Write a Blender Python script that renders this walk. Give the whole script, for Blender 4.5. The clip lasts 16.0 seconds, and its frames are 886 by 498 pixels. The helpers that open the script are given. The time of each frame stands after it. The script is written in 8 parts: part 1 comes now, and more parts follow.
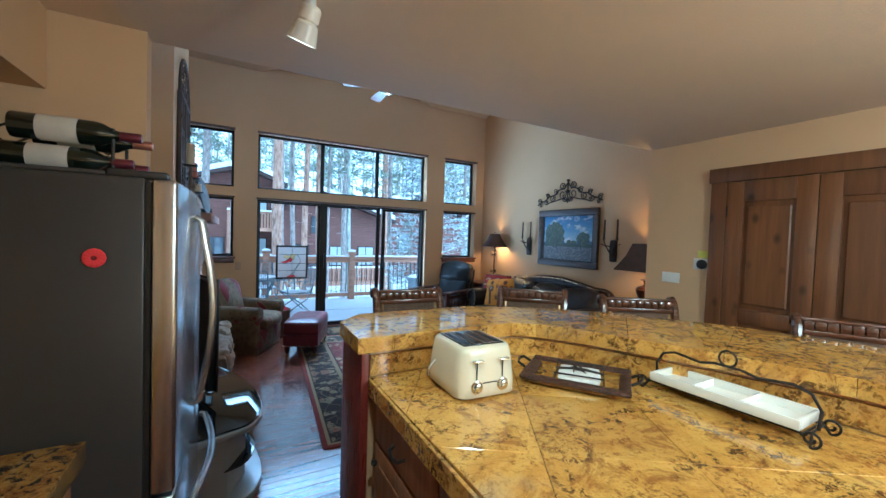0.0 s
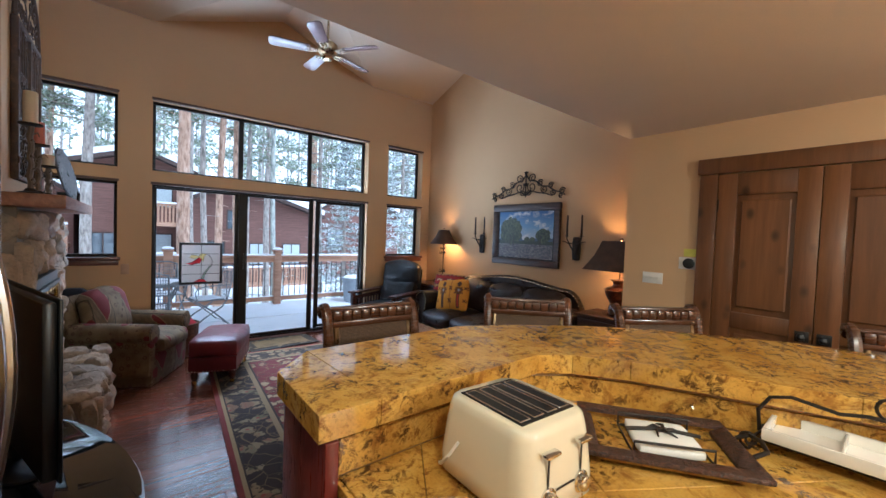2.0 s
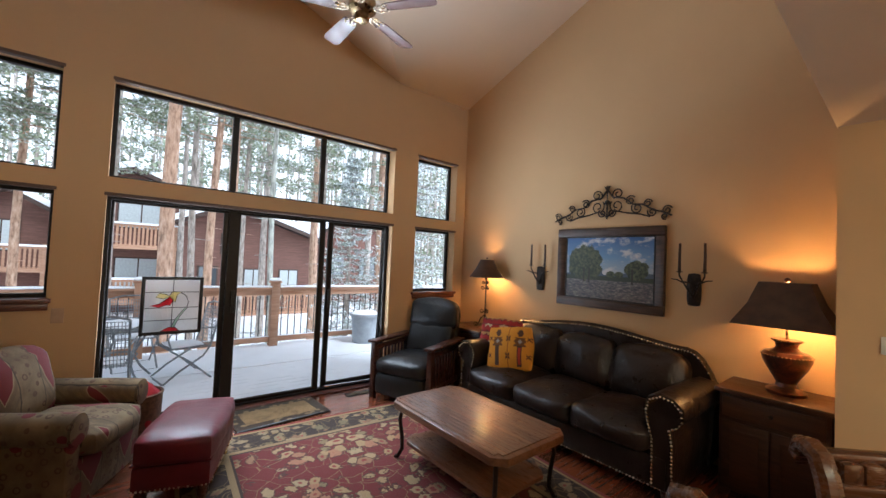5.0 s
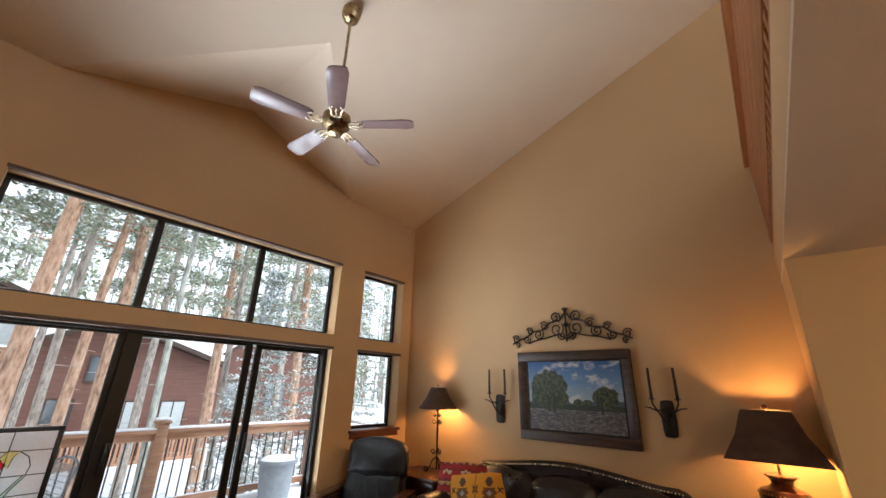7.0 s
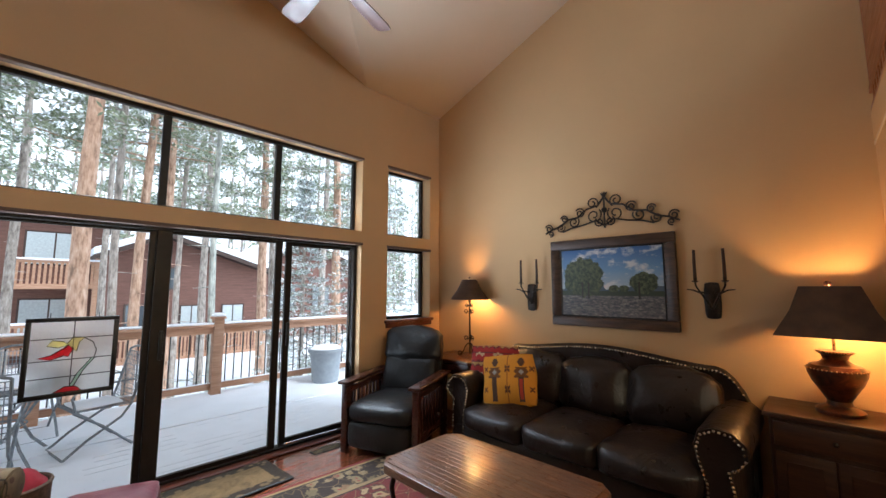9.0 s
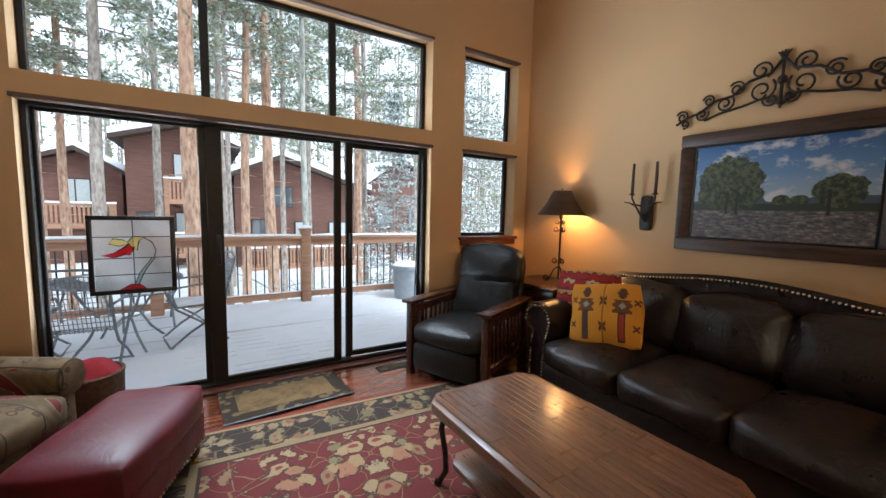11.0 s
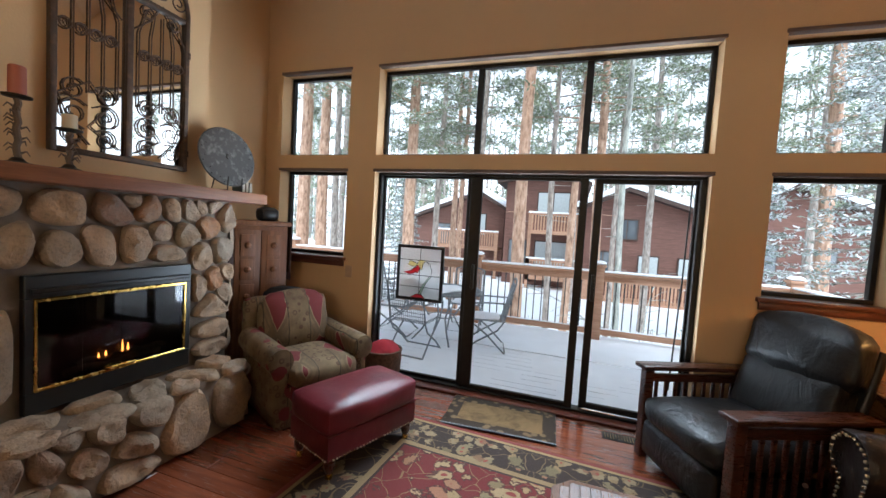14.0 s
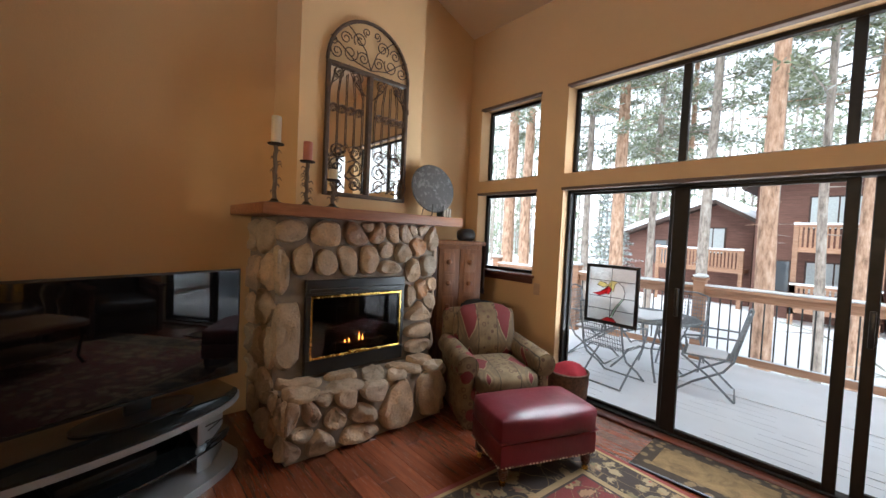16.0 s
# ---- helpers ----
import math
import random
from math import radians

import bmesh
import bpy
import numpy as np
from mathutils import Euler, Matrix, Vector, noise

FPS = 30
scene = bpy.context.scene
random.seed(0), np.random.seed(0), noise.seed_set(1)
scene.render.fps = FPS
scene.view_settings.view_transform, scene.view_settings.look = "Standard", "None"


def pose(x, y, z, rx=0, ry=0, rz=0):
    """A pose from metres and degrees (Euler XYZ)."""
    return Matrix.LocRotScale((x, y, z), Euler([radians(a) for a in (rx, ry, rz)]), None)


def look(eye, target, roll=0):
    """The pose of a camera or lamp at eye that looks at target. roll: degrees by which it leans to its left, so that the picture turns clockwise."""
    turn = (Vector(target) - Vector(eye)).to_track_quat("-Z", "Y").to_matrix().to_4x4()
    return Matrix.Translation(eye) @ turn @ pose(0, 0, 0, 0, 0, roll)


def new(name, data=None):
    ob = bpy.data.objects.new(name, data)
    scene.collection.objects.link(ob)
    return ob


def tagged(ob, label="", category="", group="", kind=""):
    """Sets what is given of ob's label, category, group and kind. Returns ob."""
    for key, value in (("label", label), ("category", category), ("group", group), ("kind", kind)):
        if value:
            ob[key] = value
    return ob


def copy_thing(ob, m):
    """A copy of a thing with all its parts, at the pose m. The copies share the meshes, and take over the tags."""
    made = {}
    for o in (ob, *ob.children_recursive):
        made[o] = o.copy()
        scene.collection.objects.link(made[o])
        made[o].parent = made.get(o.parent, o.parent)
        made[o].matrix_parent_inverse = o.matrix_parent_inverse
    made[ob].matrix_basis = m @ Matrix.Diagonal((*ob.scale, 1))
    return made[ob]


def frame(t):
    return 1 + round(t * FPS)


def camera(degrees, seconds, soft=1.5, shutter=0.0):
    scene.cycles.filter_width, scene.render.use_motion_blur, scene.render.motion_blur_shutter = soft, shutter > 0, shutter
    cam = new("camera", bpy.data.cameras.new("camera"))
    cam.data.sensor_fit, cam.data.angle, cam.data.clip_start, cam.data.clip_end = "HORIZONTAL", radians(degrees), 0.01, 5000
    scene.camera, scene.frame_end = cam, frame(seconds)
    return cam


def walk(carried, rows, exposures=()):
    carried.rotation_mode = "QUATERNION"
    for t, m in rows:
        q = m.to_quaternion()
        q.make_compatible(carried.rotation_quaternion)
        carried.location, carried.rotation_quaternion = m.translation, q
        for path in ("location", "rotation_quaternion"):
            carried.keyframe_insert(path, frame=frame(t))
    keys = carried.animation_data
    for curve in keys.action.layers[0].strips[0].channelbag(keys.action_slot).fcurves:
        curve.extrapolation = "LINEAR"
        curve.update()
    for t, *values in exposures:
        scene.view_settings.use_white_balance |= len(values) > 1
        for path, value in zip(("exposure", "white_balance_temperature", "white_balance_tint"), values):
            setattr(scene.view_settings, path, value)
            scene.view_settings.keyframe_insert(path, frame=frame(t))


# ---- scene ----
cam = camera(98.2, 16.0)
PATH = [
    (0, (-0.089, 0.061, 1.516), (0.86, 1.82, 1.452), 1.9),
    (0.5, (-0.086, 0.15, 1.493), (1.023, 1.813, 1.428), 2.0),
    (1, (-0.051, 0.319, 1.507), (1.152, 1.915, 1.442), 1.9),
    (1.5, (-0.011, 0.518, 1.511), (1.232, 2.084, 1.449), 2.0),
    (2, (0.032, 0.751, 1.498), (1.282, 2.31, 1.431), 2.1),
    (2.5, (0.084, 1.033, 1.506), (1.326, 2.599, 1.433), 2.3),
    (3, (0.137, 1.325, 1.483), (1.358, 2.908, 1.411), 2.3),
    (3.2, (0.164, 1.431, 1.488), (1.367, 3.028, 1.415), 2.2),
    (5.3, (0.356, 2.232, 1.557), (1.648, 3.752, 1.703), 2.7),
    (5.5, (0.346, 2.312, 1.56), (1.667, 3.797, 1.78), 2.7),
    (6, (0.293, 2.503, 1.57), (1.683, 3.881, 1.982), 2.6),
    (6.5, (0.292, 2.564, 1.592), (1.724, 3.84, 2.158), 2.2),
    (7, (0.298, 2.597, 1.608), (1.749, 3.796, 2.284), 1.4),
    (7.5, (0.29, 2.609, 1.61), (1.733, 3.808, 2.305), 0.4),
    (8, (0.311, 2.628, 1.596), (1.742, 3.895, 2.185), -0.5),
    (8.5, (0.372, 2.677, 1.551), (1.809, 4.005, 1.964), -0.7),
    (9, (0.511, 2.731, 1.497), (1.94, 4.115, 1.702), 0.0),
    (9.5, (0.6, 2.756, 1.443), (2.005, 4.178, 1.465), 1.1),
    (9.7, (0.61, 2.784, 1.434), (2.004, 4.217, 1.389), 1.5),
    (11.8, (1.375, 3.244, 1.361), (2.107, 5.093, 1.142), 2.0),
    (12, (1.408, 3.246, 1.402), (2.06, 5.124, 1.182), 2.4),
    (12.5, (1.577, 3.193, 1.442), (1.934, 5.151, 1.249), 2.9),
    (13, (1.756, 3.159, 1.469), (1.793, 5.153, 1.307), 3.5),
    (13.5, (1.904, 3.111, 1.5), (1.605, 5.083, 1.359), 3.7),
    (14, (1.998, 3.055, 1.479), (1.36, 4.947, 1.37), 3.5),
    (14.5, (2.073, 3.027, 1.486), (1.137, 4.792, 1.399), 3.3),
    (14.8, (2.137, 3.025, 1.48), (1.026, 4.686, 1.401), 3.3),
    (15, (2.146, 3.066, 1.499), (0.942, 4.661, 1.417), 3.2),
    (15.5, (2.193, 3.086, 1.493), (0.8, 4.519, 1.419), 3.1),
    (16, (2.208, 3.087, 1.496), (0.696, 4.394, 1.423), 2.7),
]
EXPOSURES = [(0.0, 1.66, 3800, -8), (1.0, 1.62, 4100, 2), (2.0, 1.57, 4650, 5), (3.0, 1.56, 4850, 6), (5.5, 1.50, 5600, 7), (7.0, 1.46, 5800, 6), (9.5, 1.58, 5450, 5), (12.5, 1.45, 5600, 4), (14.0, 1.52, 5450, 4), (16.0, 1.80, 5750, 5)]
walk(cam, [(t, look(eye, target, roll)) for t, eye, target, roll in PATH], EXPOSURES)

# ---- daylight: an overcast winter sky ----
world = bpy.data.worlds.new("overcast_sky")
scene.world = world
world.use_nodes = True
wn, wl = world.node_tree.nodes, world.node_tree.links
wn.clear()
sky = wn.new("ShaderNodeTexSky")
sky.sky_type, sky.sun_disc = "NISHITA", False
sky.sun_elevation, sky.sun_rotation = radians(38), radians(150)
sky.dust_density, sky.air_density, sky.altitude = 0.6, 1.0, 1500
grey = wn.new("ShaderNodeHueSaturation")
grey.inputs["Saturation"].default_value = 0.12
bg = wn.new("ShaderNodeBackground")
bg.inputs["Strength"].default_value = 0.15
wout = wn.new("ShaderNodeOutputWorld")
wl.new(sky.outputs[0], grey.inputs["Color"])
wl.new(grey.outputs[0], bg.inputs[0])
wl.new(bg.outputs[0], wout.inputs[0])

sun_data = bpy.data.lights.new("sun", "SUN")
sun_data.energy, sun_data.angle, sun_data.color = 1.5, radians(30), (1.0, 0.96, 0.9)
sun = new("sun", sun_data)
sun.matrix_world = look((0, 0, 20), (-3, 12, 0))


def lamp(name, kind, m, energy, color, **kw):
    data = bpy.data.lights.new(name, kind)
    data.energy, data.color = energy, color
    for key, value in kw.items():
        if key == "size":
            data.shape = "RECTANGLE" if isinstance(value, tuple) else "DISK"
            data.size = value[0] if isinstance(value, tuple) else value
            if isinstance(value, tuple):
                data.size_y = value[1]
        elif key == "radius":
            data.shadow_soft_size = value
        elif key == "cone":
            data.spot_size, data.spot_blend = radians(value), 0.6
    ob = new(name, data)
    ob.matrix_world = m
    return ob


WARM, KITCHEN = (1.0, 0.47, 0.13), (1.0, 0.80, 0.48)
LAMP_W, LAMP2_W = 11.0, 9.0  # the two lit table lamps, watts
FAN, FAN_A = (1.55, 4.645, 3.345), 19.0
for eye, aim, watts in (((0.16, 1.56, 2.26), (0.9, 1.3, 0.93), 9), ((0.13, 0.3, 2.30), (1.1, 0.6, 0.93), 19), ((0.13, -0.2, 2.30), (2.4, 0.2, 1.0), 12)):
    lamp("track_spot", "SPOT", look(eye, aim), watts, KITCHEN, cone=115, radius=0.045)
# unseen fill lamp, added to brighten the kitchen ceiling and walls
lamp("kitchen_fill_light", "POINT", pose(1.75, -1.25, 1.95), 46, (1.0, 0.85, 0.60), radius=0.15)
# area lamps added at door and transom imitate falling sky and rising snow light
# the last two are fill, aimed at the side walls to brighten them
for (x, z), (w, h), (run, rise), watts, fan_out in (((1.55, 1.0), (2.5, 1.05), (0, 1.05), 9, 60), ((1.55, 2.54), (2.5, 0.42), (0, 1.25), 3, 76), ((1.55, 2.60), (2.5, 0.42), (0, -1.95), 7.5, 76), ((1.55, 1.55), (2.5, 0.5), (0, -1.95), 3, 76),
                                                    ((2.3, 1.5), (1.0, 1.9), (1.25, 0.80), 2.8, 66), ((0.75, 1.5), (1.0, 1.9), (-1.5, 0.5), 3.2, 62)):
    pane_light = lamp("window_fill_light", "AREA", look((x, 6.36, z), (x + run, 5.36, z + rise)), watts, (0.93, 0.97, 1.0), size=(w, h))
    pane_light.data.spread = radians(fan_out)

# ---- materials ----
class Mat:
    """A node material on one Principled shader, in object coordinates (metres)."""

    def __init__(self, name, color, rough=0.5, metal=0.0, world_coords=False, **kw):
        self.m = bpy.data.materials.new(name)
        self.m.use_nodes = True
        self.n, self.l = self.m.node_tree.nodes, self.m.node_tree.links
        self.p = self.n["Principled BSDF"]
        self.p.inputs["Base Color"].default_value = (*color, 1)
        self.p.inputs["Roughness"].default_value = rough
        self.p.inputs["Metallic"].default_value = metal
        for key, value in kw.items():
            self.p.inputs[key.replace("_", " ")].default_value = value
        self.m.diffuse_color = (*color, 1)
        if world_coords:
            geo = self.n.new("ShaderNodeNewGeometry")
            self.co = geo.outputs["Position"]
        else:
            self.co = self.n.new("ShaderNodeTexCoord").outputs["Object"]

    def node(self, kind, **inputs):
        nd = self.n.new(kind)
        for key, value in inputs.items():
            nd.inputs[key].default_value = value
        return nd

    def mapped(self, scale=(1, 1, 1), rot=(0, 0, 0)):
        mp = self.n.new("ShaderNodeMapping")
        mp.inputs["Scale"].default_value = scale
        mp.inputs["Rotation"].default_value = rot
        self.l.new(self.co, mp.inputs["Vector"])
        return mp.outputs[0]

    def noise(self, scale, detail=4.0, rough=0.55, vec=None, distortion=0.0):
        nd = self.node("ShaderNodeTexNoise", Scale=scale, Detail=detail, Roughness=rough, Distortion=distortion)
        self.l.new(vec if vec is not None else self.co, nd.inputs["Vector"])
        return nd.outputs["Fac"]

    def voronoi(self, scale, feature="F1", vec=None, out="Distance", rand=1.0):
        nd = self.n.new("ShaderNodeTexVoronoi")
        nd.feature = feature
        nd.inputs["Scale"].default_value = scale
        nd.inputs["Randomness"].default_value = rand
        self.l.new(vec if vec is not None else self.co, nd.inputs["Vector"])
        return nd.outputs[out]

    def ramp(self, fac, *stops, ease=False):
        nd = self.n.new("ShaderNodeValToRGB")
        el = nd.color_ramp.elements
        while len(el) < len(stops):
            el.new(0.5)
        for e, (pos, col) in zip(el, stops):
            e.position, e.color = pos, (*col, 1) if len(col) == 3 else col
        nd.color_ramp.interpolation = "EASE" if ease else "LINEAR"
        self.l.new(fac, nd.inputs[0])
        return nd.outputs[0]

    def steps(self, fac, lo, hi, a=0.0, b=1.0):
        nd = self.n.new("ShaderNodeMapRange")
        for key, value in zip(("From Min", "From Max", "To Min", "To Max"), (lo, hi, a, b)):
            nd.inputs[key].default_value = value
        self.l.new(fac, nd.inputs[0])
        return nd.outputs[0]

    def mix(self, fac, a, b, blend="MIX"):
        nd = self.n.new("ShaderNodeMix")
        nd.data_type, nd.blend_type = "RGBA", blend
        for sock, value in ((nd.inputs[0], fac), (nd.inputs[6], a), (nd.inputs[7], b)):
            if isinstance(value, (int, float)):
                sock.default_value = value
            elif isinstance(value, tuple):
                sock.default_value = (*value, 1)
            else:
                self.l.new(value, sock)
        return nd.outputs[2]

    def math(self, op, a, b=0.0):
        nd = self.n.new("ShaderNodeMath")
        nd.operation = op
        for sock, value in zip(nd.inputs, (a, b)):
            if isinstance(value, (int, float)):
                sock.default_value = value
            else:
                self.l.new(value, sock)
        return nd.outputs[0]

    def random(self):
        return self.n.new("ShaderNodeObjectInfo").outputs["Random"]

    def island(self):
        return self.n.new("ShaderNodeNewGeometry").outputs["Random Per Island"]

    def color(self, sock):
        self.l.new(sock, self.p.inputs["Base Color"])
        return self

    def rough(self, fac, lo, hi):
        self.l.new(self.steps(fac, 0.3, 0.7, lo, hi), self.p.inputs["Roughness"])
        return self

    def bump(self, height, strength=0.3, dist=0.01):
        nd = self.n.new("ShaderNodeBump")
        nd.inputs["Strength"].default_value, nd.inputs["Distance"].default_value = strength, dist
        self.l.new(height, nd.inputs["Height"])
        self.l.new(nd.outputs[0], self.p.inputs["Normal"])
        return self


def paint(name, color, bump=0.25, rough=0.75):
    m = Mat(name, color, rough, world_coords=True)
    big = m.noise(1.3, 3)
    m.color(m.mix(m.steps(big, 0.3, 0.7, 0.0, 0.5), tuple(c * 0.94 for c in color), tuple(min(1, c * 1.05) for c in color)))
    return m.bump(m.noise(90, 3), bump, 0.004).m


def timber(name, dark, light, rough=0.4, axis=0, scale=1.0, spread=0.35, coat=0.0, knots=False, gloss=0.5):
    """Wood with its grain along the axis; pieces differ by Object Info's Random."""
    m = Mat(name, light, rough, Coat_Weight=coat, Coat_Roughness=0.15, Specular_IOR_Level=gloss)
    stretch = [14.0 * scale] * 3
    stretch[axis] = 1.0 * scale
    shift = m.n.new("ShaderNodeVectorMath")
    shift.operation = "ADD"
    m.l.new(m.mapped(tuple(stretch)), shift.inputs[0])
    comb = m.n.new("ShaderNodeCombineXYZ")
    r = m.random()
    for n in range(3):
        m.l.new(m.math("MULTIPLY", r, 37.0 + 11 * n), comb.inputs[n])
    m.l.new(comb.outputs[0], shift.inputs[1])
    grain = m.noise(2.2, 6, 0.62, shift.outputs[0], 0.6)
    fine = m.noise(9.0, 3, 0.6, shift.outputs[0])
    base = m.ramp(grain, (0.3, dark), (0.68, light))
    if knots:
        k = m.voronoi(6.5, vec=m.mapped((1.0, 1.0, 0.6)))
        base = m.mix(m.steps(k, 0.07, 0.20, 0.85, 0.0), base, tuple(c * 0.3 for c in dark))
    tone = m.steps(r, 0.0, 1.0, 1.0 - spread, 1.0 + spread * 0.6)
    hsv = m.n.new("ShaderNodeHueSaturation")
    m.l.new(base, hsv.inputs["Color"])
    m.l.new(tone, hsv.inputs["Value"])
    m.color(m.mix(m.steps(fine, 0.35, 0.75, 0.0, 0.35), hsv.outputs[0], tuple(c * 0.6 for c in dark)))
    m.rough(fine, rough - 0.06, rough + 0.1)
    return m.bump(fine, 0.12, 0.002).m


def metal(name, color, rough=0.35, wear=None, metallic=1.0):
    m = Mat(name, color, rough, metallic)
    n = m.noise(25, 5)
    if wear:
        m.color(m.mix(m.steps(n, 0.5, 0.7), color, wear))
    m.rough(n, max(0.05, rough - 0.1), rough + 0.15)
    return m.bump(m.noise(120, 2), 0.08, 0.001).m


def plain(name, color, rough=0.5, metallic=0.0, var=0.12, scale=12, bump=0.1, **kw):
    m = Mat(name, color, rough, metallic, **kw)
    m.color(m.mix(m.steps(m.noise(scale, 4), 0.3, 0.7), tuple(c * (1 - var) for c in color), tuple(min(1, c * (1 + var)) for c in color)))
    return m.bump(m.noise(scale * 8, 3), bump, 0.002).m


def leather(name, color, rough=0.38, folds=1.0):
    m = Mat(name, color, rough, Specular_IOR_Level=0.38)
    fold = m.noise(5.5, 3, 0.5, m.mapped((1.0, 1.0, 0.45)), distortion=2.2)
    crease = m.steps(m.math("ABSOLUTE", m.math("SUBTRACT", fold, 0.5)), 0.0, 0.14, 0.0, 0.20)
    wrinkle = m.math("ADD", m.noise(7, 5, 0.6, distortion=1.2), crease)
    pores = m.voronoi(320)
    m.color(m.mix(m.steps(m.noise(3.5, 4), 0.35, 0.7), tuple(c * 0.75 for c in color), tuple(c * 1.35 for c in color)))
    m.rough(m.noise(9, 4), rough - 0.07, rough + 0.06)
    return m.bump(m.math("ADD", wrinkle, m.math("MULTIPLY", pores, 0.06)), 0.34 * folds, 0.022).m


WALL = paint("tan_wall_paint", (0.61, 0.405, 0.205))
CEILING = paint("cream_ceiling_paint", (0.71, 0.58, 0.44), 0.35)
FLOOR_WOOD = timber("cherry_floor", (0.125, 0.032, 0.013), (0.23, 0.065, 0.028), 0.20, 0, 1.0, 0.5, coat=0.8, gloss=0.5)
ALDER = timber("knotty_alder", (0.105, 0.040, 0.011), (0.205, 0.084, 0.023), 0.4, 2, 0.32, 0.12, coat=0.2, knots=True)
MANTEL_WOOD = timber("mantel_wood", (0.20, 0.075, 0.035), (0.34, 0.15, 0.07), 0.45, 1, 0.8, 0.1)
CHERRY = timber("cherry_cabinet", (0.10, 0.014, 0.010), (0.20, 0.03, 0.02), 0.3, 2, 0.8, 0.1, coat=0.3)
OAK = timber("cabinet_oak", (0.18, 0.075, 0.028), (0.34, 0.15, 0.055), 0.4, 2, 0.8, 0.1)
DARKWOOD = timber("dark_mahogany", (0.025, 0.008, 0.005), (0.075, 0.022, 0.012), 0.28, 1, 0.8, 0.15, coat=0.3)
CHAIRWOOD = timber("stool_wood", (0.04, 0.014, 0.006), (0.13, 0.05, 0.02), 0.25, 0, 0.9, 0.1, coat=0.5)
TABLEWOOD = timber("coffee_table_wood", (0.11, 0.045, 0.020), (0.23, 0.105, 0.052), 0.30, 1, 1.2, 0.22, coat=0.5)
PINE = timber("carved_pine", (0.15, 0.055, 0.022), (0.30, 0.13, 0.055), 0.5, 2, 0.8, 0.15)
DECKWOOD = timber("deck_redwood", (0.33, 0.17, 0.095), (0.52, 0.31, 0.20), 0.7, 0, 0.8, 0.2)
SILLWOOD = timber("dark_sill_wood", (0.07, 0.018, 0.009), (0.15, 0.04, 0.02), 0.35, 0, 0.8, 0.1, coat=0.2)
LOFTWOOD = timber("loft_rail_wood", (0.24, 0.08, 0.025), (0.38, 0.15, 0.055), 0.4, 0, 0.8, 0.1)
BRONZE = metal("dark_bronze_frame", (0.025, 0.021, 0.018), 0.45, metallic=0.6)
GATE_IRON = metal("rusty_gate_iron", (0.080, 0.052, 0.036), 0.55, (0.15, 0.09, 0.055), 0.5)
IRON = metal("black_iron", (0.028, 0.022, 0.018), 0.5, (0.07, 0.045, 0.03), 0.6)
BRASS = metal("polished_brass", (0.75, 0.48, 0.12), 0.2)
ANTIQUE = metal("antique_brass", (0.30, 0.21, 0.11), 0.3, (0.5, 0.36, 0.18))
CHROME = metal("chrome", (0.75, 0.75, 0.75), 0.12)
NAIL = metal("nailhead_pewter", (0.62, 0.52, 0.38), 0.25)
BLACK = plain("black_enamel", (0.012, 0.012, 0.012), 0.35)
SOFA = leather("espresso_leather", (0.017, 0.0105, 0.0085), 0.33)
BLUEBLACK = leather("black_leather", (0.010, 0.0095, 0.0095), 0.37)
RED_LEATHER = leather("oxblood_leather", (0.105, 0.011, 0.018), 0.36, 0.35)
WHITE_PLASTIC = plain("white_plastic", (0.78, 0.75, 0.68), 0.35, var=0.03)
SNOW = plain("snow", (0.86, 0.88, 0.92), 0.8, var=0.03, scale=3, bump=0.4)
GLASS = Mat("window_glass", (1, 1, 1), 0.0, Transmission_Weight=1.0, IOR=1.01, Specular_IOR_Level=0.5).m
MIRROR = Mat("mirror", (0.82, 0.80, 0.76), 0.02, 1.0).m


# ---- modelling tools ----
def finish(name, bm, material, parent=None, label="", smooth=35):
    me = bpy.data.meshes.new(name)
    bmesh.ops.recalc_face_normals(bm, faces=bm.faces)
    for f in bm.faces:
        f.smooth = smooth > 0
    if smooth > 0:
        for e in bm.edges:
            if len(e.link_faces) == 2 and e.calc_face_angle(0) > radians(smooth):
                e.smooth = False
    bm.to_mesh(me)
    bm.free()
    for mat in material if isinstance(material, (list, tuple)) else (material,):
        me.materials.append(mat)
    ob = new(name, me)
    if parent is not None:
        ob.parent = parent
    if label:
        ob["label"] = label
    return ob


def part(name, bm, material, parent, label="", smooth=35):
    return finish(name, bm, material, parent, label, smooth)


def thing(name, m, label, category, group="", kind=""):
    ob = new(name)
    ob.empty_display_size = 0.1
    ob.matrix_world = m
    return tagged(ob, label, category, group, kind)


def box(x0, x1, y0, y1, z0, z1, bevel=0.0, seg=2, bm=None, m=None):
    b = bm if bm is not None else bmesh.new()
    geo = bmesh.ops.create_cube(b, size=1.0)
    vs = geo["verts"]
    for v in vs:
        v.co = Vector(((x0 + x1) / 2 + v.co.x * (x1 - x0), (y0 + y1) / 2 + v.co.y * (y1 - y0), (z0 + z1) / 2 + v.co.z * (z1 - z0)))
    if bevel > 0:
        edges = list({e for v in vs for e in v.link_edges})
        out = bmesh.ops.bevel(b, geom=edges, offset=min(bevel, 0.49 * min(x1 - x0, y1 - y0, z1 - z0)), segments=seg, affect="EDGES", profile=0.5)
        vs = list({v for v in out["verts"]} | {v for v in vs if v.is_valid})
    if m is not None:
        bmesh.ops.transform(b, matrix=m, verts=vs)
    return b


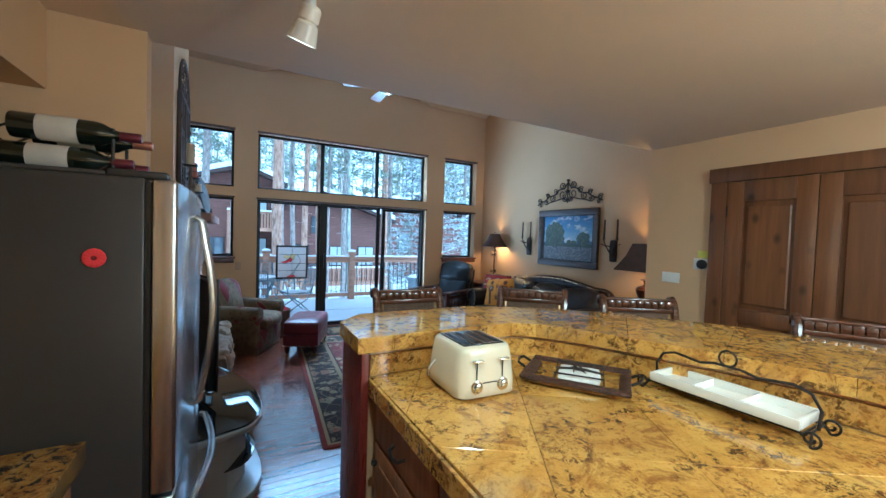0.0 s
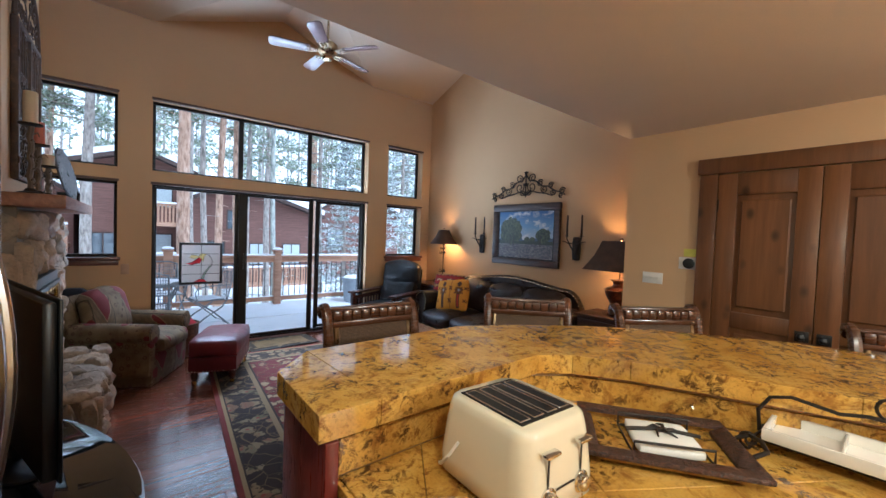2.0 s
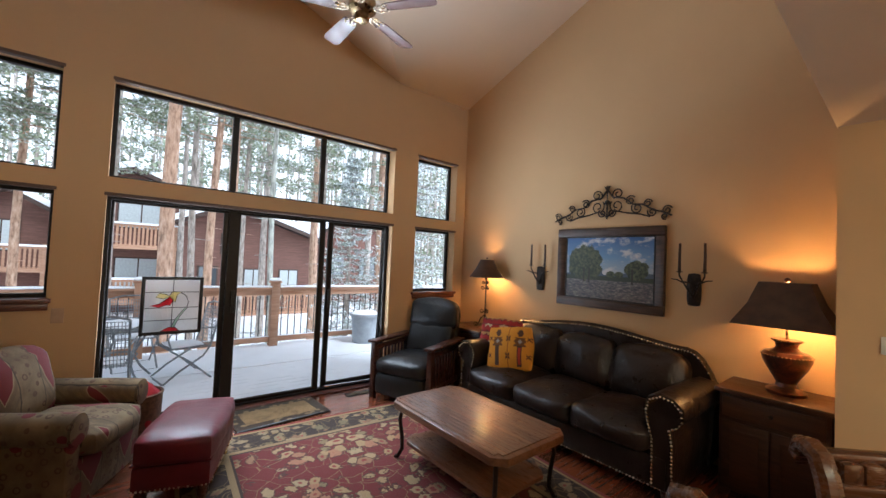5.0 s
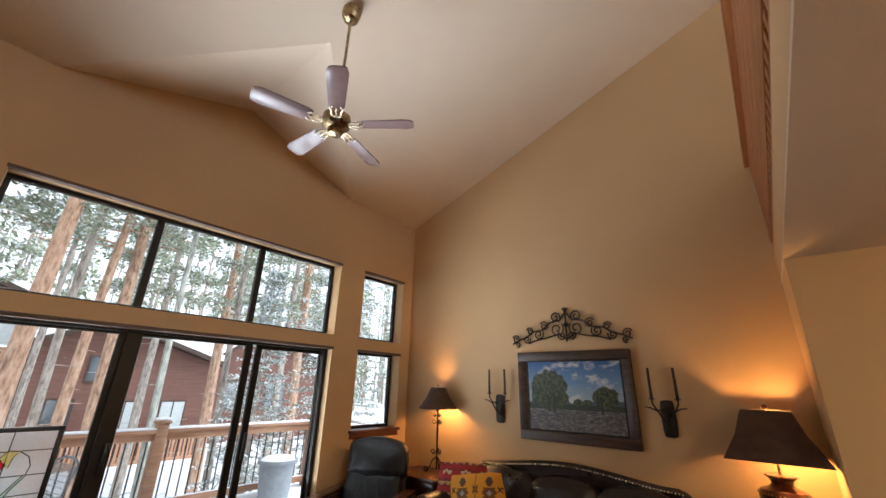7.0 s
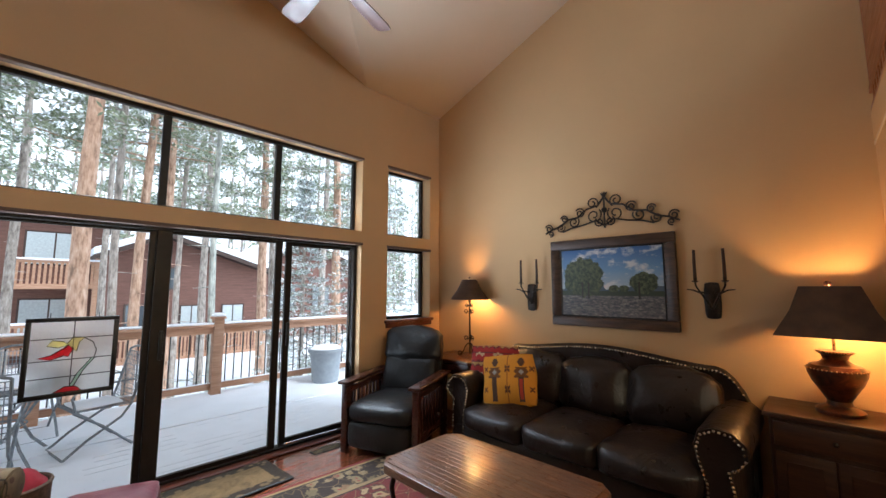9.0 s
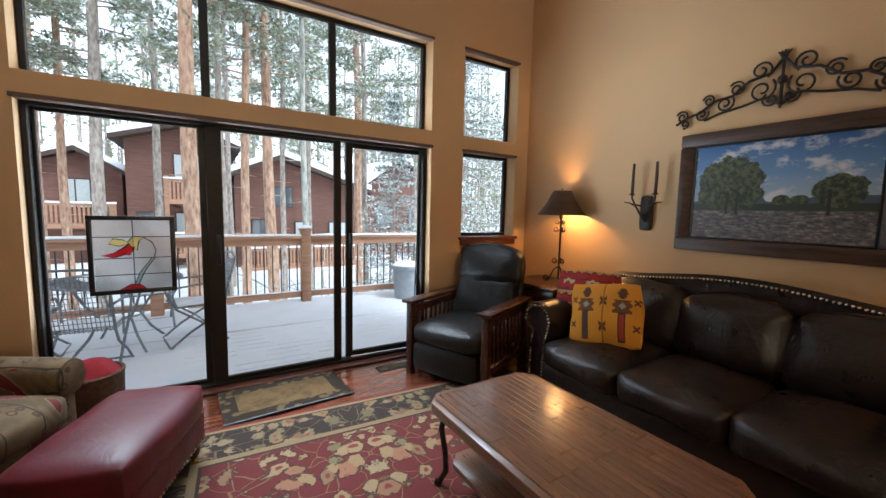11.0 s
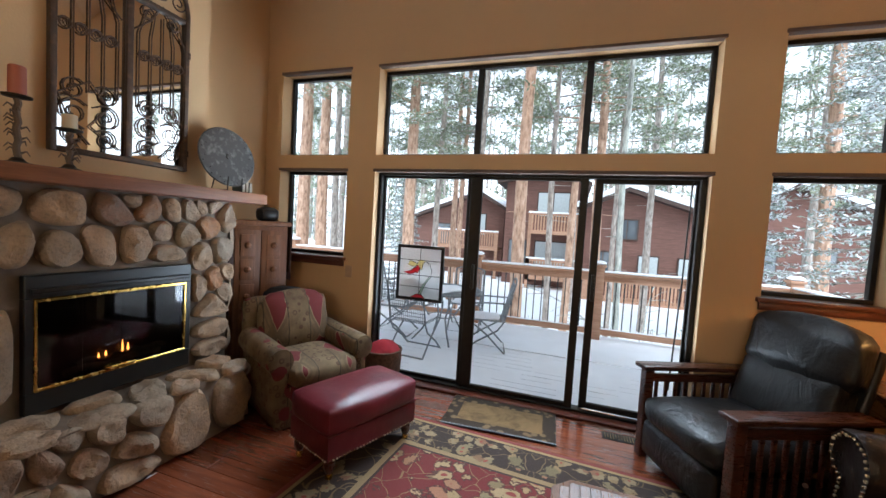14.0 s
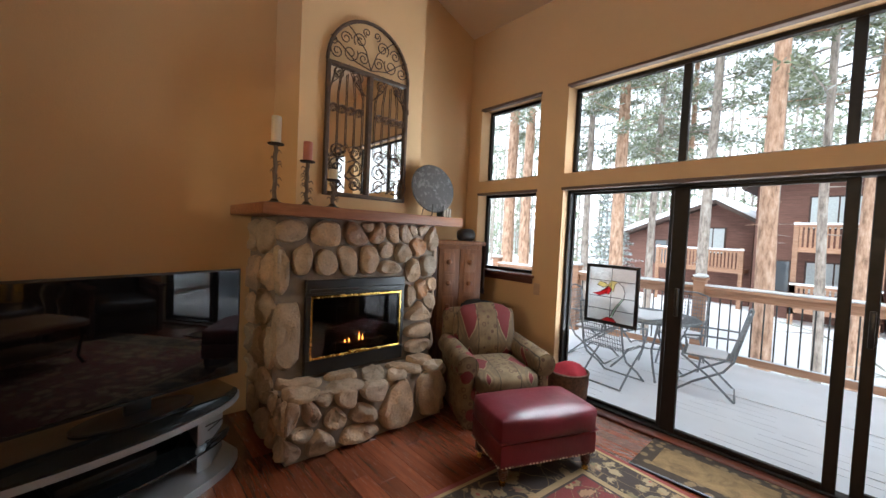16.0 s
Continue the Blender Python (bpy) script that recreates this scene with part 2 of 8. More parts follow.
def cushion(x0, x1, y0, y1, z0, z1, puff=0.03, bevel=0.05, bm=None, m=None, cuts=5, lumps=0.008, seed=0.0, side=1.0):
    """A stuffed box: rounded edges, faces swollen in their middles, slightly uneven."""
    b = bm if bm is not None else bmesh.new()
    t = bmesh.new()
    bmesh.ops.create_cube(t, size=1.0)
    bmesh.ops.subdivide_edges(t, edges=t.edges, cuts=cuts, use_grid_fill=True)
    dim = Vector((x1 - x0, y1 - y0, z1 - z0))
    cen = Vector((x0 + x1, y0 + y1, z0 + z1)) / 2
    for v in t.verts:
        p = v.co * 2
        q = Vector((p.x * dim.x / 2, p.y * dim.y / 2, p.z * dim.z / 2))
        inner = Vector([max(-d / 2 + bevel, min(d / 2 - bevel, c)) for d, c in zip(dim, q)])
        off = q - inner
        if off.length > 1e-6:
            off = off.normalized() * bevel
        q = inner + off
        sw = Vector(((1 - p.y * p.y) * (1 - p.z * p.z) * p.x, (1 - p.x * p.x) * (1 - p.z * p.z) * p.y, (1 - p.x * p.x) * (1 - p.y * p.y) * p.z))
        sw.x, sw.y = sw.x * side, sw.y * side
        v.co = cen + q + sw * puff + noise.noise_vector((q + Vector((seed, seed * 2, 0))) * 6) * lumps
    if m is not None:
        bmesh.ops.transform(t, matrix=m, verts=t.verts)
    me = bpy.data.meshes.new("tmp")
    t.to_mesh(me)
    t.free()
    b.from_mesh(me)
    bpy.data.meshes.remove(me)
    return b


def lathe(profile, seg=24, bm=None, m=None, sides=None):
    """A turned body from (radius, z) pairs; closed at both ends."""
    b = bm if bm is not None else bmesh.new()
    rings = []
    for r, z in profile:
        rings.append([b.verts.new((r * math.cos(2 * math.pi * k / seg), r * math.sin(2 * math.pi * k / seg), z)) for k in range(seg)])
    for a, c in zip(rings, rings[1:]):
        for k in range(seg):
            b.faces.new((a[k], a[(k + 1) % seg], c[(k + 1) % seg], c[k]))
    b.faces.new(rings[0][::-1])
    b.faces.new(rings[-1])
    vs = [v for ring in rings for v in ring]
    if m is not None:
        bmesh.ops.transform(b, matrix=m, verts=vs)
    return b


def tube(points, radius, seg=8, bm=None, m=None, closed=False, taper=None, flat=1.0):
    """A rod along points; taper: the radius at the far end."""
    b = bm if bm is not None else bmesh.new()
    pts = [Vector(p) for p in points]
    n = len(pts)
    rings, up = [], None
    for k, p in enumerate(pts):
        if closed:
            d = pts[(k + 1) % n] - pts[k - 1]
        else:
            d = pts[min(k + 1, n - 1)] - pts[max(k - 1, 0)]
        d = d.normalized() if d.length > 1e-9 else Vector((0, 0, 1))
        if up is None:
            up = Vector((0, 0, 1)) if abs(d.z) < 0.9 else Vector((1, 0, 0))
        side = d.cross(up)
        side = side.normalized() if side.length > 1e-6 else Vector((1, 0, 0))
        up = side.cross(d).normalized()
        r = radius if taper is None else radius + (taper - radius) * k / (n - 1)
        rings.append([b.verts.new(p + r * (math.cos(2 * math.pi * j / seg) * side * flat + math.sin(2 * math.pi * j / seg) * up)) for j in range(seg)])
    pairs = list(zip(rings, rings[1:])) + ([(rings[-1], rings[0])] if closed else [])
    for a, c in pairs:
        for j in range(seg):
            b.faces.new((a[j], a[(j + 1) % seg], c[(j + 1) % seg], c[j]))
    if not closed:
        b.faces.new(rings[0][::-1])
        b.faces.new(rings[-1])
    if m is not None:
        bmesh.ops.transform(b, matrix=m, verts=[v for ring in rings for v in ring])
    return b


def slab(poly, z0, z1, bevel=0.0, bm=None, m=None, seg=2):
    """A polygon in plan, drawn up from z0 to z1."""
    b = bm if bm is not None else bmesh.new()
    lo = [b.verts.new((x, y, z0)) for x, y in poly]
    hi = [b.verts.new((x, y, z1)) for x, y in poly]
    n = len(poly)
    b.faces.new(lo[::-1])
    b.faces.new(hi)
    for k in range(n):
        b.faces.new((lo[k], lo[(k + 1) % n], hi[(k + 1) % n], hi[k]))
    if bevel > 0:
        edges = [e for e in {e for v in lo + hi for e in v.link_edges}]
        bmesh.ops.bevel(b, geom=edges, offset=bevel, segments=seg, affect="EDGES", profile=0.5)
    if m is not None:
        bmesh.ops.transform(b, matrix=m, verts=b.verts)
    return b


def spiral(cx, cy, r0, r1, a0, turns, n=18):
    """Points in a plane on a scroll from radius r0 to r1."""
    return [(cx + (r0 + (r1 - r0) * k / n) * math.cos(a0 + turns * 2 * math.pi * k / n), cy + (r0 + (r1 - r0) * k / n) * math.sin(a0 + turns * 2 * math.pi * k / n)) for k in range(n + 1)]


def ball(x, y, z, r, bm=None, flat=1.0, seg=8):
    b = bm if bm is not None else bmesh.new()
    bmesh.ops.create_uvsphere(b, u_segments=seg, v_segments=max(4, seg // 2), radius=r, matrix=Matrix.Translation((x, y, z)) @ Matrix.Diagonal((1, 1, flat, 1)))
    return b


def structure(name, bm, material, label, category, parent=None, smooth=0):
    ob = finish(name, bm, material, parent, "", smooth)
    return tagged(ob, label, category, "", "structure")


# ---- structure ----
WY, WX, KX, LX = 6.31, 4.13, 3.415, -1.13  # window wall, painting wall, kitchen side wall, left wall
CEIL, EDGE = 2.41, 2.40  # kitchen ceiling and where it ends
SOUTH = -2.2
EAVE, SLOPE = 3.82, 0.364
RIDGE_X, RIDGE_Z, HALF = 1.57, 4.32, 1.39
APEX_Y = WY - (RIDGE_Z - EAVE) / SLOPE


def wall_with_holes(u0, u1, v0, v1, holes, place, thick, top=None):
    """A wall in (u, v) with rectangular holes; place turns (u, v, depth) into the world; top(u): the upper edge."""
    b = bmesh.new()
    us = sorted({u0, u1, *[h[n] for h in holes for n in (0, 1)]})
    vs = sorted({v0, v1, *[h[n] for h in holes for n in (2, 3)]})
    for a, c in zip(us, us[1:]):
        solid = []
        for lo, hi in zip(vs, vs[1:]):
            if not any(h[0] < (a + c) / 2 < h[1] and h[2] < (lo + hi) / 2 < h[3] for h in holes):
                solid.append([lo, hi])
        merged = []
        for lo, hi in solid:
            if merged and abs(merged[-1][1] - lo) < 1e-6:
                merged[-1][1] = hi
            else:
                merged.append([lo, hi])
        for lo, hi in merged:
            t0, t1 = (top(a), top(c)) if top and abs(hi - v1) < 1e-6 else (hi, hi)
            q = [(a, lo), (c, lo), (c, t1), (a, t0)]
            f = [b.verts.new(place(u, v, 0)) for u, v in q]
            k = [b.verts.new(place(u, v, thick)) for u, v in q]
            b.faces.new(f)
            b.faces.new(k[::-1])
            for n in range(4):
                b.faces.new((f[n], k[n], k[(n + 1) % 4], f[(n + 1) % 4]))
    return b


def window_wall_top(u):
    return EAVE + 0.02 + max(0.0, (RIDGE_Z - EAVE) * (1 - abs(u - RIDGE_X) / HALF))


DOOR = (0.175, 2.91, 0.0, 1.985)
TRANSOM = (0.175, 2.91, 2.13, 2.95)
R_UP, R_LO = (3.27, 3.96, 2.13, 2.95), (3.27, 3.96, 1.13, 1.985)
L_UP, L_LO = (-0.935, -0.13, 2.13, 2.95), (-0.935, -0.13, 1.13, 1.985)
OPENINGS = [DOOR, TRANSOM, R_UP, R_LO, L_UP, L_LO]
cuts = [(RIDGE_X - HALF, RIDGE_X - HALF, 9, 9), (RIDGE_X, RIDGE_X + HALF, 9, 9)]
structure("wall_north", wall_with_holes(LX - 0.15, WX + 0.15, -0.15, 5.0, OPENINGS + cuts, lambda u, v, d: (u, WY + d, v), 0.20, window_wall_top), WALL,
          "tan painted wall with tall windows and a sliding door", "wall")


def vault(y):
    return EAVE + SLOPE * (WY - y)


def side_wall(name, x0, x1, y0, y1, label):
    b = bmesh.new()
    q = [(y0, -0.15), (y1, -0.15), (y1, vault(y1) + 0.05), (y0, vault(y0) + 0.05)]
    f = [b.verts.new((x0, y, z)) for y, z in q]
    k = [b.verts.new((x1, y, z)) for y, z in q]
    b.faces.new(f)
    b.faces.new(k[::-1])
    for n in range(4):
        b.faces.new((f[n], k[n], k[(n + 1) % 4], f[(n + 1) % 4]))
    return structure(name, b, WALL, label, "wall")


side_wall("wall_east", WX, WX + 0.15, SOUTH, WY, "tall tan painted wall under the sloping ceiling")
side_wall("wall_west", LX - 0.15, LX, SOUTH, WY, "tan painted wall behind fireplace and television")
structure("wall_kitchen_east", box(KX, KX + 0.14, SOUTH, EDGE - 0.004, -0.15, CEIL), WALL, "tan painted kitchen wall with closet doors", "wall")
structure("wall_return", box(KX + 0.14, WX, EDGE - 0.14, EDGE - 0.004, -0.15, CEIL), WALL, "tan wall return beside the sofa", "wall")
structure("wall_south", box(LX, WX, SOUTH - 0.15, SOUTH, -0.15, 5.2), WALL, "tan kitchen end wall", "wall")
structure("wall_wing", box(LX, -0.462, 2.30, 2.40, 0.0, CEIL), WALL, "tan wing wall beside the refrigerator", "wall")
structure("chimney_breast", box(LX, -0.575, 4.08, 5.17, 1.651, 4.9), WALL, "tan chimney breast above the stone fireplace", "wall")

# the kitchen ceiling is the floor of the loft
structure("ceiling_kitchen", box(LX, KX + 0.14, SOUTH, EDGE, CEIL, CEIL + 0.02), CEILING, "flat cream kitchen ceiling", "ceiling")
structure("ceiling_return", box(KX + 0.14, WX, SOUTH, EDGE, CEIL, CEIL + 0.02), CEILING, "flat cream ceiling", "ceiling")
structure("loft_edge", box(LX, WX, EDGE - 0.12, EDGE, CEIL + 0.02, CEIL + 0.215), WALL, "tan painted edge of the loft floor", "trim")

# vaulted ceiling with a cross gable over the windows
b = bmesh.new()
top_y = SOUTH
xa, xb = RIDGE_X - HALF, RIDGE_X + HALF
P = {"sw": (LX - 0.02, top_y, vault(top_y)), "se": (WX + 0.02, top_y, vault(top_y)), "ne": (WX + 0.02, WY + 0.02, EAVE - 0.007), "nw": (LX - 0.02, WY + 0.02, EAVE - 0.007),
     "va": (xa, WY + 0.02, EAVE - 0.007), "vb": (xb, WY + 0.02, EAVE - 0.007), "ap": (RIDGE_X, APEX_Y, RIDGE_Z), "rg": (RIDGE_X, WY + 0.02, RIDGE_Z),
     "apw": (LX - 0.02, APEX_Y, RIDGE_Z), "ape": (WX + 0.02, APEX_Y, RIDGE_Z)}
V = {k: b.verts.new(p) for k, p in P.items()}
for names in ("sw se ape ap apw", "apw ap va nw", "ap ape ne vb", "ap rg va", "ap vb rg"):
    b.faces.new([V[n] for n in names.split()])
ext = bmesh.ops.extrude_face_region(b, geom=list(b.faces))
bmesh.ops.translate(b, verts=[v for v in ext["geom"] if isinstance(v, bmesh.types.BMVert)], vec=(0, 0, 0.12))
structure("ceiling_vault", b, CEILING, "cream vaulted ceiling with a cross gable", "ceiling")

# window frames and panes
def window_unit(name, opening, y, mullions, label, sill=False, bar=0.034):
    u0, u1, v0, v1 = opening
    w = thing(name, Matrix.Identity(4), label, "window", kind="structure")
    b = bmesh.new()
    for a, c, lo, hi in ((u0, u1, v0, v0 + bar), (u0, u1, v1 - bar, v1), (u0, u0 + bar, v0 + bar, v1 - bar), (u1 - bar, u1, v0 + bar, v1 - bar)):
        box(a + 0.001, c - 0.001, y, y + 0.05, lo + 0.001, hi - 0.001, 0.004, 1, b)
    part("window_frame", b, BRONZE, w)
    edges = [u0 + bar] + [x for x in mullions] + [u1 - bar]
    for x in mullions:
        part("mullion", box(x - 0.028, x + 0.028, y + 0.002, y + 0.048, v0 + bar, v1 - bar, 0.004, 1), BRONZE, w)
    for a, c in zip(edges, edges[1:]):
        g = part("pane", box(a - 0.01, c + 0.01, y + 0.022, y + 0.028, v0 + bar - 0.01, v1 - bar + 0.01), GLASS, w)
        g.visible_shadow = False
    if sill:
        part("window_sill", box(u0 - 0.03, u1 + 0.03, WY - 0.045, WY + 0.11, v0 - 0.03, v0 + 0.004, 0.006), SILLWOOD, w, "dark stained wooden sill")
        part("apron", box(u0 - 0.015, u1 + 0.015, WY - 0.022, WY - 0.001, v0 - 0.085, v0 - 0.03, 0.005), SILLWOOD, w)
    # rolled shade tucked under the head
    part("shade_cassette", box(u0 - 0.01, u1 + 0.012, WY - 0.012, WY + 0.05, v1 - 0.012, v1 + 0.014, 0.004), SHADE, w, "brown rolled shade")
    return w


SHADE = plain("brown_shade", (0.12, 0.075, 0.05), 0.7)
window_unit("window_1", TRANSOM, 6.45, (1.115, 2.03), "wide dark bronze framed transom window of three panes")
window_unit("window_2", R_UP, 6.45, (), "small upper window in dark bronze frame")
window_unit("window_3", R_LO, 6.45, (), "small lower window with dark wooden sill", True)
window_unit("window_4", L_UP, 6.45, (), "small upper window in dark bronze frame")
window_unit("window_5", L_LO, 6.45, (), "small lower window with dark wooden sill", True)

sd = thing("door_1", Matrix.Identity(4), "dark bronze sliding patio door of three glass panels", "door", kind="structure")
b = bmesh.new()
for a, c, lo, hi in ((0.176, 2.909, 0.0, 0.035), (0.176, 2.909, 1.955, 1.984), (0.176, 0.205, 0.035, 1.955), (2.872, 2.909, 0.035, 1.955)):
    box(a, c, 6.395, 6.495, lo, hi, 0.004, 1, b)
part("door_frame", b, BRONZE, sd)
# each leaf: left, right, near face, stile widths, bottom and top rail
for a, c, y, w0, w1, lo, hi in ((0.2055, 1.14, 6.452, 0.018, 0.085, 0.06, 1.936), (1.095, 2.085, 6.41, 0.105, 0.062, 0.072, 1.93), (2.14, 2.8715, 6.452, 0.06, 0.016, 0.085, 1.918)):
    b = bmesh.new()
    for p, q, z0, z1 in ((a, a + w0, 0.036, 1.9545), (c - w1, c, 0.036, 1.9545), (a + w0, c - w1, 0.036, lo), (a + w0, c - w1, hi, 1.9545)):
        box(p, q, y, y + 0.034, z0, z1, 0.004, 1, b)
    leaf = part("door_panel", b, BRONZE, sd)
    g = part("pane", box(a + w0 - 0.006, c - w1 + 0.006, y + 0.014, y + 0.02, lo - 0.006, hi + 0.006), GLASS, leaf)
    g.visible_shadow = False
g = part("pane", box(2.0855, 2.1395, 6.466, 6.472, 0.036, 1.9545), GLASS, sd)
g.visible_shadow = False
for x, y in ((1.165, 6.4095), (2.175, 6.4515)):
    b = box(x - 0.014, x + 0.014, y - 0.032, y, 0.95, 1.17, 0.006)
    part("door_handle", b, BLACK, sd, "black pull handle")
part("shade_cassette", box(0.16, 2.925, WY - 0.014, WY + 0.06, 1.972, 2.0, 0.004), SHADE, sd, "brown rolled shade")
part("blind_wand", tube([(2.80, 6.335, 1.93), (2.79, 6.34, 1.2), (2.765, 6.345, 0.35)], 0.006), BLACK, sd)
part("security_bar", tube([(2.16, 6.385, 0.062), (2.85, 6.385, 0.048)], 0.009, 8), CHROME, sd, "bare metal security bar")
part("threshold", box(0.176, 2.909, WY - 0.02, 6.394, 0.002, 0.018, 0.004), SILLWOOD, sd, "wooden threshold")

# floor: planks run across the room
structure("subfloor", box(LX, WX, SOUTH, WY + 0.16, -0.15, -0.012), plain("subfloor_board", (0.05, 0.02, 0.012), 0.7), "dark boards under the planks", "floor")


# ---- kitchen ----
def granite(name):
    m = Mat(name, (0.55, 0.33, 0.08), 0.12, world_coords=True, Coat_Weight=0.3, Coat_Roughness=0.05)
    big = m.noise(2.6, 6, 0.65, distortion=1.6)
    base = m.ramp(big, (0.28, (0.34, 0.155, 0.018)), (0.42, (0.54, 0.285, 0.032)), (0.58, (0.64, 0.375, 0.055)), (0.74, (0.60, 0.42, 0.12)))
    veins = m.noise(6.0, 8, 0.72, distortion=2.2)
    base = m.mix(m.steps(veins, 0.52, 0.62, 0.0, 0.75), base, (0.25, 0.095, 0.014))
    grey = m.noise(1.7, 4, 0.6)
    base = m.mix(m.steps(grey, 0.62, 0.72, 0.0, 0.45), base, (0.40, 0.34, 0.22))
    spots = m.noise(27, 6, 0.78, distortion=0.8)
    clus = m.noise(5.2, 4, 0.6, distortion=1.0)
    dark = m.math("MULTIPLY", m.steps(spots, 0.50, 0.57), m.math("MULTIPLY", m.steps(clus, 0.47, 0.56), 0.9))
    base = m.mix(dark, base, (0.050, 0.020, 0.010))
    rust = m.math("MULTIPLY", m.steps(m.noise(48, 5, 0.75), 0.53, 0.61), m.steps(m.noise(8, 3), 0.42, 0.58, 0.2, 0.85))
    base = m.mix(rust, base, (0.20, 0.075, 0.012))
    fine = m.noise(130, 3, 0.6)
    base = m.mix(m.steps(fine, 0.48, 0.75, 0.0, 0.35), base, (0.22, 0.12, 0.03))
    tone = m.steps(m.random(), 0, 1, 0.86, 1.1)
    h = m.n.new("ShaderNodeHueSaturation")
    m.l.new(base, h.inputs["Color"])
    m.l.new(tone, h.inputs["Value"])
    m.color(h.outputs[0])
    m.rough(fine, 0.05, 0.13)
    return m.bump(fine, 0.03, 0.001).m


GRANITE = granite("golden_granite")
GROUT = plain("gold_grout", (0.30, 0.19, 0.07), 0.8)


def clip_poly(poly, p, n):
    """The part of a polygon on the side of the line through p to which n points."""
    out = []
    for a, c in zip(poly, poly[1:] + poly[:1]):
        da, dc = ((q[0] - p[0]) * n[0] + (q[1] - p[1]) * n[1] for q in (a, c))
        if da >= 0:
            out.append(a)
        if da * dc < 0:
            s = da / (da - dc)
            out.append((a[0] + s * (c[0] - a[0]), a[1] + s * (c[1] - a[1])))
    return out


def area(poly):
    return 0.5 * sum(a[0] * c[1] - c[0] * a[1] for a, c in zip(poly, poly[1:] + poly[:1]))


def convex_tiles(cells, z0, z1, parent, gap=0.0008):
    for cell in cells:
        if len(cell) > 2 and abs(area(cell)) > 0.0006:
            if area(cell) < 0:
                cell = cell[::-1]
            cx, cy = sum(p[0] for p in cell) / len(cell), sum(p[1] for p in cell) / len(cell)
            for a, c in list(zip(cell, cell[1:] + cell[:1])):
                d = math.hypot(c[0] - a[0], c[1] - a[1])
                if d > 1e-6:
                    n = (-(c[1] - a[1]) / d, (c[0] - a[0]) / d)
                    cell = clip_poly(cell, (a[0] + n[0] * gap, a[1] + n[1] * gap), n) or cell
            part("tile", slab(cell, z0, z1, 0.0015, seg=1), GRANITE, parent, smooth=0)


BAR_OUT = [(0.345, 1.865), (0.48, 2.015), (1.15, 2.03), (1.40, 1.92), (1.68, 1.735), (1.92, 1.51), (2.21, 1.075), (2.36, 0.61), (2.42, 0.0), (2.42, -0.9)]
BAR_IN = [(0.343, 1.545), (0.50, 1.548), (1.12, 1.560), (1.22, 1.49), (1.33, 1.34), (1.43, 1.14), (1.57, 0.83), (1.69, 0.50), (1.76, 0.0), (1.78, -0.9)]
bar = thing("breakfast_bar", Matrix.Translation((0, 0, 0)), "raised golden granite tile bar top with polished edge", "bar counter")
cells = []
for k in range(len(BAR_OUT) - 1):
    quad = [BAR_OUT[k], BAR_OUT[k + 1], BAR_IN[k + 1], BAR_IN[k]]
    if k == 1:
        for s in range(2):
            f = lambda p, q, t: (p[0] + (q[0] - p[0]) * t, p[1] + (q[1] - p[1]) * t)
            cells.append([f(quad[0], quad[1], s / 2), f(quad[0], quad[1], (s + 1) / 2), f(quad[3], quad[2], (s + 1) / 2), f(quad[3], quad[2], s / 2)])
    else:
        cells.append(quad)
convex_tiles(cells, 1.035, 1.10, bar, 0.0006)
# knee wall under the bar with splash tiles, and the cherry end post
def offset_in(points, d):
    out = []
    for k, (x, y) in enumerate(points):
        a, c = points[max(k - 1, 0)], points[min(k + 1, len(points) - 1)]
        t = (c[0] - a[0], c[1] - a[1])
        n = math.hypot(*t)
        out.append((x - t[1] / n * d, y + t[0] / n * d))
    return out


KNEE_IN = offset_in([(0.405, 1.547)] + BAR_IN[1:], 0.035)
KNEE_OUT = offset_in([(0.405, 1.547)] + BAR_IN[1:], 0.16)
knee = thing("knee_wall", Matrix.Translation((0, 0, 0)), "half wall under the bar, tiled with granite towards the counter", "half wall", kind="structure")
b = bmesh.new()
for k in range(len(KNEE_IN) - 1):
    slab([KNEE_IN[k], KNEE_IN[k + 1], KNEE_OUT[k + 1], KNEE_OUT[k]], 0.0, 1.034, bm=b)
part("core", b, WALL, knee)
for k in range(len(KNEE_IN) - 1):
    a, c = Vector(KNEE_IN[k]), Vector(KNEE_IN[k + 1])
    n = Vector((c.y - a.y, -(c.x - a.x))).normalized() * 0.008
    part("splash_tile", slab([tuple(a), tuple(c), tuple(c + n), tuple(a + n)], 0.932, 1.018, 0.001, seg=1), GRANITE, knee, smooth=0)
post = thing("bar_support", Matrix.Translation((0.37, 1.64, 0)), "dark red cherry end panel under the bar", "panel")
part("board", box(-0.012, 0.02, -0.10, 0.20, 0.0, 1.034, 0.004), CHERRY, post)
part("plinth", box(-0.018, 0.024, -0.106, 0.206, 0.0, 0.09, 0.004), CHERRY, post)

COUNTER = [(0.405, 1.575), (1.10, 1.59), (1.22, 1.52), (1.33, 1.37), (1.45, 1.15), (1.59, 0.84), (1.71, 0.51), (1.78, 0.0), (1.80, -0.9), (0.43, -0.9)]
counter = thing("kitchen_counter", Matrix.Translation((0, 0, 0)), "polished golden granite tile worktop with dark flecks", "counter")
part("substrate", slab([(x + 0.004 * (1 if x < 1 else -1), y - 0.004) for x, y in COUNTER], 0.87, 0.918), GROUT, counter)
ang, T = math.radians(-32), 0.405
ux, uy = (math.cos(ang), math.sin(ang)), (-math.sin(ang), math.cos(ang))
cells = []
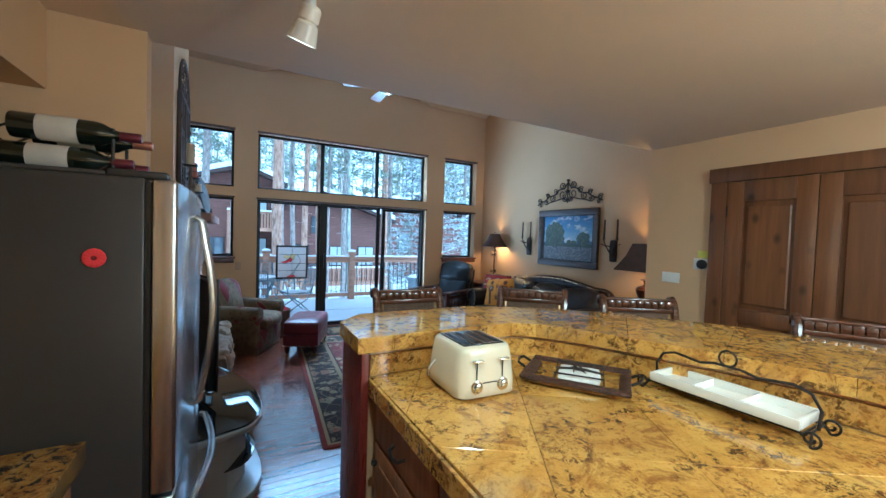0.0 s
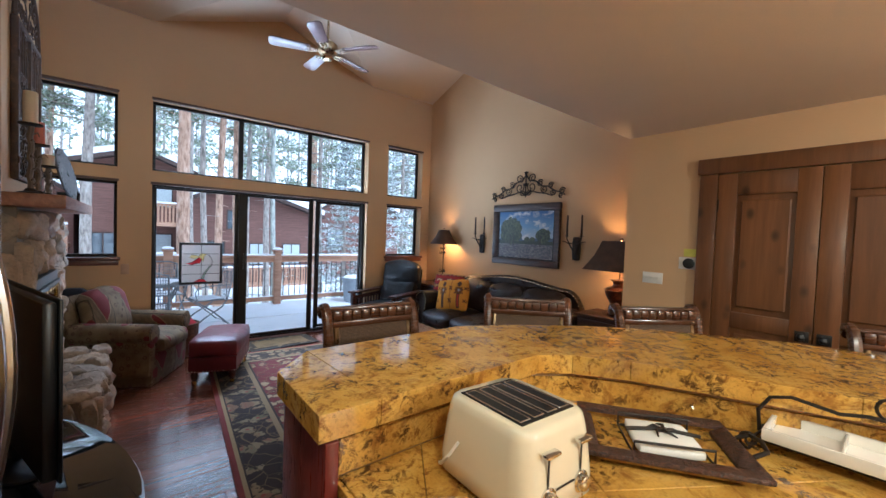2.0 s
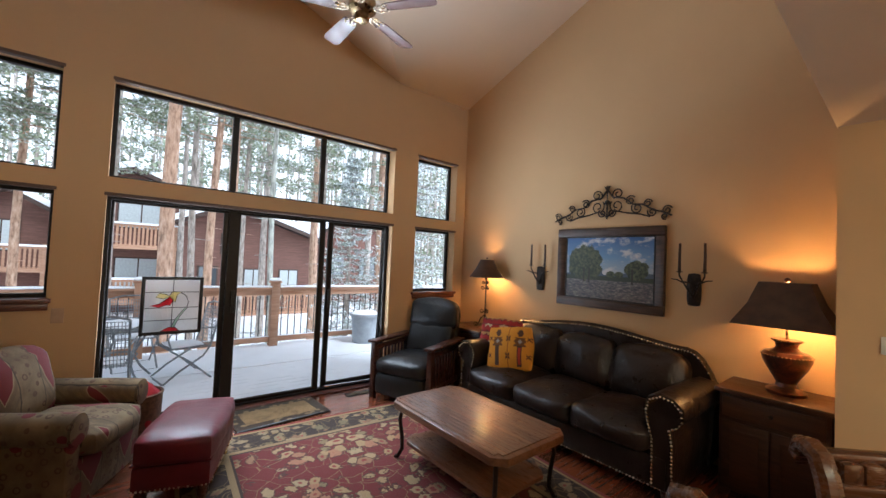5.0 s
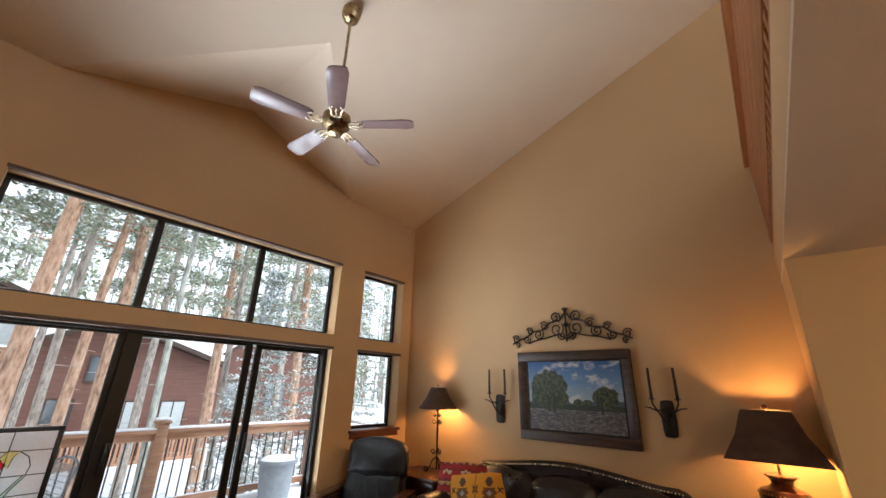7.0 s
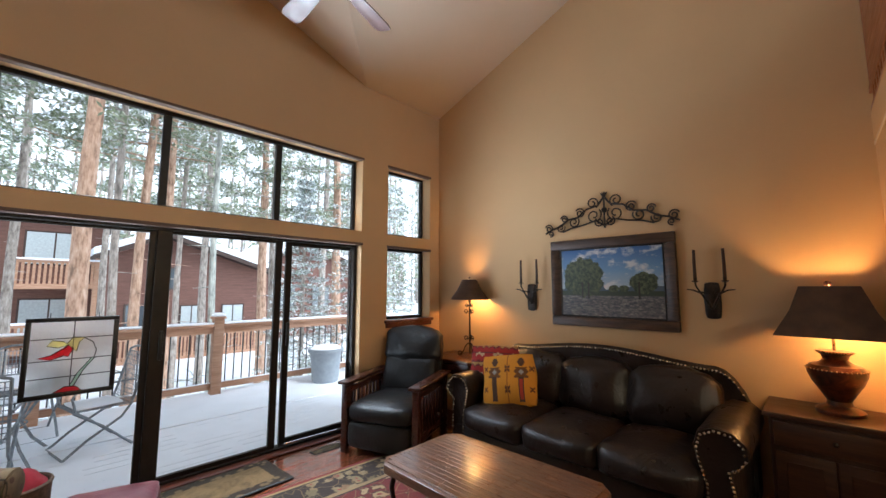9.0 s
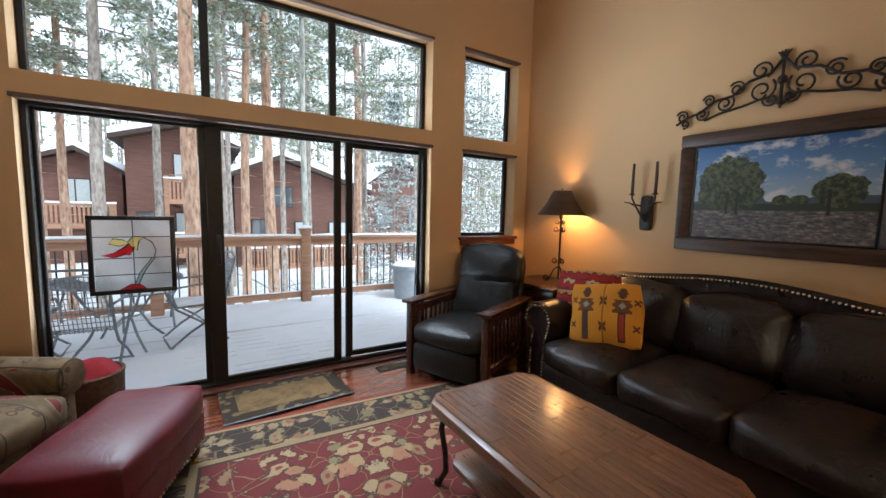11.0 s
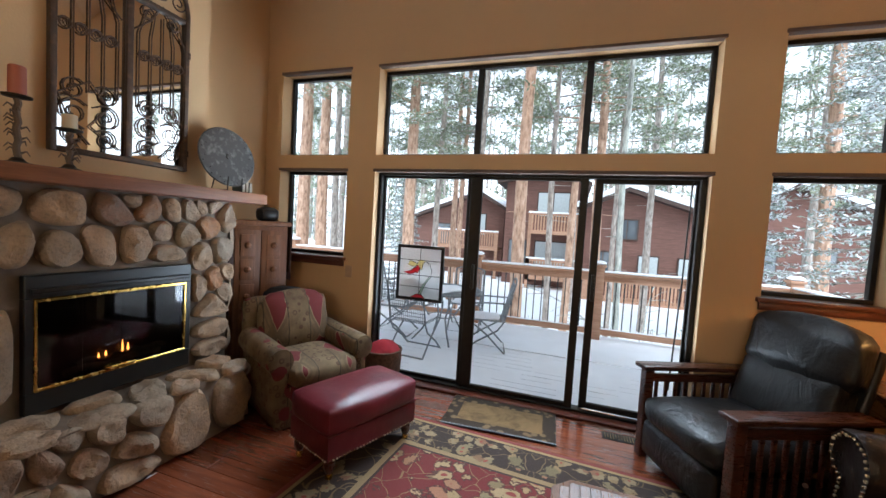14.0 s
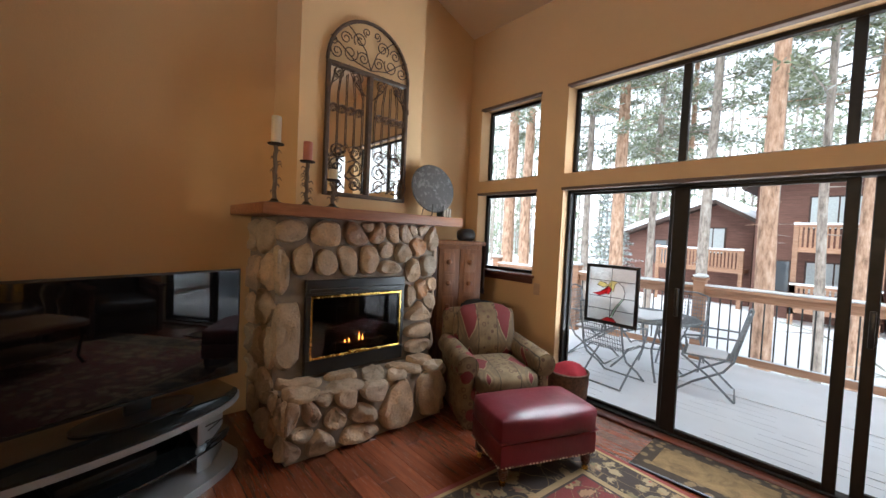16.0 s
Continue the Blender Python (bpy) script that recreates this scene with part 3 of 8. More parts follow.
# the counter's outline is nearly convex: clip square tiles by its edges
outline = COUNTER[::-1]
for i in range(-8, 9):
    for j in range(-8, 9):
        o = (1.0 + ux[0] * i * T + uy[0] * j * T, 0.62 + ux[1] * i * T + uy[1] * j * T)
        cell = [o, (o[0] + ux[0] * T, o[1] + ux[1] * T), (o[0] + (ux[0] + uy[0]) * T, o[1] + (ux[1] + uy[1]) * T), (o[0] + uy[0] * T, o[1] + uy[1] * T)]
        for a, c in zip(outline, outline[1:] + outline[:1]):
            d = math.hypot(c[0] - a[0], c[1] - a[1])
            cell = clip_poly(cell, a, (-(c[1] - a[1]) / d, (c[0] - a[0]) / d))
            if not cell:
                break
        if cell:
            cells.append(cell)
convex_tiles(cells, 0.918, 0.93, counter)
for k in range(6):
    y0 = 1.573 - k * 0.41
    part("edge_tile", box(0.393, 0.405, max(y0 - 0.408, -0.9), y0, 0.862, 0.929, 0.0015, 1), GRANITE, counter, smooth=0)

# cabinets under the counter, facing the aisle
def base_cabinet(y0, y1):
    c = thing("base_cabinet", Matrix.Translation((0.43, y0, 0)), "warm brown wooden base cabinet with drawer and raised panel door", "cabinet", "cabinets under the peninsula")
    w = y1 - y0
    part("body", box(0.0, 0.55, 0.0, w - 0.002, 0.09, 0.86, 0.003), OAK, c)
    part("toe_kick", box(0.05, 0.5, 0.0, w - 0.002, 0.0, 0.09), BLACK, c)
    d = part("drawer", box(-0.018, -0.001, 0.015, w - 0.015, 0.70, 0.84, 0.006), OAK, c)
    part("handle", tube([(-0.018, w / 2 - 0.05, 0.775), (-0.04, w / 2 - 0.04, 0.765), (-0.045, w / 2, 0.758), (-0.04, w / 2 + 0.04, 0.765), (-0.018, w / 2 + 0.05, 0.775)], 0.006), BLACK, d, "black iron pull")
    b = box(-0.018, -0.001, 0.015, w - 0.015, 0.11, 0.685, 0.005)
    box(-0.024, -0.018, 0.075, w - 0.075, 0.17, 0.625, 0.0055, 1, b)
    d = part("door", b, OAK, c)
    part("knob", ball(-0.03, w - 0.05, 0.62, 0.013), BLACK, d)
    return c


for k in range(4):
    base_cabinet(1.53 - (k + 1) * 0.55, 1.53 - k * 0.55)

# toaster
def toaster(m):
    t = thing("toaster", m, "cream four-slot toaster with chrome levers on the granite counter", "toaster")
    cream = plain("cream_enamel", (0.72, 0.64, 0.46), 0.22, var=0.02, Coat_Weight=0.4)
    b = bmesh.new()
    outline = lambda s, r: [(x * s, y * s) for x, y in [(math.copysign(1, math.cos(a)) * (0.125 - r) + r * math.cos(a), math.copysign(1, math.sin(a)) * (0.14 - r) + r * math.sin(a)) for a in [2 * math.pi * (k + 0.5) / 40 for k in range(40)]]]
    rings = []
    for z, s in ((0.008, 1.0), (0.012, 1.03), (0.05, 1.03), (0.12, 0.98), (0.165, 0.93), (0.18, 0.90), (0.187, 0.84)):
        rings.append([b.verts.new((x, y, z)) for x, y in outline(s, 0.05)])
    for a, c in zip(rings, rings[1:]):
        for k in range(40):
            b.faces.new((a[k], a[(k + 1) % 40], c[(k + 1) % 40], c[k]))
    b.faces.new(rings[0][::-1])
    b.faces.new(rings[-1])
    part("body", b, cream, t, smooth=50)
    part("foot_ring", box(-0.11, 0.11, -0.12, 0.12, 0.0, 0.012, 0.004), BLACK, t)
    part("top_plate", box(-0.088, 0.088, -0.098, 0.098, 0.186, 0.190, 0.0015), plain("dark_toaster_plate", (0.035, 0.035, 0.037), 0.22, 0.6), t, "dark metal top plate")
    for k in range(4):
        x = -0.066 + k * 0.044
        part("slot_rim", box(x - 0.0165, x + 0.0165, -0.089, 0.089, 0.1892, 0.1906, 0.0006, 1), CHROME, t, "steel slot edge")
        part("slot", box(x - 0.013, x + 0.013, -0.085, 0.085, 0.1896, 0.1912, 0.0004, 1), BLACK, t)
    for x in (-0.055, 0.055):
        part("lever_slit", box(x - 0.0025, x + 0.0025, -0.1445, -0.1415, 0.075, 0.145, 0.001, 1), BLACK, t)
        b = box(x - 0.022, x + 0.022, -0.158, -0.138, 0.140, 0.149, 0.0045)
        part("lever", b, CHROME, t, "chrome lever")
        b = lathe([(0.024, 0), (0.024, 0.004), (0.018, 0.007), (0.016, 0.016), (0.011, 0.019)], 20, m=pose(x, -0.1425, 0.05, 90, 0, 0) @ pose(0, 0, 0, 0, 0, 45))
        k = part("dial", b, CHROME, t, "chrome browning dial")
        part("dial_plate", box(-0.021, 0.021, -0.021, 0.021, 0, 0.003, 0.002, m=pose(x, -0.1425, 0.05, 90, 0, 45)), CHROME, k)
    part("name_bar", box(-0.03, 0.03, -0.1462, -0.1448, 0.060, 0.064), IRON, t)
    part("cord", tube([(-0.13, 0.05, 0.1), (-0.15, 0.06, 0.07), (-0.14, 0.1, 0.03), (-0.12, 0.13, 0.01)], 0.004), WHITE_PLASTIC, t)
    return t


toaster(pose(0.738, 1.335, 0.93, 0, 0, -2))


# carved tray with a napkin holder
def tray(m):
    t = thing("serving_tray", m, "carved dark bronze serving tray with glass bottom", "tray")
    carved = Mat("carved_bronze_resin", (0.05, 0.022, 0.012), 0.45)
    v = carved.noise(75, 3, 0.6, distortion=1.6)
    carved.color(carved.ramp(v, (0.4, (0.03, 0.012, 0.008)), (0.65, (0.12, 0.05, 0.025))))
    carved.bump(v, 1.0, 0.012)
    L, W = 0.205, 0.155
    part("base", box(-L + 0.03, L - 0.03, -W + 0.03, W - 0.03, 0.006, 0.012, 0.002), GRANITE, t)
    for x0, x1, y0, y1 in ((-L, L, -W, -W + 0.042), (-L, L, W - 0.042, W), (-L, -L + 0.042, -W + 0.042, W - 0.042), (L - 0.042, L, -W + 0.042, W - 0.042)):
        b = box(x0, x1, y0, y1, 0.004, 0.018, 0.004)
        for vert in b.verts:
            out = max(abs(vert.co.x) / L, abs(vert.co.y) / W)
            vert.co.z += 0.024 * max(0.0, (out - 0.74) / 0.26)
        part("rim", b, carved.m, t)
    for s in (-1, 1):
        part("handle", tube([(s * L, -0.05, 0.04), (s * (L + 0.03), -0.045, 0.055), (s * (L + 0.038), 0.0, 0.06), (s * (L + 0.03), 0.045, 0.055), (s * L, 0.05, 0.04)], 0.006), IRON, t, "twisted metal handle")
    return t


TRAY_M = pose(1.172, 1.185, 0.93, 0, 0, -54)
tray(TRAY_M)
nap = thing("napkin_holder", TRAY_M @ pose(0.01, 0.0, 0.0122, 0, 0, 4), "iron napkin holder with white paper napkins on the tray", "napkin holder")
part("napkin_stack", cushion(-0.08, 0.08, -0.08, 0.08, 0.004, 0.03, 0.004, 0.008, lumps=0.002), plain("white_paper", (0.82, 0.80, 0.76), 0.8, var=0.03), nap, "stack of white napkins")
b = bmesh.new()
tube([(-0.095, -0.085, 0.004), (0.095, -0.085, 0.004), (0.095, 0.085, 0.004), (-0.095, 0.085, 0.004)], 0.0035, closed=True, bm=b, seg=6)
part("base_frame", b, IRON, nap)
b = bmesh.new()
for s in (-1, 1):
    tube([(-0.095, s * 0.085, 0.004), (-0.095, s * 0.085, 0.04), (0.095, s * 0.085, 0.04), (0.095, s * 0.085, 0.004)], 0.0035, bm=b, seg=6)
part("side_rail", b, IRON, nap)
b = bmesh.new()
tube([(-0.095, 0.0, 0.034), (0.0, 0.01, 0.04), (0.095, 0.0, 0.034)], 0.005, bm=b, seg=6)
for k in range(5):
    a = k * 1.256
    tube([(0, 0, 0.04), (0.025 * math.cos(a), 0.025 * math.sin(a), 0.045), (0.042 * math.cos(a + 0.4), 0.042 * math.sin(a + 0.4), 0.038)], 0.006, bm=b, seg=6, taper=0.002)
part("weighted_arm", b, IRON, nap, "iron twig arm")


# three-part dish in a scrolled stand
def caddy(m):
    t = thing("dish_stand", m, "black wrought iron scroll stand for a serving dish", "dish stand")
    L = 0.245
    b = bmesh.new()
    pts = [(0, -L - 0.005, 0.03), (0, -L - 0.01, 0.09), (0, -L + 0.015, 0.135), (0, -L + 0.06, 0.150), (0, -0.09, 0.138), (0, -0.04, 0.15), (0, 0.04, 0.15), (0, 0.09, 0.138), (0, L - 0.06, 0.150), (0, L - 0.015, 0.135), (0, L + 0.01, 0.09), (0, L + 0.005, 0.03)]
    tube(pts, 0.005, bm=b)
    part("handle_arch", b, IRON, t)
    part("ring", tube([(0, 0.028 * math.cos(a), 0.178 + 0.028 * math.sin(a)) for a in [2 * math.pi * k / 16 for k in range(16)]], 0.004, closed=True), IRON, t)
    for s in (-1, 1):
        for x in (-0.085, 0.085):
            b = bmesh.new()
            tube([(x, s * y, z + 0.026) for y, z in spiral(L + 0.012, 0.0, 0.026, 0.008, -1.6, 1.3)], 0.004, bm=b, seg=6)
            tube([(0, s * L, 0.03), (x * 0.6, s * (L + 0.004), 0.034), (x, s * (L + 0.012), 0.0)], 0.004, bm=b, seg=6)
            part("scroll_foot", b, IRON, t)
    for x in (-0.07, 0.07):
        part("rail", tube([(x, -L, 0.03), (x, L, 0.03)], 0.004, 6), IRON, t)
    for s in (-1, 1):
        part("cross_bar", tube([(-0.085, s * (L - 0.01), 0.03), (0.085, s * (L - 0.01), 0.03)], 0.004, 6), IRON, t)
    return t


CADDY_M = pose(1.478, 0.775, 0.932, 0, 0, 2)
caddy(CADDY_M)
dish = thing("serving_dish", CADDY_M @ pose(0, 0, 0.036), "white porcelain three-part serving dish in the stand", "dish")
porcelain = plain("white_porcelain", (0.84, 0.81, 0.74), 0.12, var=0.02, Coat_Weight=0.5)
b = bmesh.new()
box(-0.083, 0.083, -0.228, 0.228, 0.0, 0.006, 0.002, 1, b)
for x0, x1, y0, y1 in ((-0.088, -0.075, -0.232, 0.232), (0.075, 0.088, -0.232, 0.232), (-0.075, 0.075, -0.232, -0.219), (-0.075, 0.075, 0.219, 0.232), (-0.075, 0.075, -0.079, -0.072), (-0.075, 0.075, 0.072, 0.079)):
    box(x0, x1, y0, y1, 0.002, 0.034, 0.003, 2, b)
part("bowl", b, porcelain, dish)


# refrigerator
def fridge(m):
    f = thing("refrigerator", m, "stainless steel french door refrigerator with bowed handles", "refrigerator")
    side = plain("grey_fridge_side", (0.045, 0.042, 0.040), 0.4, 0.3, var=0.06, scale=5)
    st = Mat("brushed_stainless", (0.60, 0.62, 0.65), 0.22, 1.0)
    n = st.noise(3.0, 3, 0.5, st.mapped((1, 1, 160)))
    st.rough(n, 0.22, 0.26)
    st.bump(n, 0.015, 0.001)
    steel = st.m
    W, H = 0.83, 1.655
    part("body", box(-0.72, -0.082, 0.0, W, 0.02, H, 0.006), side, f)
    part("gasket", box(-0.081, -0.068, 0.006, W - 0.006, 0.05, H - 0.01), BLACK, f)
    for y0, y1, z0, z1 in ((0.0, W / 2 - 0.002, 0.72, H), (W / 2 + 0.002, W, 0.72, H), (0.0, W, 0.05, 0.71)):
        b = box(-0.067, -0.004, y0, y1, z0, z1, 0.012, 3)
        for v in b.verts:
            if v.co.x > -0.03:
                v.co.x += 0.014 * (1 - ((v.co.y - W / 2) / (W / 2)) ** 2)
        d = part("door", b, steel, f, "stainless steel door")
        if z0 > 0.5:
            s = -1 if y0 == 0 else 1
            y = W / 2 + s * 0.045
            pts = [(0.008, y, 0.84), (0.03, y + s * 0.002, 0.855)] + [(0.03 + 0.042 * math.sin(math.pi * k / 10), y, 0.87 + 0.066 * k) for k in range(1, 10)] + [(0.03, y, 1.545), (0.008, y, 1.56)]
            part("handle", tube(pts, 0.013, 10), steel, d, "bowed stainless handle")
        else:
            pts = [(0.008, 0.06, 0.63), (0.03, 0.075, 0.63)] + [(0.03 + 0.042 * math.sin(math.pi * k / 10), 0.08 + 0.067 * k, 0.63) for k in range(1, 10)] + [(0.03, W - 0.075, 0.63), (0.008, W - 0.06, 0.63)]
            part("handle", tube(pts, 0.013, 10), steel, d, "bowed stainless handle")
    for y in (0.05, W - 0.05):
        part("hinge_cover", box(-0.17, -0.03, y - 0.035, y + 0.035, H + 0.001, H + 0.022, 0.006), side, f)
    part("top_cap", box(-0.72, -0.17, 0.004, W - 0.004, H, H + 0.012, 0.004), side, f)
    for x in (-0.65, -0.12):
        for y in (0.08, W - 0.08):
            part("foot", lathe([(0.02, 0), (0.02, 0.021)], 10, m=Matrix.Translation((x, y, 0))), BLACK, f)
    return f


FR = pose(-0.238, 1.43, 0)
fridge(FR)
mag = thing("flower_magnet", pose(-0.428, 1.427, 1.427, 90, 0, 0), "red flower magnet on the refrigerator side", "magnet")
b = bmesh.new()
for k in range(12):
    a = 2 * math.pi * k / 12
    cushion(-0.008, 0.008, 0.004, 0.026, 0.0, 0.006, 0.001, 0.003, b, pose(0, 0, 0.0, 0, 0, math.degrees(a)), 2, 0.001)
part("petals", b, plain("red_felt", (0.62, 0.03, 0.03), 0.8), mag)
part("eye", ball(0, 0, 0.005, 0.007, flat=0.5), plain("dark_red_felt", (0.16, 0.01, 0.01), 0.8), mag)

# wine rack with bottles lying on the refrigerator
rack = thing("wine_rack", pose(-0.60, 1.66, 1.667), "black iron wine rack on the refrigerator", "wine rack")
for y in (-0.05, 0.12):
    for z in (0.0, 0.085):
        b = bmesh.new()
        tube([(-0.17, y, z + 0.045), (-0.12, y, z + 0.008), (-0.06, y, z + 0.045), (0.0, y, z + 0.008), (0.06, y, z + 0.045), (0.12, y, z + 0.008), (0.17, y, z + 0.045)], 0.004, bm=b, seg=6)
        part("cradle", b, IRON, rack)
for x in (-0.17, 0.17):
    for y in (-0.05, 0.12):
        part("upright", tube([(x, y, 0.0), (x, y, 0.15)], 0.005, 6), IRON, rack)
GREEN_GLASS = Mat("dark_bottle_glass", (0.006, 0.010, 0.006), 0.06, Coat_Weight=0.5).m
def bottle(m, foil):
    w = thing("wine_bottle", m, "dark glass wine bottle lying in the rack", "bottle", "wine bottles")
    part("glass", lathe([(0.02, 0.0), (0.036, 0.003), (0.0375, 0.01), (0.0375, 0.185), (0.034, 0.205), (0.018, 0.232), (0.0145, 0.25), (0.0145, 0.265)], 20), GREEN_GLASS, w)
    part("label", lathe([(0.0378, 0.06), (0.0381, 0.061), (0.0381, 0.15), (0.0378, 0.151)], 20), plain("paper_label", (0.55, 0.50, 0.42), 0.7), w, "cream paper label")
    part("foil", lathe([(0.0152, 0.235), (0.0155, 0.236), (0.0155, 0.296), (0.013, 0.30)], 14), foil, w, "foil capsule")
FOIL = plain("burgundy_foil", (0.12, 0.02, 0.03), 0.35, 0.4)
FOIL2 = plain("copper_foil", (0.35, 0.14, 0.08), 0.35, 0.5)
for dx, dz, fo, sh in ((-0.06, 0.09, FOIL, 0.0), (0.06, 0.09, FOIL2, 0.01), (-0.06, 0.005, FOIL, -0.02), (0.06, 0.005, FOIL, 0.0)):
    bottle(pose(-0.60 + sh - 0.06, 1.66 + dx + 0.02, 1.667 + dz + 0.04, 0, 90, 0), fo)

# counter beside the refrigerator, upper cabinet above it
side_c = thing("side_counter", Matrix.Translation((-0.75, 0.0, 0.0)), "granite topped cabinet beside the refrigerator", "counter")
part("worktop", box(LX + 0.752, 0.31, SOUTH + 0.01, 1.415, 0.87, 0.93, 0.003), GRANITE, side_c, "golden granite slab")
part("cabinet_body", box(LX + 0.752, 0.28, SOUTH + 0.01, 1.41, 0.0, 0.869), OAK, side_c)
structure("soffit", box(LX, -0.80, -1.2, 2.296, 2.08, CEIL - 0.001), WALL, "tan painted soffit above refrigerator and counter", "soffit")

# knotty double doors in the side wall
closet = thing("door_2", Matrix.Translation((KX, 0, 0)), "knotty alder double closet doors with plank casing", "door", kind="structure")
part("lintel", box(-0.05, -0.001, 0.46, 1.845, 2.03, 2.145, 0.005), ALDER, closet)
for y0, y1 in ((1.715, 1.83), (0.475, 0.59)):
    part("casing", box(-0.04, -0.001, y0, y1, 0.0, 2.029, 0.004), ALDER, closet)
for y0, y1, hy in ((1.160, 1.712, 1.21), (0.593, 1.155, 1.105)):
    d = part("door_leaf", box(-0.010, -0.001, y0, y1, 0.01, 2.026, 0.002), ALDER, closet)
    for a, c, lo, hi in ((y0, y0 + 0.115, 0.01, 2.025), (y1 - 0.115, y1, 0.01, 2.025)):
        part("stile", box(-0.032, -0.0101, a, c, lo, hi, 0.003), ALDER, d)
    for lo, hi in ((1.87, 2.025), (0.92, 1.03), (0.01, 0.22)):
        part("rail", box(-0.0316, -0.0101, y0 + 0.1155, y1 - 0.1155, lo, hi, 0.003), ALDER, d)
    for lo, hi in ((1.07, 1.83), (0.26, 0.88)):
        part("raised_panel", box(-0.028, -0.0101, y0 + 0.14, y1 - 0.14, lo, hi, 0.0175, 1), ALDER, d)
    part("knob_plate", box(-0.037, -0.0321, hy - 0.035, hy + 0.035, 0.90, 0.97, 0.004), BLACK, d)
    part("knob", ball(-0.055, hy, 0.935, 0.026), BLACK, d, "black iron knob")
    hy2 = y1 - 0.004 if y0 > 1 else y0 + 0.004
    for z in (0.25, 1.75):
        part("hinge", box(-0.036, -0.0325, hy2 - 0.004, hy2 + 0.004, z, z + 0.09), BLACK, d)

sw = thing("light_switch", pose(KX - 0.001, 2.15, 1.215), "white triple light switch plate on the wall", "switch")
part("plate", box(-0.006, 0.0, -0.08, 0.08, -0.046, 0.046, 0.003), WHITE_PLASTIC, sw)
for y in (-0.046, 0.0, 0.046):
    part("toggle", box(-0.015, -0.0061, y - 0.005, y + 0.005, -0.004, 0.012, 0.002), WHITE_PLASTIC, sw)
th = thing("thermostat", pose(KX - 0.001, 1.887, 1.355), "round black thermostat on a white wall plate", "thermostat")
part("plate", box(-0.008, 0.0, -0.07, 0.07, -0.047, 0.047, 0.004), WHITE_PLASTIC, th)
part("dial", lathe([(0.036, 0), (0.04, 0.005), (0.04, 0.02), (0.034, 0.024)], 24, m=pose(-0.0081, -0.005, 0, 0, -90, 0)), BLACK, th)
note = thing("sticky_note", pose(KX - 0.001, 1.875, 1.438), "yellow sticky note above the thermostat", "note")
part("paper", box(-0.003, -0.001, -0.045, 0.05, -0.03, 0.03), plain("yellow_paper", (0.62, 0.60, 0.08), 0.8), note)

# track light
tl = thing("track_light", pose(0.13, 1.40, CEIL), "white ceiling track light with one lit spot head", "track light")
part("track", box(-0.02, 0.02, -1.6, 0.18, -0.022, -0.001, 0.003), WHITE_PLASTIC, tl)
stem = part("stem", tube([(0.0, 0.10, -0.02), (0.0, 0.10, -0.11)], 0.018, 12), WHITE_PLASTIC, tl)
HEAD = pose(0.0, 0.10, -0.12, 0, 0, 0) @ pose(0, 0, 0, 24, 14, 0)
b = lathe([(0.026, 0.02), (0.034, 0.01), (0.036, -0.03), (0.030, -0.036), (0.040, -0.045), (0.052, -0.105), (0.050, -0.107), (0.036, -0.05)], 24, m=HEAD)
part("spot_head", b, WHITE_PLASTIC, tl, "white spot head")
glow = Mat("bulb_face", (1, 0.9, 0.7), 0.4, Emission_Color=(1.0, 0.82, 0.5, 1), Emission_Strength=6.0).m
part("bulb", lathe([(0.030, -0.096), (0.046, -0.099)], 20, m=HEAD), glow, tl, "glowing bulb")


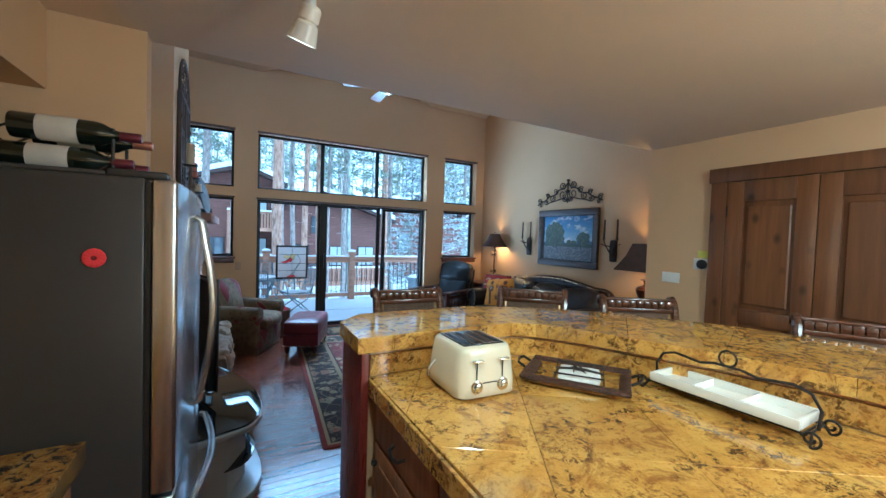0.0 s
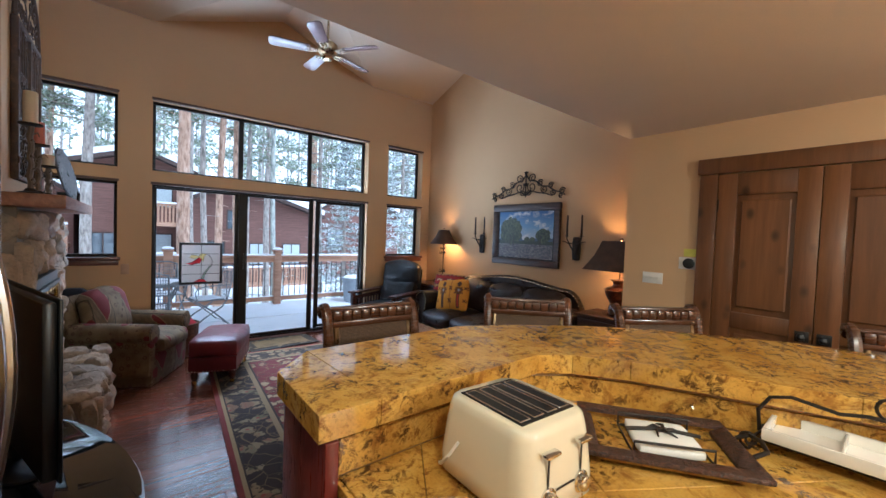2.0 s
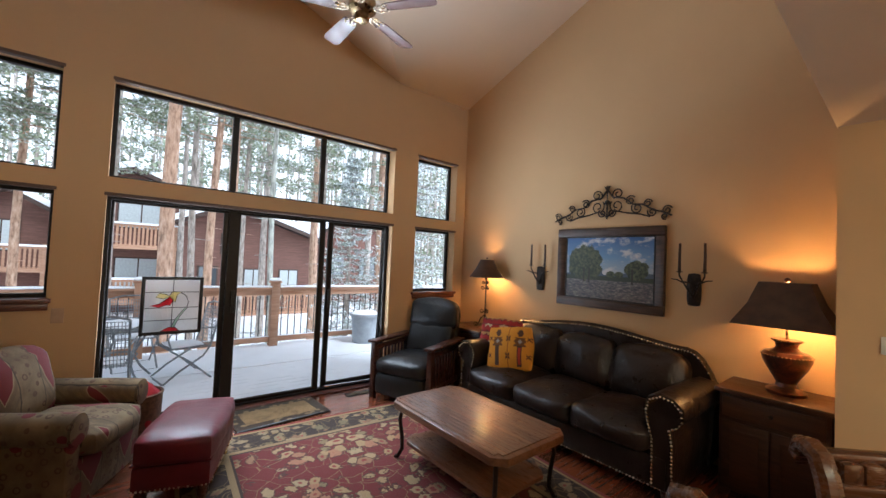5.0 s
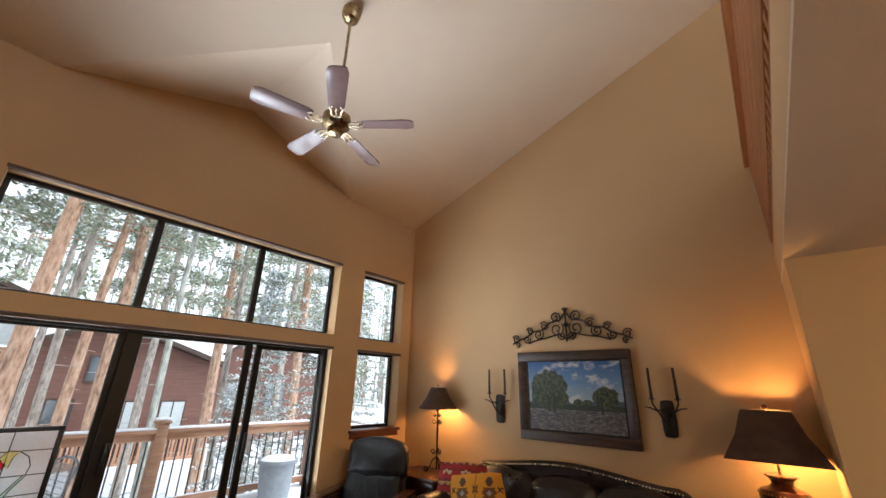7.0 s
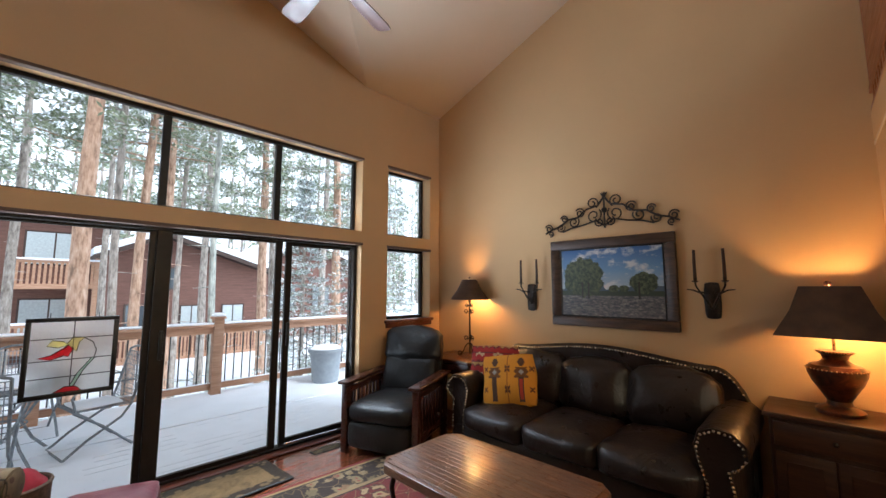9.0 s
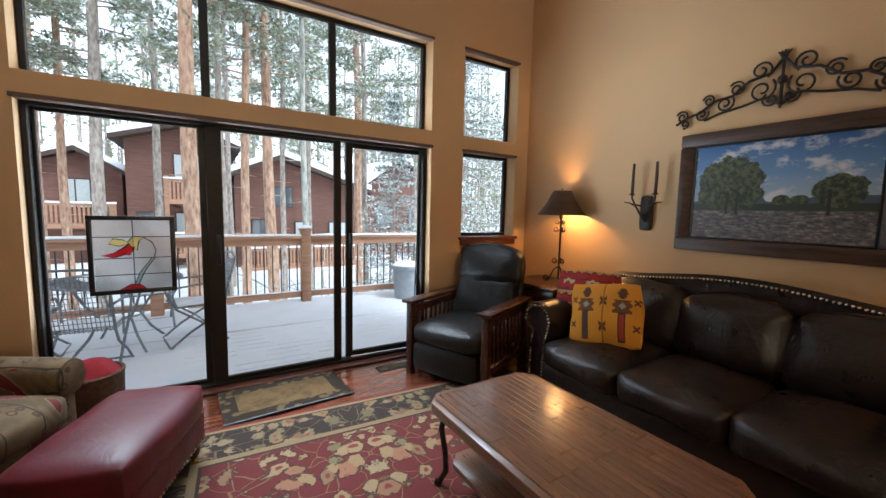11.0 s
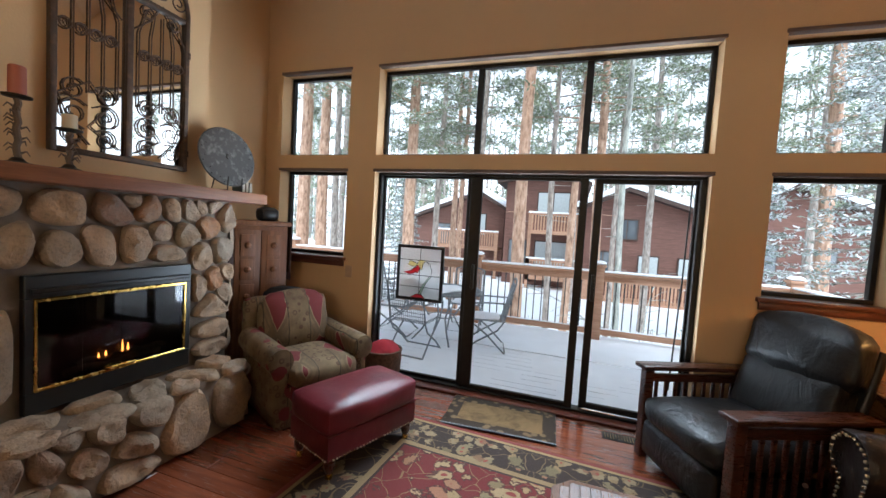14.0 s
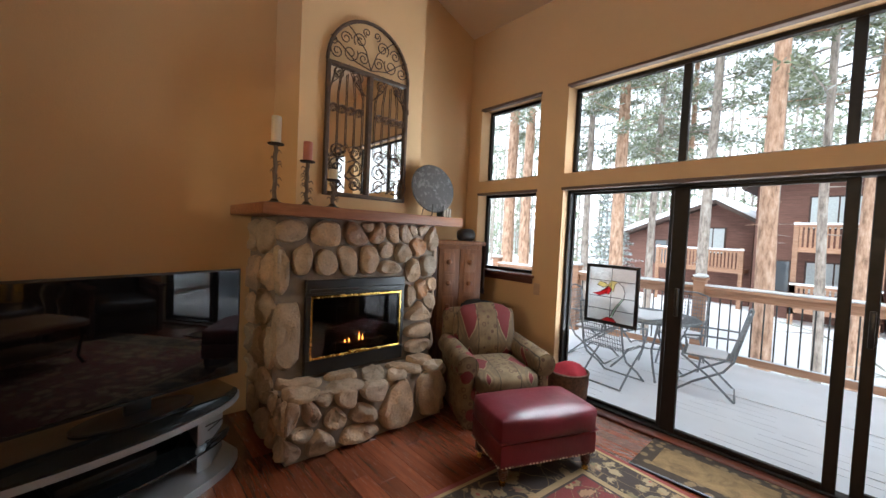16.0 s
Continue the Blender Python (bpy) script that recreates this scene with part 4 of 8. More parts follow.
# bar stools
def stool(m):
    s = thing("bar_stool", m, "dark carved wooden bar stool with woven rattan back", "bar stool", "stools at the bar")
    weave = Mat("woven_rattan", (0.16, 0.09, 0.04), 0.6)
    wv = weave.n.new("ShaderNodeTexWave")
    wv.inputs["Scale"].default_value = 55
    weave.l.new(weave.mapped((1, 1, 1)), wv.inputs["Vector"])
    wv2 = weave.n.new("ShaderNodeTexWave")
    wv2.bands_direction = "Z"
    wv2.inputs["Scale"].default_value = 55
    weave.l.new(weave.mapped((1, 1, 1)), wv2.inputs["Vector"])
    mul = weave.math("MULTIPLY", wv.outputs["Fac"], wv2.outputs["Fac"])
    weave.color(weave.ramp(mul, (0.05, (0.04, 0.02, 0.01)), (0.6, (0.22, 0.13, 0.06))))
    weave.bump(mul, 0.6, 0.003)
    # the back leans away from the bar (local -y); origin on the floor below the seat
    lean = lambda z: 0.20 + (z - 0.70) * 0.16 + max(0, z - 1.08) ** 1.5 * 0.9
    for sx in (-1, 1):
        pts = [(sx * 0.215, lean(z), z) for z in (0.64, 0.8, 0.95, 1.05, 1.11, 1.15)]
        pts += [(sx * 0.217, lean(1.15) + dy, 1.15 + dz) for dy, dz in ((0.02, 0.012), (0.042, 0.008), (0.048, -0.012), (0.034, -0.02))]
        part("back_post", tube(pts, 0.024, 10), CHAIRWOOD, s)
    for k in range(9):
        x = -0.175 + k * 0.044
        part("gadroon", cushion(x - 0.021, x + 0.021, lean(1.12) - 0.022, lean(1.12) + 0.018, 1.108, 1.154, 0.001, 0.007, None, None, 3, 0.0), CHAIRWOOD, s)
    part("crest_cap", box(-0.205, 0.205, lean(1.14) - 0.012, lean(1.14) + 0.028, 1.150, 1.168, 0.008), CHAIRWOOD, s)
    for z in (1.096, 0.74):
        part("cross_rail", box(-0.2, 0.2, lean(z) - 0.016, lean(z) + 0.016, z - 0.014, z + 0.014, 0.006), CHAIRWOOD, s)
    for sx in (-1, 1):
        part("inner_stile", tube([(sx * 0.18, lean(0.75), 0.75), (sx * 0.18, lean(1.088), 1.088)], 0.011, 8), ANTIQUE, s, "gilt inner bead")
    b = bmesh.new()
    q = [(x, lean(z) + dy, z) for dy in (-0.004, 0.004) for x, z in ((-0.178, 0.75), (0.178, 0.75), (0.178, 1.088), (-0.178, 1.088))]
    v = [b.verts.new(p) for p in q]
    for f in ((0, 1, 2, 3), (7, 6, 5, 4), (0, 4, 5, 1), (1, 5, 6, 2), (2, 6, 7, 3), (3, 7, 4, 0)):
        b.faces.new([v[k] for k in f])
    part("woven_panel", b, weave.m, s, "woven rattan panel")
    part("seat", cushion(-0.23, 0.23, -0.22, 0.2, 0.64, 0.72, 0.025, 0.03), SOFA, s, "padded leather seat")
    part("seat_frame", box(-0.225, 0.225, -0.215, 0.195, 0.585, 0.642, 0.008), CHAIRWOOD, s)
    for sx in (-1, 1):
        for sy in (-0.19, 0.18):
            part("leg", tube([(sx * 0.2, sy, 0.59), (sx * 0.205, sy * 1.03, 0.3), (sx * 0.215, sy * 1.1, 0.0)], 0.026, 8, taper=0.018), CHAIRWOOD, s)
    for sy in (-0.195, 0.19):
        part("stretcher", tube([(-0.2, sy, 0.22), (0.2, sy, 0.22)], 0.014, 8), CHAIRWOOD, s)
    for sx in (-1, 1):
        part("stretcher", tube([(sx * 0.205, -0.19, 0.26), (sx * 0.205, 0.185, 0.26)], 0.014, 8), CHAIRWOOD, s)
    return s


def stool_at(x, y, deg):
    # (x, y): middle of the back's top
    a = radians(deg)
    off = 0.31
    return pose(x + math.sin(a) * off, y - math.cos(a) * off, 0, 0, 0, deg)


first = stool(stool_at(0.90, 2.37, -3))
for x, y, deg in ((1.745, 2.12, -44), (2.17, 1.62, -32), (2.58, 0.74, -62)):
    copy_thing(first, stool_at(x, y, deg))


# ---- fireplace and television side ----
def stone_mat(name):
    m = Mat(name, (0.35, 0.26, 0.18), 0.75)
    r = m.random()
    hue = m.ramp(r, (0.0, (0.30, 0.25, 0.19)), (0.2, (0.52, 0.375, 0.24)), (0.4, (0.40, 0.31, 0.22)), (0.58, (0.54, 0.36, 0.215)), (0.72, (0.46, 0.35, 0.24)), (0.84, (0.48, 0.235, 0.10)), (0.93, (0.38, 0.28, 0.20)), (1.0, (0.30, 0.14, 0.095)))
    n = m.noise(9, 6, 0.65)
    f = m.noise(60, 4, 0.6)
    c = m.mix(m.steps(n, 0.35, 0.65, 0.0, 1.0), hue, (0.27, 0.22, 0.17), "MIX")
    c = m.mix(0.6, hue, c)
    c = m.mix(m.steps(f, 0.5, 0.75, 0.0, 0.65), c, (0.20, 0.16, 0.12))
    m.color(c)
    return m.bump(m.math("ADD", n, m.math("MULTIPLY", f, 0.4)), 0.85, 0.025).m


STONE = stone_mat("river_stone")
MORTAR = plain("grey_mortar", (0.22, 0.18, 0.14), 0.9, bump=0.5, scale=20)


def cells_in(rects, n, seed, hole=None):
    """Evened-out Voronoi cells in a rectangle (u0, u1, v0, v1), leaving a hole free."""
    r = random.Random(seed)
    u0, u1, v0, v1 = rects
    inside = lambda p: hole and hole[0] < p[0] < hole[1] and hole[2] < p[1] < hole[3]
    pts = []
    while len(pts) < n:
        p = (r.uniform(u0, u1), r.uniform(v0, v1))
        if not inside(p):
            pts.append(p)
    for step in range(7):
        out = []
        for k, p in enumerate(pts):
            cell = [(u0, v0), (u1, v0), (u1, v1), (u0, v1)]
            for j, q in enumerate(pts):
                if j != k:
                    d = (p[0] - q[0], p[1] - q[1])
                    if abs(d[0]) + abs(d[1]) < 0.9:
                        cell = clip_poly(cell, ((p[0] + q[0]) / 2, (p[1] + q[1]) / 2), d)
            if hole and cell:
                # cut back to the nearest side of the hole
                gaps = [(hole[0] - p[0], (hole[0], 0), (-1, 0)), (p[0] - hole[1], (hole[1], 0), (1, 0)), (hole[2] - p[1], (0, hole[2]), (0, -1)), (p[1] - hole[3], (0, hole[3]), (0, 1))]
                g, pt, nn = max(gaps)
                cell = clip_poly(cell, pt, nn)
            out.append(cell)
        if step < 2:
            pts = [(sum(c[0] for c in cell) / len(cell), sum(c[1] for c in cell) / len(cell)) if len(cell) > 2 else p for cell, p in zip(out, pts)]
            pts = [(p[0] + r.uniform(-0.008, 0.008), p[1] + r.uniform(-0.008, 0.008)) for p in pts]
    return [c for c in out if len(c) > 2 and abs(area(c)) > 0.0015]


def cobble(cell, depth, place, parent, seed):
    r = random.Random(seed)
    if area(cell) < 0:
        cell = cell[::-1]
    cx, cy = sum(p[0] for p in cell) / len(cell), sum(p[1] for p in cell) / len(cell)
    pts = [(cx + (x - cx) * r.uniform(0.80, 0.97), cy + (y - cy) * r.uniform(0.80, 0.97)) for x, y in cell]
    for ease in (0.25, 0.25):
        pts = [q for a, c in zip(pts, pts[1:] + pts[:1]) for q in ((a[0] + (c[0] - a[0]) * ease, a[1] + (c[1] - a[1]) * ease), (c[0] + (a[0] - c[0]) * ease, c[1] + (a[1] - c[1]) * ease))]
    size = math.sqrt(abs(area(pts)))
    dep = min(depth, size * 0.5) * r.uniform(0.75, 1.15)
    tilt = (r.uniform(-0.12, 0.12), r.uniform(-0.12, 0.12))
    b = bmesh.new()
    rings = []
    for s, d in ((0.98, -0.03), (1.0, 0.22), (0.975, 0.55), (0.88, 0.82), (0.68, 0.95), (0.42, 1.0), (0.18, 1.0)):
        ring = []
        for x, y in pts:
            u, v = cx + (x - cx) * s, cy + (y - cy) * s
            w = dep * d + ((x - cx) * tilt[0] + (y - cy) * tilt[1]) * s * max(0, d)
            wob = noise.noise(Vector((u * 11 + seed, v * 11, d * 2))) * 0.042 + noise.noise(Vector((u * 31 + seed, v * 31, d * 5))) * 0.014
            side = noise.noise(Vector((u * 9, v * 9 + seed, 4.0))) * 0.014
            ring.append(b.verts.new(place(u + side, v - side, w + wob * max(0, d))))
        rings.append(ring)
    n = len(pts)
    for a, c in zip(rings, rings[1:]):
        for k in range(n):
            b.faces.new((a[k], a[(k + 1) % n], c[(k + 1) % n], c[k]))
    b.faces.new(rings[-1])
    part("stone", b, STONE, parent, smooth=38)


fire = thing("fireplace", Matrix.Identity(4), "river stone fireplace with raised hearth and gas insert", "fireplace")
b = box(LX + 0.001, -0.49, 3.93, 5.30, 0.0, 1.574)
part("mortar", b, MORTAR, fire)
b = box(-0.489, -0.175, 3.92, 5.20, 0.0, 0.40)
part("hearth_mortar", b, MORTAR, fire)
SEEDS = iter(range(1000, 4000))
for c in cells_in((3.90, 5.32, 0.45, 1.575), 29, 3, (4.11, 4.99, 0.40, 1.145)):
    cobble(c, 0.075, lambda u, v, w: (-0.495 + w, u, v), fire, next(SEEDS))
for c in cells_in((3.89, 5.23, 0.0, 0.43), 13, 8):
    cobble(c, 0.075, lambda u, v, w: (-0.185 + w, u, v), fire, next(SEEDS))
for c in cells_in((-0.47, -0.12, 3.90, 5.22), 9, 5):
    cobble(c, 0.045, lambda u, v, w: (u, v, 0.395 + w), fire, next(SEEDS))
for c in cells_in((LX + 0.02, -0.45, 0.0, 1.57), 13, 9):
    cobble(c, 0.05, lambda u, v, w: (u, 3.935 - w, v), fire, next(SEEDS))
for c in cells_in((-0.45, -0.13, 0.0, 0.42), 5, 12):
    cobble(c, 0.05, lambda u, v, w: (u, 3.925 - w, v), fire, next(SEEDS))
for c in cells_in((-0.45, -0.13, 0.0, 0.42), 5, 14):
    cobble(c, 0.05, lambda u, v, w: (u, 5.195 + w, v), fire, next(SEEDS))
for c in cells_in((LX + 0.02, -0.45, 0.0, 1.57), 15, 19):
    cobble(c, 0.045, lambda u, v, w: (u, 5.295 + w, v), fire, next(SEEDS))

# gas insert: black surround, brass trimmed glass doors, logs and a small flame
ins = thing("fireplace_insert", pose(-0.455, 4.55, 0.44), "black gas fireplace insert with brass trimmed glass doors", "fireplace insert")
for y0, y1, z0, z1 in ((-0.42, 0.42, 0.0, 0.11), (-0.42, 0.42, 0.575, 0.69), (-0.42, -0.385, 0.11, 0.575), (0.385, 0.42, 0.11, 0.575)):
    part("surround_bar", box(-0.03, 0.012, y0, y1, z0, z1, 0.004, 1), BLACK, ins)
part("hood", box(0.0121, 0.03, -0.40, 0.40, 0.60, 0.625, 0.004), BLACK, ins)
b = bmesh.new()
for y0, y1, z0, z1 in ((-0.385, 0.385, 0.11, 0.126), (-0.385, 0.385, 0.557, 0.575), (-0.385, -0.372, 0.126, 0.557), (0.372, 0.385, 0.126, 0.557)):
    box(-0.01, 0.018, y0, y1, z0, z1, 0.003, 1, b)
part("brass_trim", b, BRASS, ins, "polished brass trim")
SMOKED = Mat("smoked_glass", (0.30, 0.30, 0.30), 0.02, Transmission_Weight=1.0, IOR=1.45).m
for k in range(4):
    y0 = -0.370 + k * 0.185
    d = part("glass_door", box(0.004, 0.008, y0 + 0.002, y0 + 0.183, 0.127, 0.556), SMOKED, ins, "smoked glass door")
    if k in (1, 2):
        yy = y0 + (0.15 if k == 1 else 0.035)
        part("pull", tube([(0.012, yy - 0.04, 0.137), (0.024, yy - 0.035, 0.137), (0.024, yy + 0.035, 0.137), (0.012, yy + 0.04, 0.137)], 0.005, 8), BRASS, d)
part("firebox", wall_with_holes(-0.385, 0.385, 0.10, 0.58, [(-0.37, 0.37, 0.12, 0.56)], lambda u, v, d: (-0.012 - d, u, v), 0.015), BLACK, ins)
b = box(-0.032, -0.03, -0.38, 0.38, 0.11, 0.57)
part("back_plate", b, plain("soot_brick", (0.03, 0.026, 0.022), 0.9, scale=30), ins)
LOG = plain("ceramic_log", (0.13, 0.085, 0.055), 0.9, var=0.5, scale=20, bump=0.8)
for y0, y1, z, r in ((-0.26, 0.24, 0.155, 0.020), (-0.2, 0.14, 0.19, 0.016), (-0.05, 0.28, 0.185, 0.015)):
    part("log", tube([(-0.019, y0 + (y1 - y0) * k / 6, z + 0.012 * math.sin(k * 1.7)) for k in range(7)], r, 8, flat=0.35), LOG, ins, "charred ceramic log")
FLAME = Mat("flame", (1, 0.35, 0.05), 0.5, Emission_Color=(1.0, 0.28, 0.04, 1), Emission_Strength=5.0).m
for y, h in ((-0.10, 0.03), (-0.065, 0.035), (0.02, 0.075), (0.05, 0.05)):
    part("flame", lathe([(0.001, 0.0), (0.006, h * 0.25), (0.004, h * 0.6), (0.0008, h)], 8, m=pose(-0.015, y, 0.195)), FLAME, ins)

mantel = thing("mantel_shelf", pose(0, 0, 1.575), "thick reddish wooden mantel shelf on the fireplace", "mantel")
part("board", box(LX + 0.002, -0.275, 3.777, 5.455, 0.0, 0.075, 0.006), MANTEL_WOOD, mantel)

# arched mirror with wrought iron gates
def mirror_thing(m):
    g = thing("arched_mirror", m, "arched wall mirror behind wrought iron gate scrolls", "mirror")
    W, H, TOP = 0.365, 0.995, 1.375  # local: u along the wall, v up
    put = lambda u, v, d=0.0: (d, u, v)
    part("mirror_glass", box(0.012, 0.016, -W + 0.02, W - 0.02, 0.03, H - 0.02), MIRROR, g, "aged mirror glass")
    part("backing", box(0.002, 0.0118, -W + 0.01, W - 0.01, 0.01, H), GATE_IRON, g)
    for u0, u1, v0, v1 in ((-W, -W + 0.03, 0, H), (W - 0.03, W, 0, H), (-W + 0.03, W - 0.03, 0, 0.03), (-W + 0.03, W - 0.03, H - 0.03, H)):
        part("frame_bar", box(0.002, 0.04, u0, u1, v0, v1, 0.006), GATE_IRON, g)
    part("center_bar", box(0.017, 0.042, -0.018, 0.018, 0.031, H - 0.031, 0.005), GATE_IRON, g)
    arch = [put(-W * math.cos(math.pi * k / 24) * 0.985, H + (TOP - H) * math.sin(math.pi * k / 24), 0.022) for k in range(25)]
    part("arch", tube(arch, 0.014, 8), GATE_IRON, g)
    b = bmesh.new()
    sc = lambda cu, cv, r, a, t, s=1: tube([put(cu + s * x, cv + y, 0.022) for x, y in spiral(0, 0, r, r * 0.25, a, t)], 0.0045, bm=b, seg=5)
    for s in (-1, 1):
        for cu, cv, r, a, t in ((0.07, H + 0.09, 0.05, 0.5, 1.5), (0.18, H + 0.10, 0.065, 2.6, 1.5), (0.29, H + 0.08, 0.05, 0.2, -1.4), (0.10, H + 0.22, 0.06, -0.8, 1.5), (0.22, H + 0.20, 0.05, 3.0, -1.5), (0.045, H + 0.30, 0.035, -1.5, 1.3), (0.32, H + 0.15, 0.035, 1.0, 1.4)):
            sc(s * cu, cv, r, a, t, s)
        tube([put(s * x, y, 0.022) for x, y in ((0.0, H + 0.02), (0.05, H + 0.16), (0.16, H + 0.27), (0.2, H + 0.3))], 0.0045, bm=b, seg=5)
        tube([put(s * x, y, 0.022) for x, y in ((0.0, H + 0.02), (0.14, H + 0.05), (0.26, H + 0.14), (0.34, H + 0.18))], 0.0045, bm=b, seg=5)
    part("arch_scrollwork", b, GATE_IRON, g, "iron scrollwork")
    for s in (-1, 1):
        b = bmesh.new()
        for k in range(5):
            u = s * (0.055 + k * 0.07)
            tube([put(u, 0.34, 0.028), put(u, 0.78, 0.028), put(u + s * 0.012 * (2 - k), 0.86, 0.028), put(u + s * 0.02 * (2 - k), 0.93, 0.028)], 0.0045, bm=b, seg=5)
            if k < 4:
                tube([put(u + s * 0.035 + 0.028 * math.cos(a), 0.66 + 0.028 * math.sin(a), 0.028) for a in [2 * math.pi * j / 12 for j in range(12)]], 0.004, bm=b, seg=5, closed=True)
                tube([put(u + s * 0.035 + x * s, 0.66 + y, 0.028) for x, y in spiral(0, 0, 0.025, 0.006, 0, 1.5, 12)], 0.003, bm=b, seg=5)
        for cv, rr in ((0.10, 0.06), (0.22, 0.075), (0.34, 0.06), (0.92, 0.05)):
            for cu, dr in ((0.11, 1), (0.26, -1)):
                tube([put(s * (cu + dr * x), cv + y, 0.028) for x, y in spiral(0, 0, rr, rr * 0.2, 0.7, 1.6)], 0.0045, bm=b, seg=5)
        tube([put(s * x, y, 0.028) for x, y in ((0.04, 0.06), (0.19, 0.16), (0.10, 0.28), (0.19, 0.40), (0.33, 0.30), (0.28, 0.16), (0.19, 0.06))], 0.0045, bm=b, seg=5)
        tube([put(s * x, y, 0.028) for x, y in ((0.04, 0.80), (0.12, 0.88), (0.19, 1.0), (0.27, 0.88), (0.35, 0.80))], 0.0045, bm=b, seg=5)
        part("gate_scrollwork", b, GATE_IRON, g, "iron gate of bars and scrolls")
        for v in (0.1, 0.75):
            part("hinge", tube([put(s * (W - 0.005), v, 0.04), put(s * (W - 0.005), v + 0.04, 0.04)], 0.008, 6), GATE_IRON, g)
    return g


mirror_thing(pose(-0.575, 4.63, 1.755))

# candle holders on the mantel
def candle(m, hold, wax, color, label):
    c = thing("candle_holder", m, label, "candle holder", "candle holders on the mantel")
    part("foot", lathe([(0.055, 0), (0.056, 0.006), (0.03, 0.014), (0.018, 0.03)], 18), IRON, c)
    bone = plain("bone_resin_brown", (0.13, 0.09, 0.06), 0.6)
    stem = part("antler_stem", tube([(0.004 * math.sin(k * 2.1), 0.004 * math.cos(k * 2.1), 0.025 + (hold - 0.03) * k / 10) for k in range(11)], 0.014, 8), bone, c, "carved branching stem")
    r = random.Random(int(hold * 1000))
    for k in range(14):
        a, z = r.uniform(0, 6.28), 0.05 + (hold - 0.08) * k / 14
        part("tine", tube([(0.01 * math.cos(a), 0.01 * math.sin(a), z), (0.03 * math.cos(a), 0.03 * math.sin(a), z + 0.012), (0.042 * math.cos(a + 0.2), 0.042 * math.sin(a + 0.2), z - 0.008)], 0.006, 5, taper=0.002), bone, stem)
    part("drip_pan", lathe([(0.012, hold - 0.012), (0.05, hold - 0.004), (0.052, hold + 0.004), (0.046, hold)], 18), IRON, c)
    part("candle", lathe([(0.030, hold), (0.031, hold + 0.004), (0.0305, hold + wax - 0.004), (0.026, hold + wax)], 20), color, c, "wax pillar candle")
    return c


IVORY = plain("ivory_wax", (0.62, 0.52, 0.36), 0.5, var=0.04, Subsurface_Weight=0.1)
RUST = plain("rust_wax", (0.42, 0.13, 0.08), 0.5, var=0.06)
MZ = 1.651
candle(pose(-0.43, 3.888, MZ), 0.385, 0.18, IVORY, "tall branching candle holder with ivory candle")
candle(pose(-0.43, 4.10, MZ), 0.305, 0.135, RUST, "branching candle holder with rust red candle")
candle(pose(-0.41, 4.282, MZ), 0.20, 0.075, IVORY, "short branching candle holder with ivory candle")

# openwork metal plate on an easel
plate = thing("decorative_plate", pose(-0.425, 5.212, MZ + 0.245) @ pose(0, 0, 0, 0, -12, -8) @ Matrix.Diagonal((0.94, 0.94, 0.94, 1)), "dark pierced metal plate leaning on an easel", "plate")
PEWTER = metal("dark_pewter", (0.09, 0.085, 0.08), 0.55, (0.22, 0.21, 0.20), 0.5)
turn = pose(0, 0, 0, 0, 90, 0)
part("rim", lathe([(0.165, 0.006), (0.222, 0.0), (0.23, 0.006), (0.222, 0.014), (0.168, 0.016)], 48, m=turn), PEWTER, plate)
part("disc", lathe([(0.01, 0.0), (0.166, 0.002), (0.166, 0.008), (0.01, 0.008)], 48, m=turn), plain("blackened_plate", (0.02, 0.02, 0.02), 0.85), plate)
b = bmesh.new()
for k in range(12):
    a = 2 * math.pi * k / 12
    for r0, r1, w in ((0.04, 0.09, 0.014), (0.085, 0.155, 0.022)):
        aa = a + (0.26 if r0 > 0.05 else 0)
        ring = [((r0 + r1) / 2 * math.cos(aa) + (r1 - r0) / 2 * math.cos(t) * math.cos(aa) - w * math.sin(t) * math.sin(aa), (r0 + r1) / 2 * math.sin(aa) + (r1 - r0) / 2 * math.cos(t) * math.sin(aa) + w * math.sin(t) * math.cos(aa), 0.011) for t in [2 * math.pi * j / 12 for j in range(12)]]
        tube(ring, 0.004, 5, b, closed=True)
    for r0 in (0.182, 0.205):
        ball(r0 * math.cos(a + r0 * 9), r0 * math.sin(a + r0 * 9), 0.014, 0.007, b)
ball(0, 0, 0.01, 0.03, b, 0.5)
bmesh.ops.transform(b, matrix=turn, verts=b.verts)
part("fretwork", b, PEWTER, plate, "pierced petal fretwork")
easel = thing("plate_easel", pose(-0.445, 5.215, MZ), "small black wire easel under the plate", "easel")
for s in (-1, 1):
    part("prong", tube([(0.10, s * 0.06, 0.10), (0.095, s * 0.06, 0.006), (0.0, s * 0.05, 0.004), (-0.13, s * 0.02, 0.004)], 0.005, 6), IRON, easel)
part("back_leg", tube([(-0.13, 0, 0.004), (-0.07, 0, 0.2)], 0.005, 6), IRON, easel)
for k, (col, h) in enumerate((((0.05, 0.07, 0.06), 0.10), ((0.16, 0.13, 0.09), 0.09), ((0.06, 0.05, 0.05), 0.085))):
    bk = thing("small_book", pose(-0.44, 5.335 + k * 0.032, MZ), "small upright book at the mantel's end", "book", "books on the mantel")
    part("cover", box(-0.05, 0.05, -0.014, 0.014, 0.0, h, 0.002), plain("book_cover", col, 0.6), bk)
    part("pages", box(-0.047, 0.0515, -0.011, 0.011, 0.004, h - 0.004), plain("book_pages", (0.5, 0.45, 0.35), 0.9), bk)

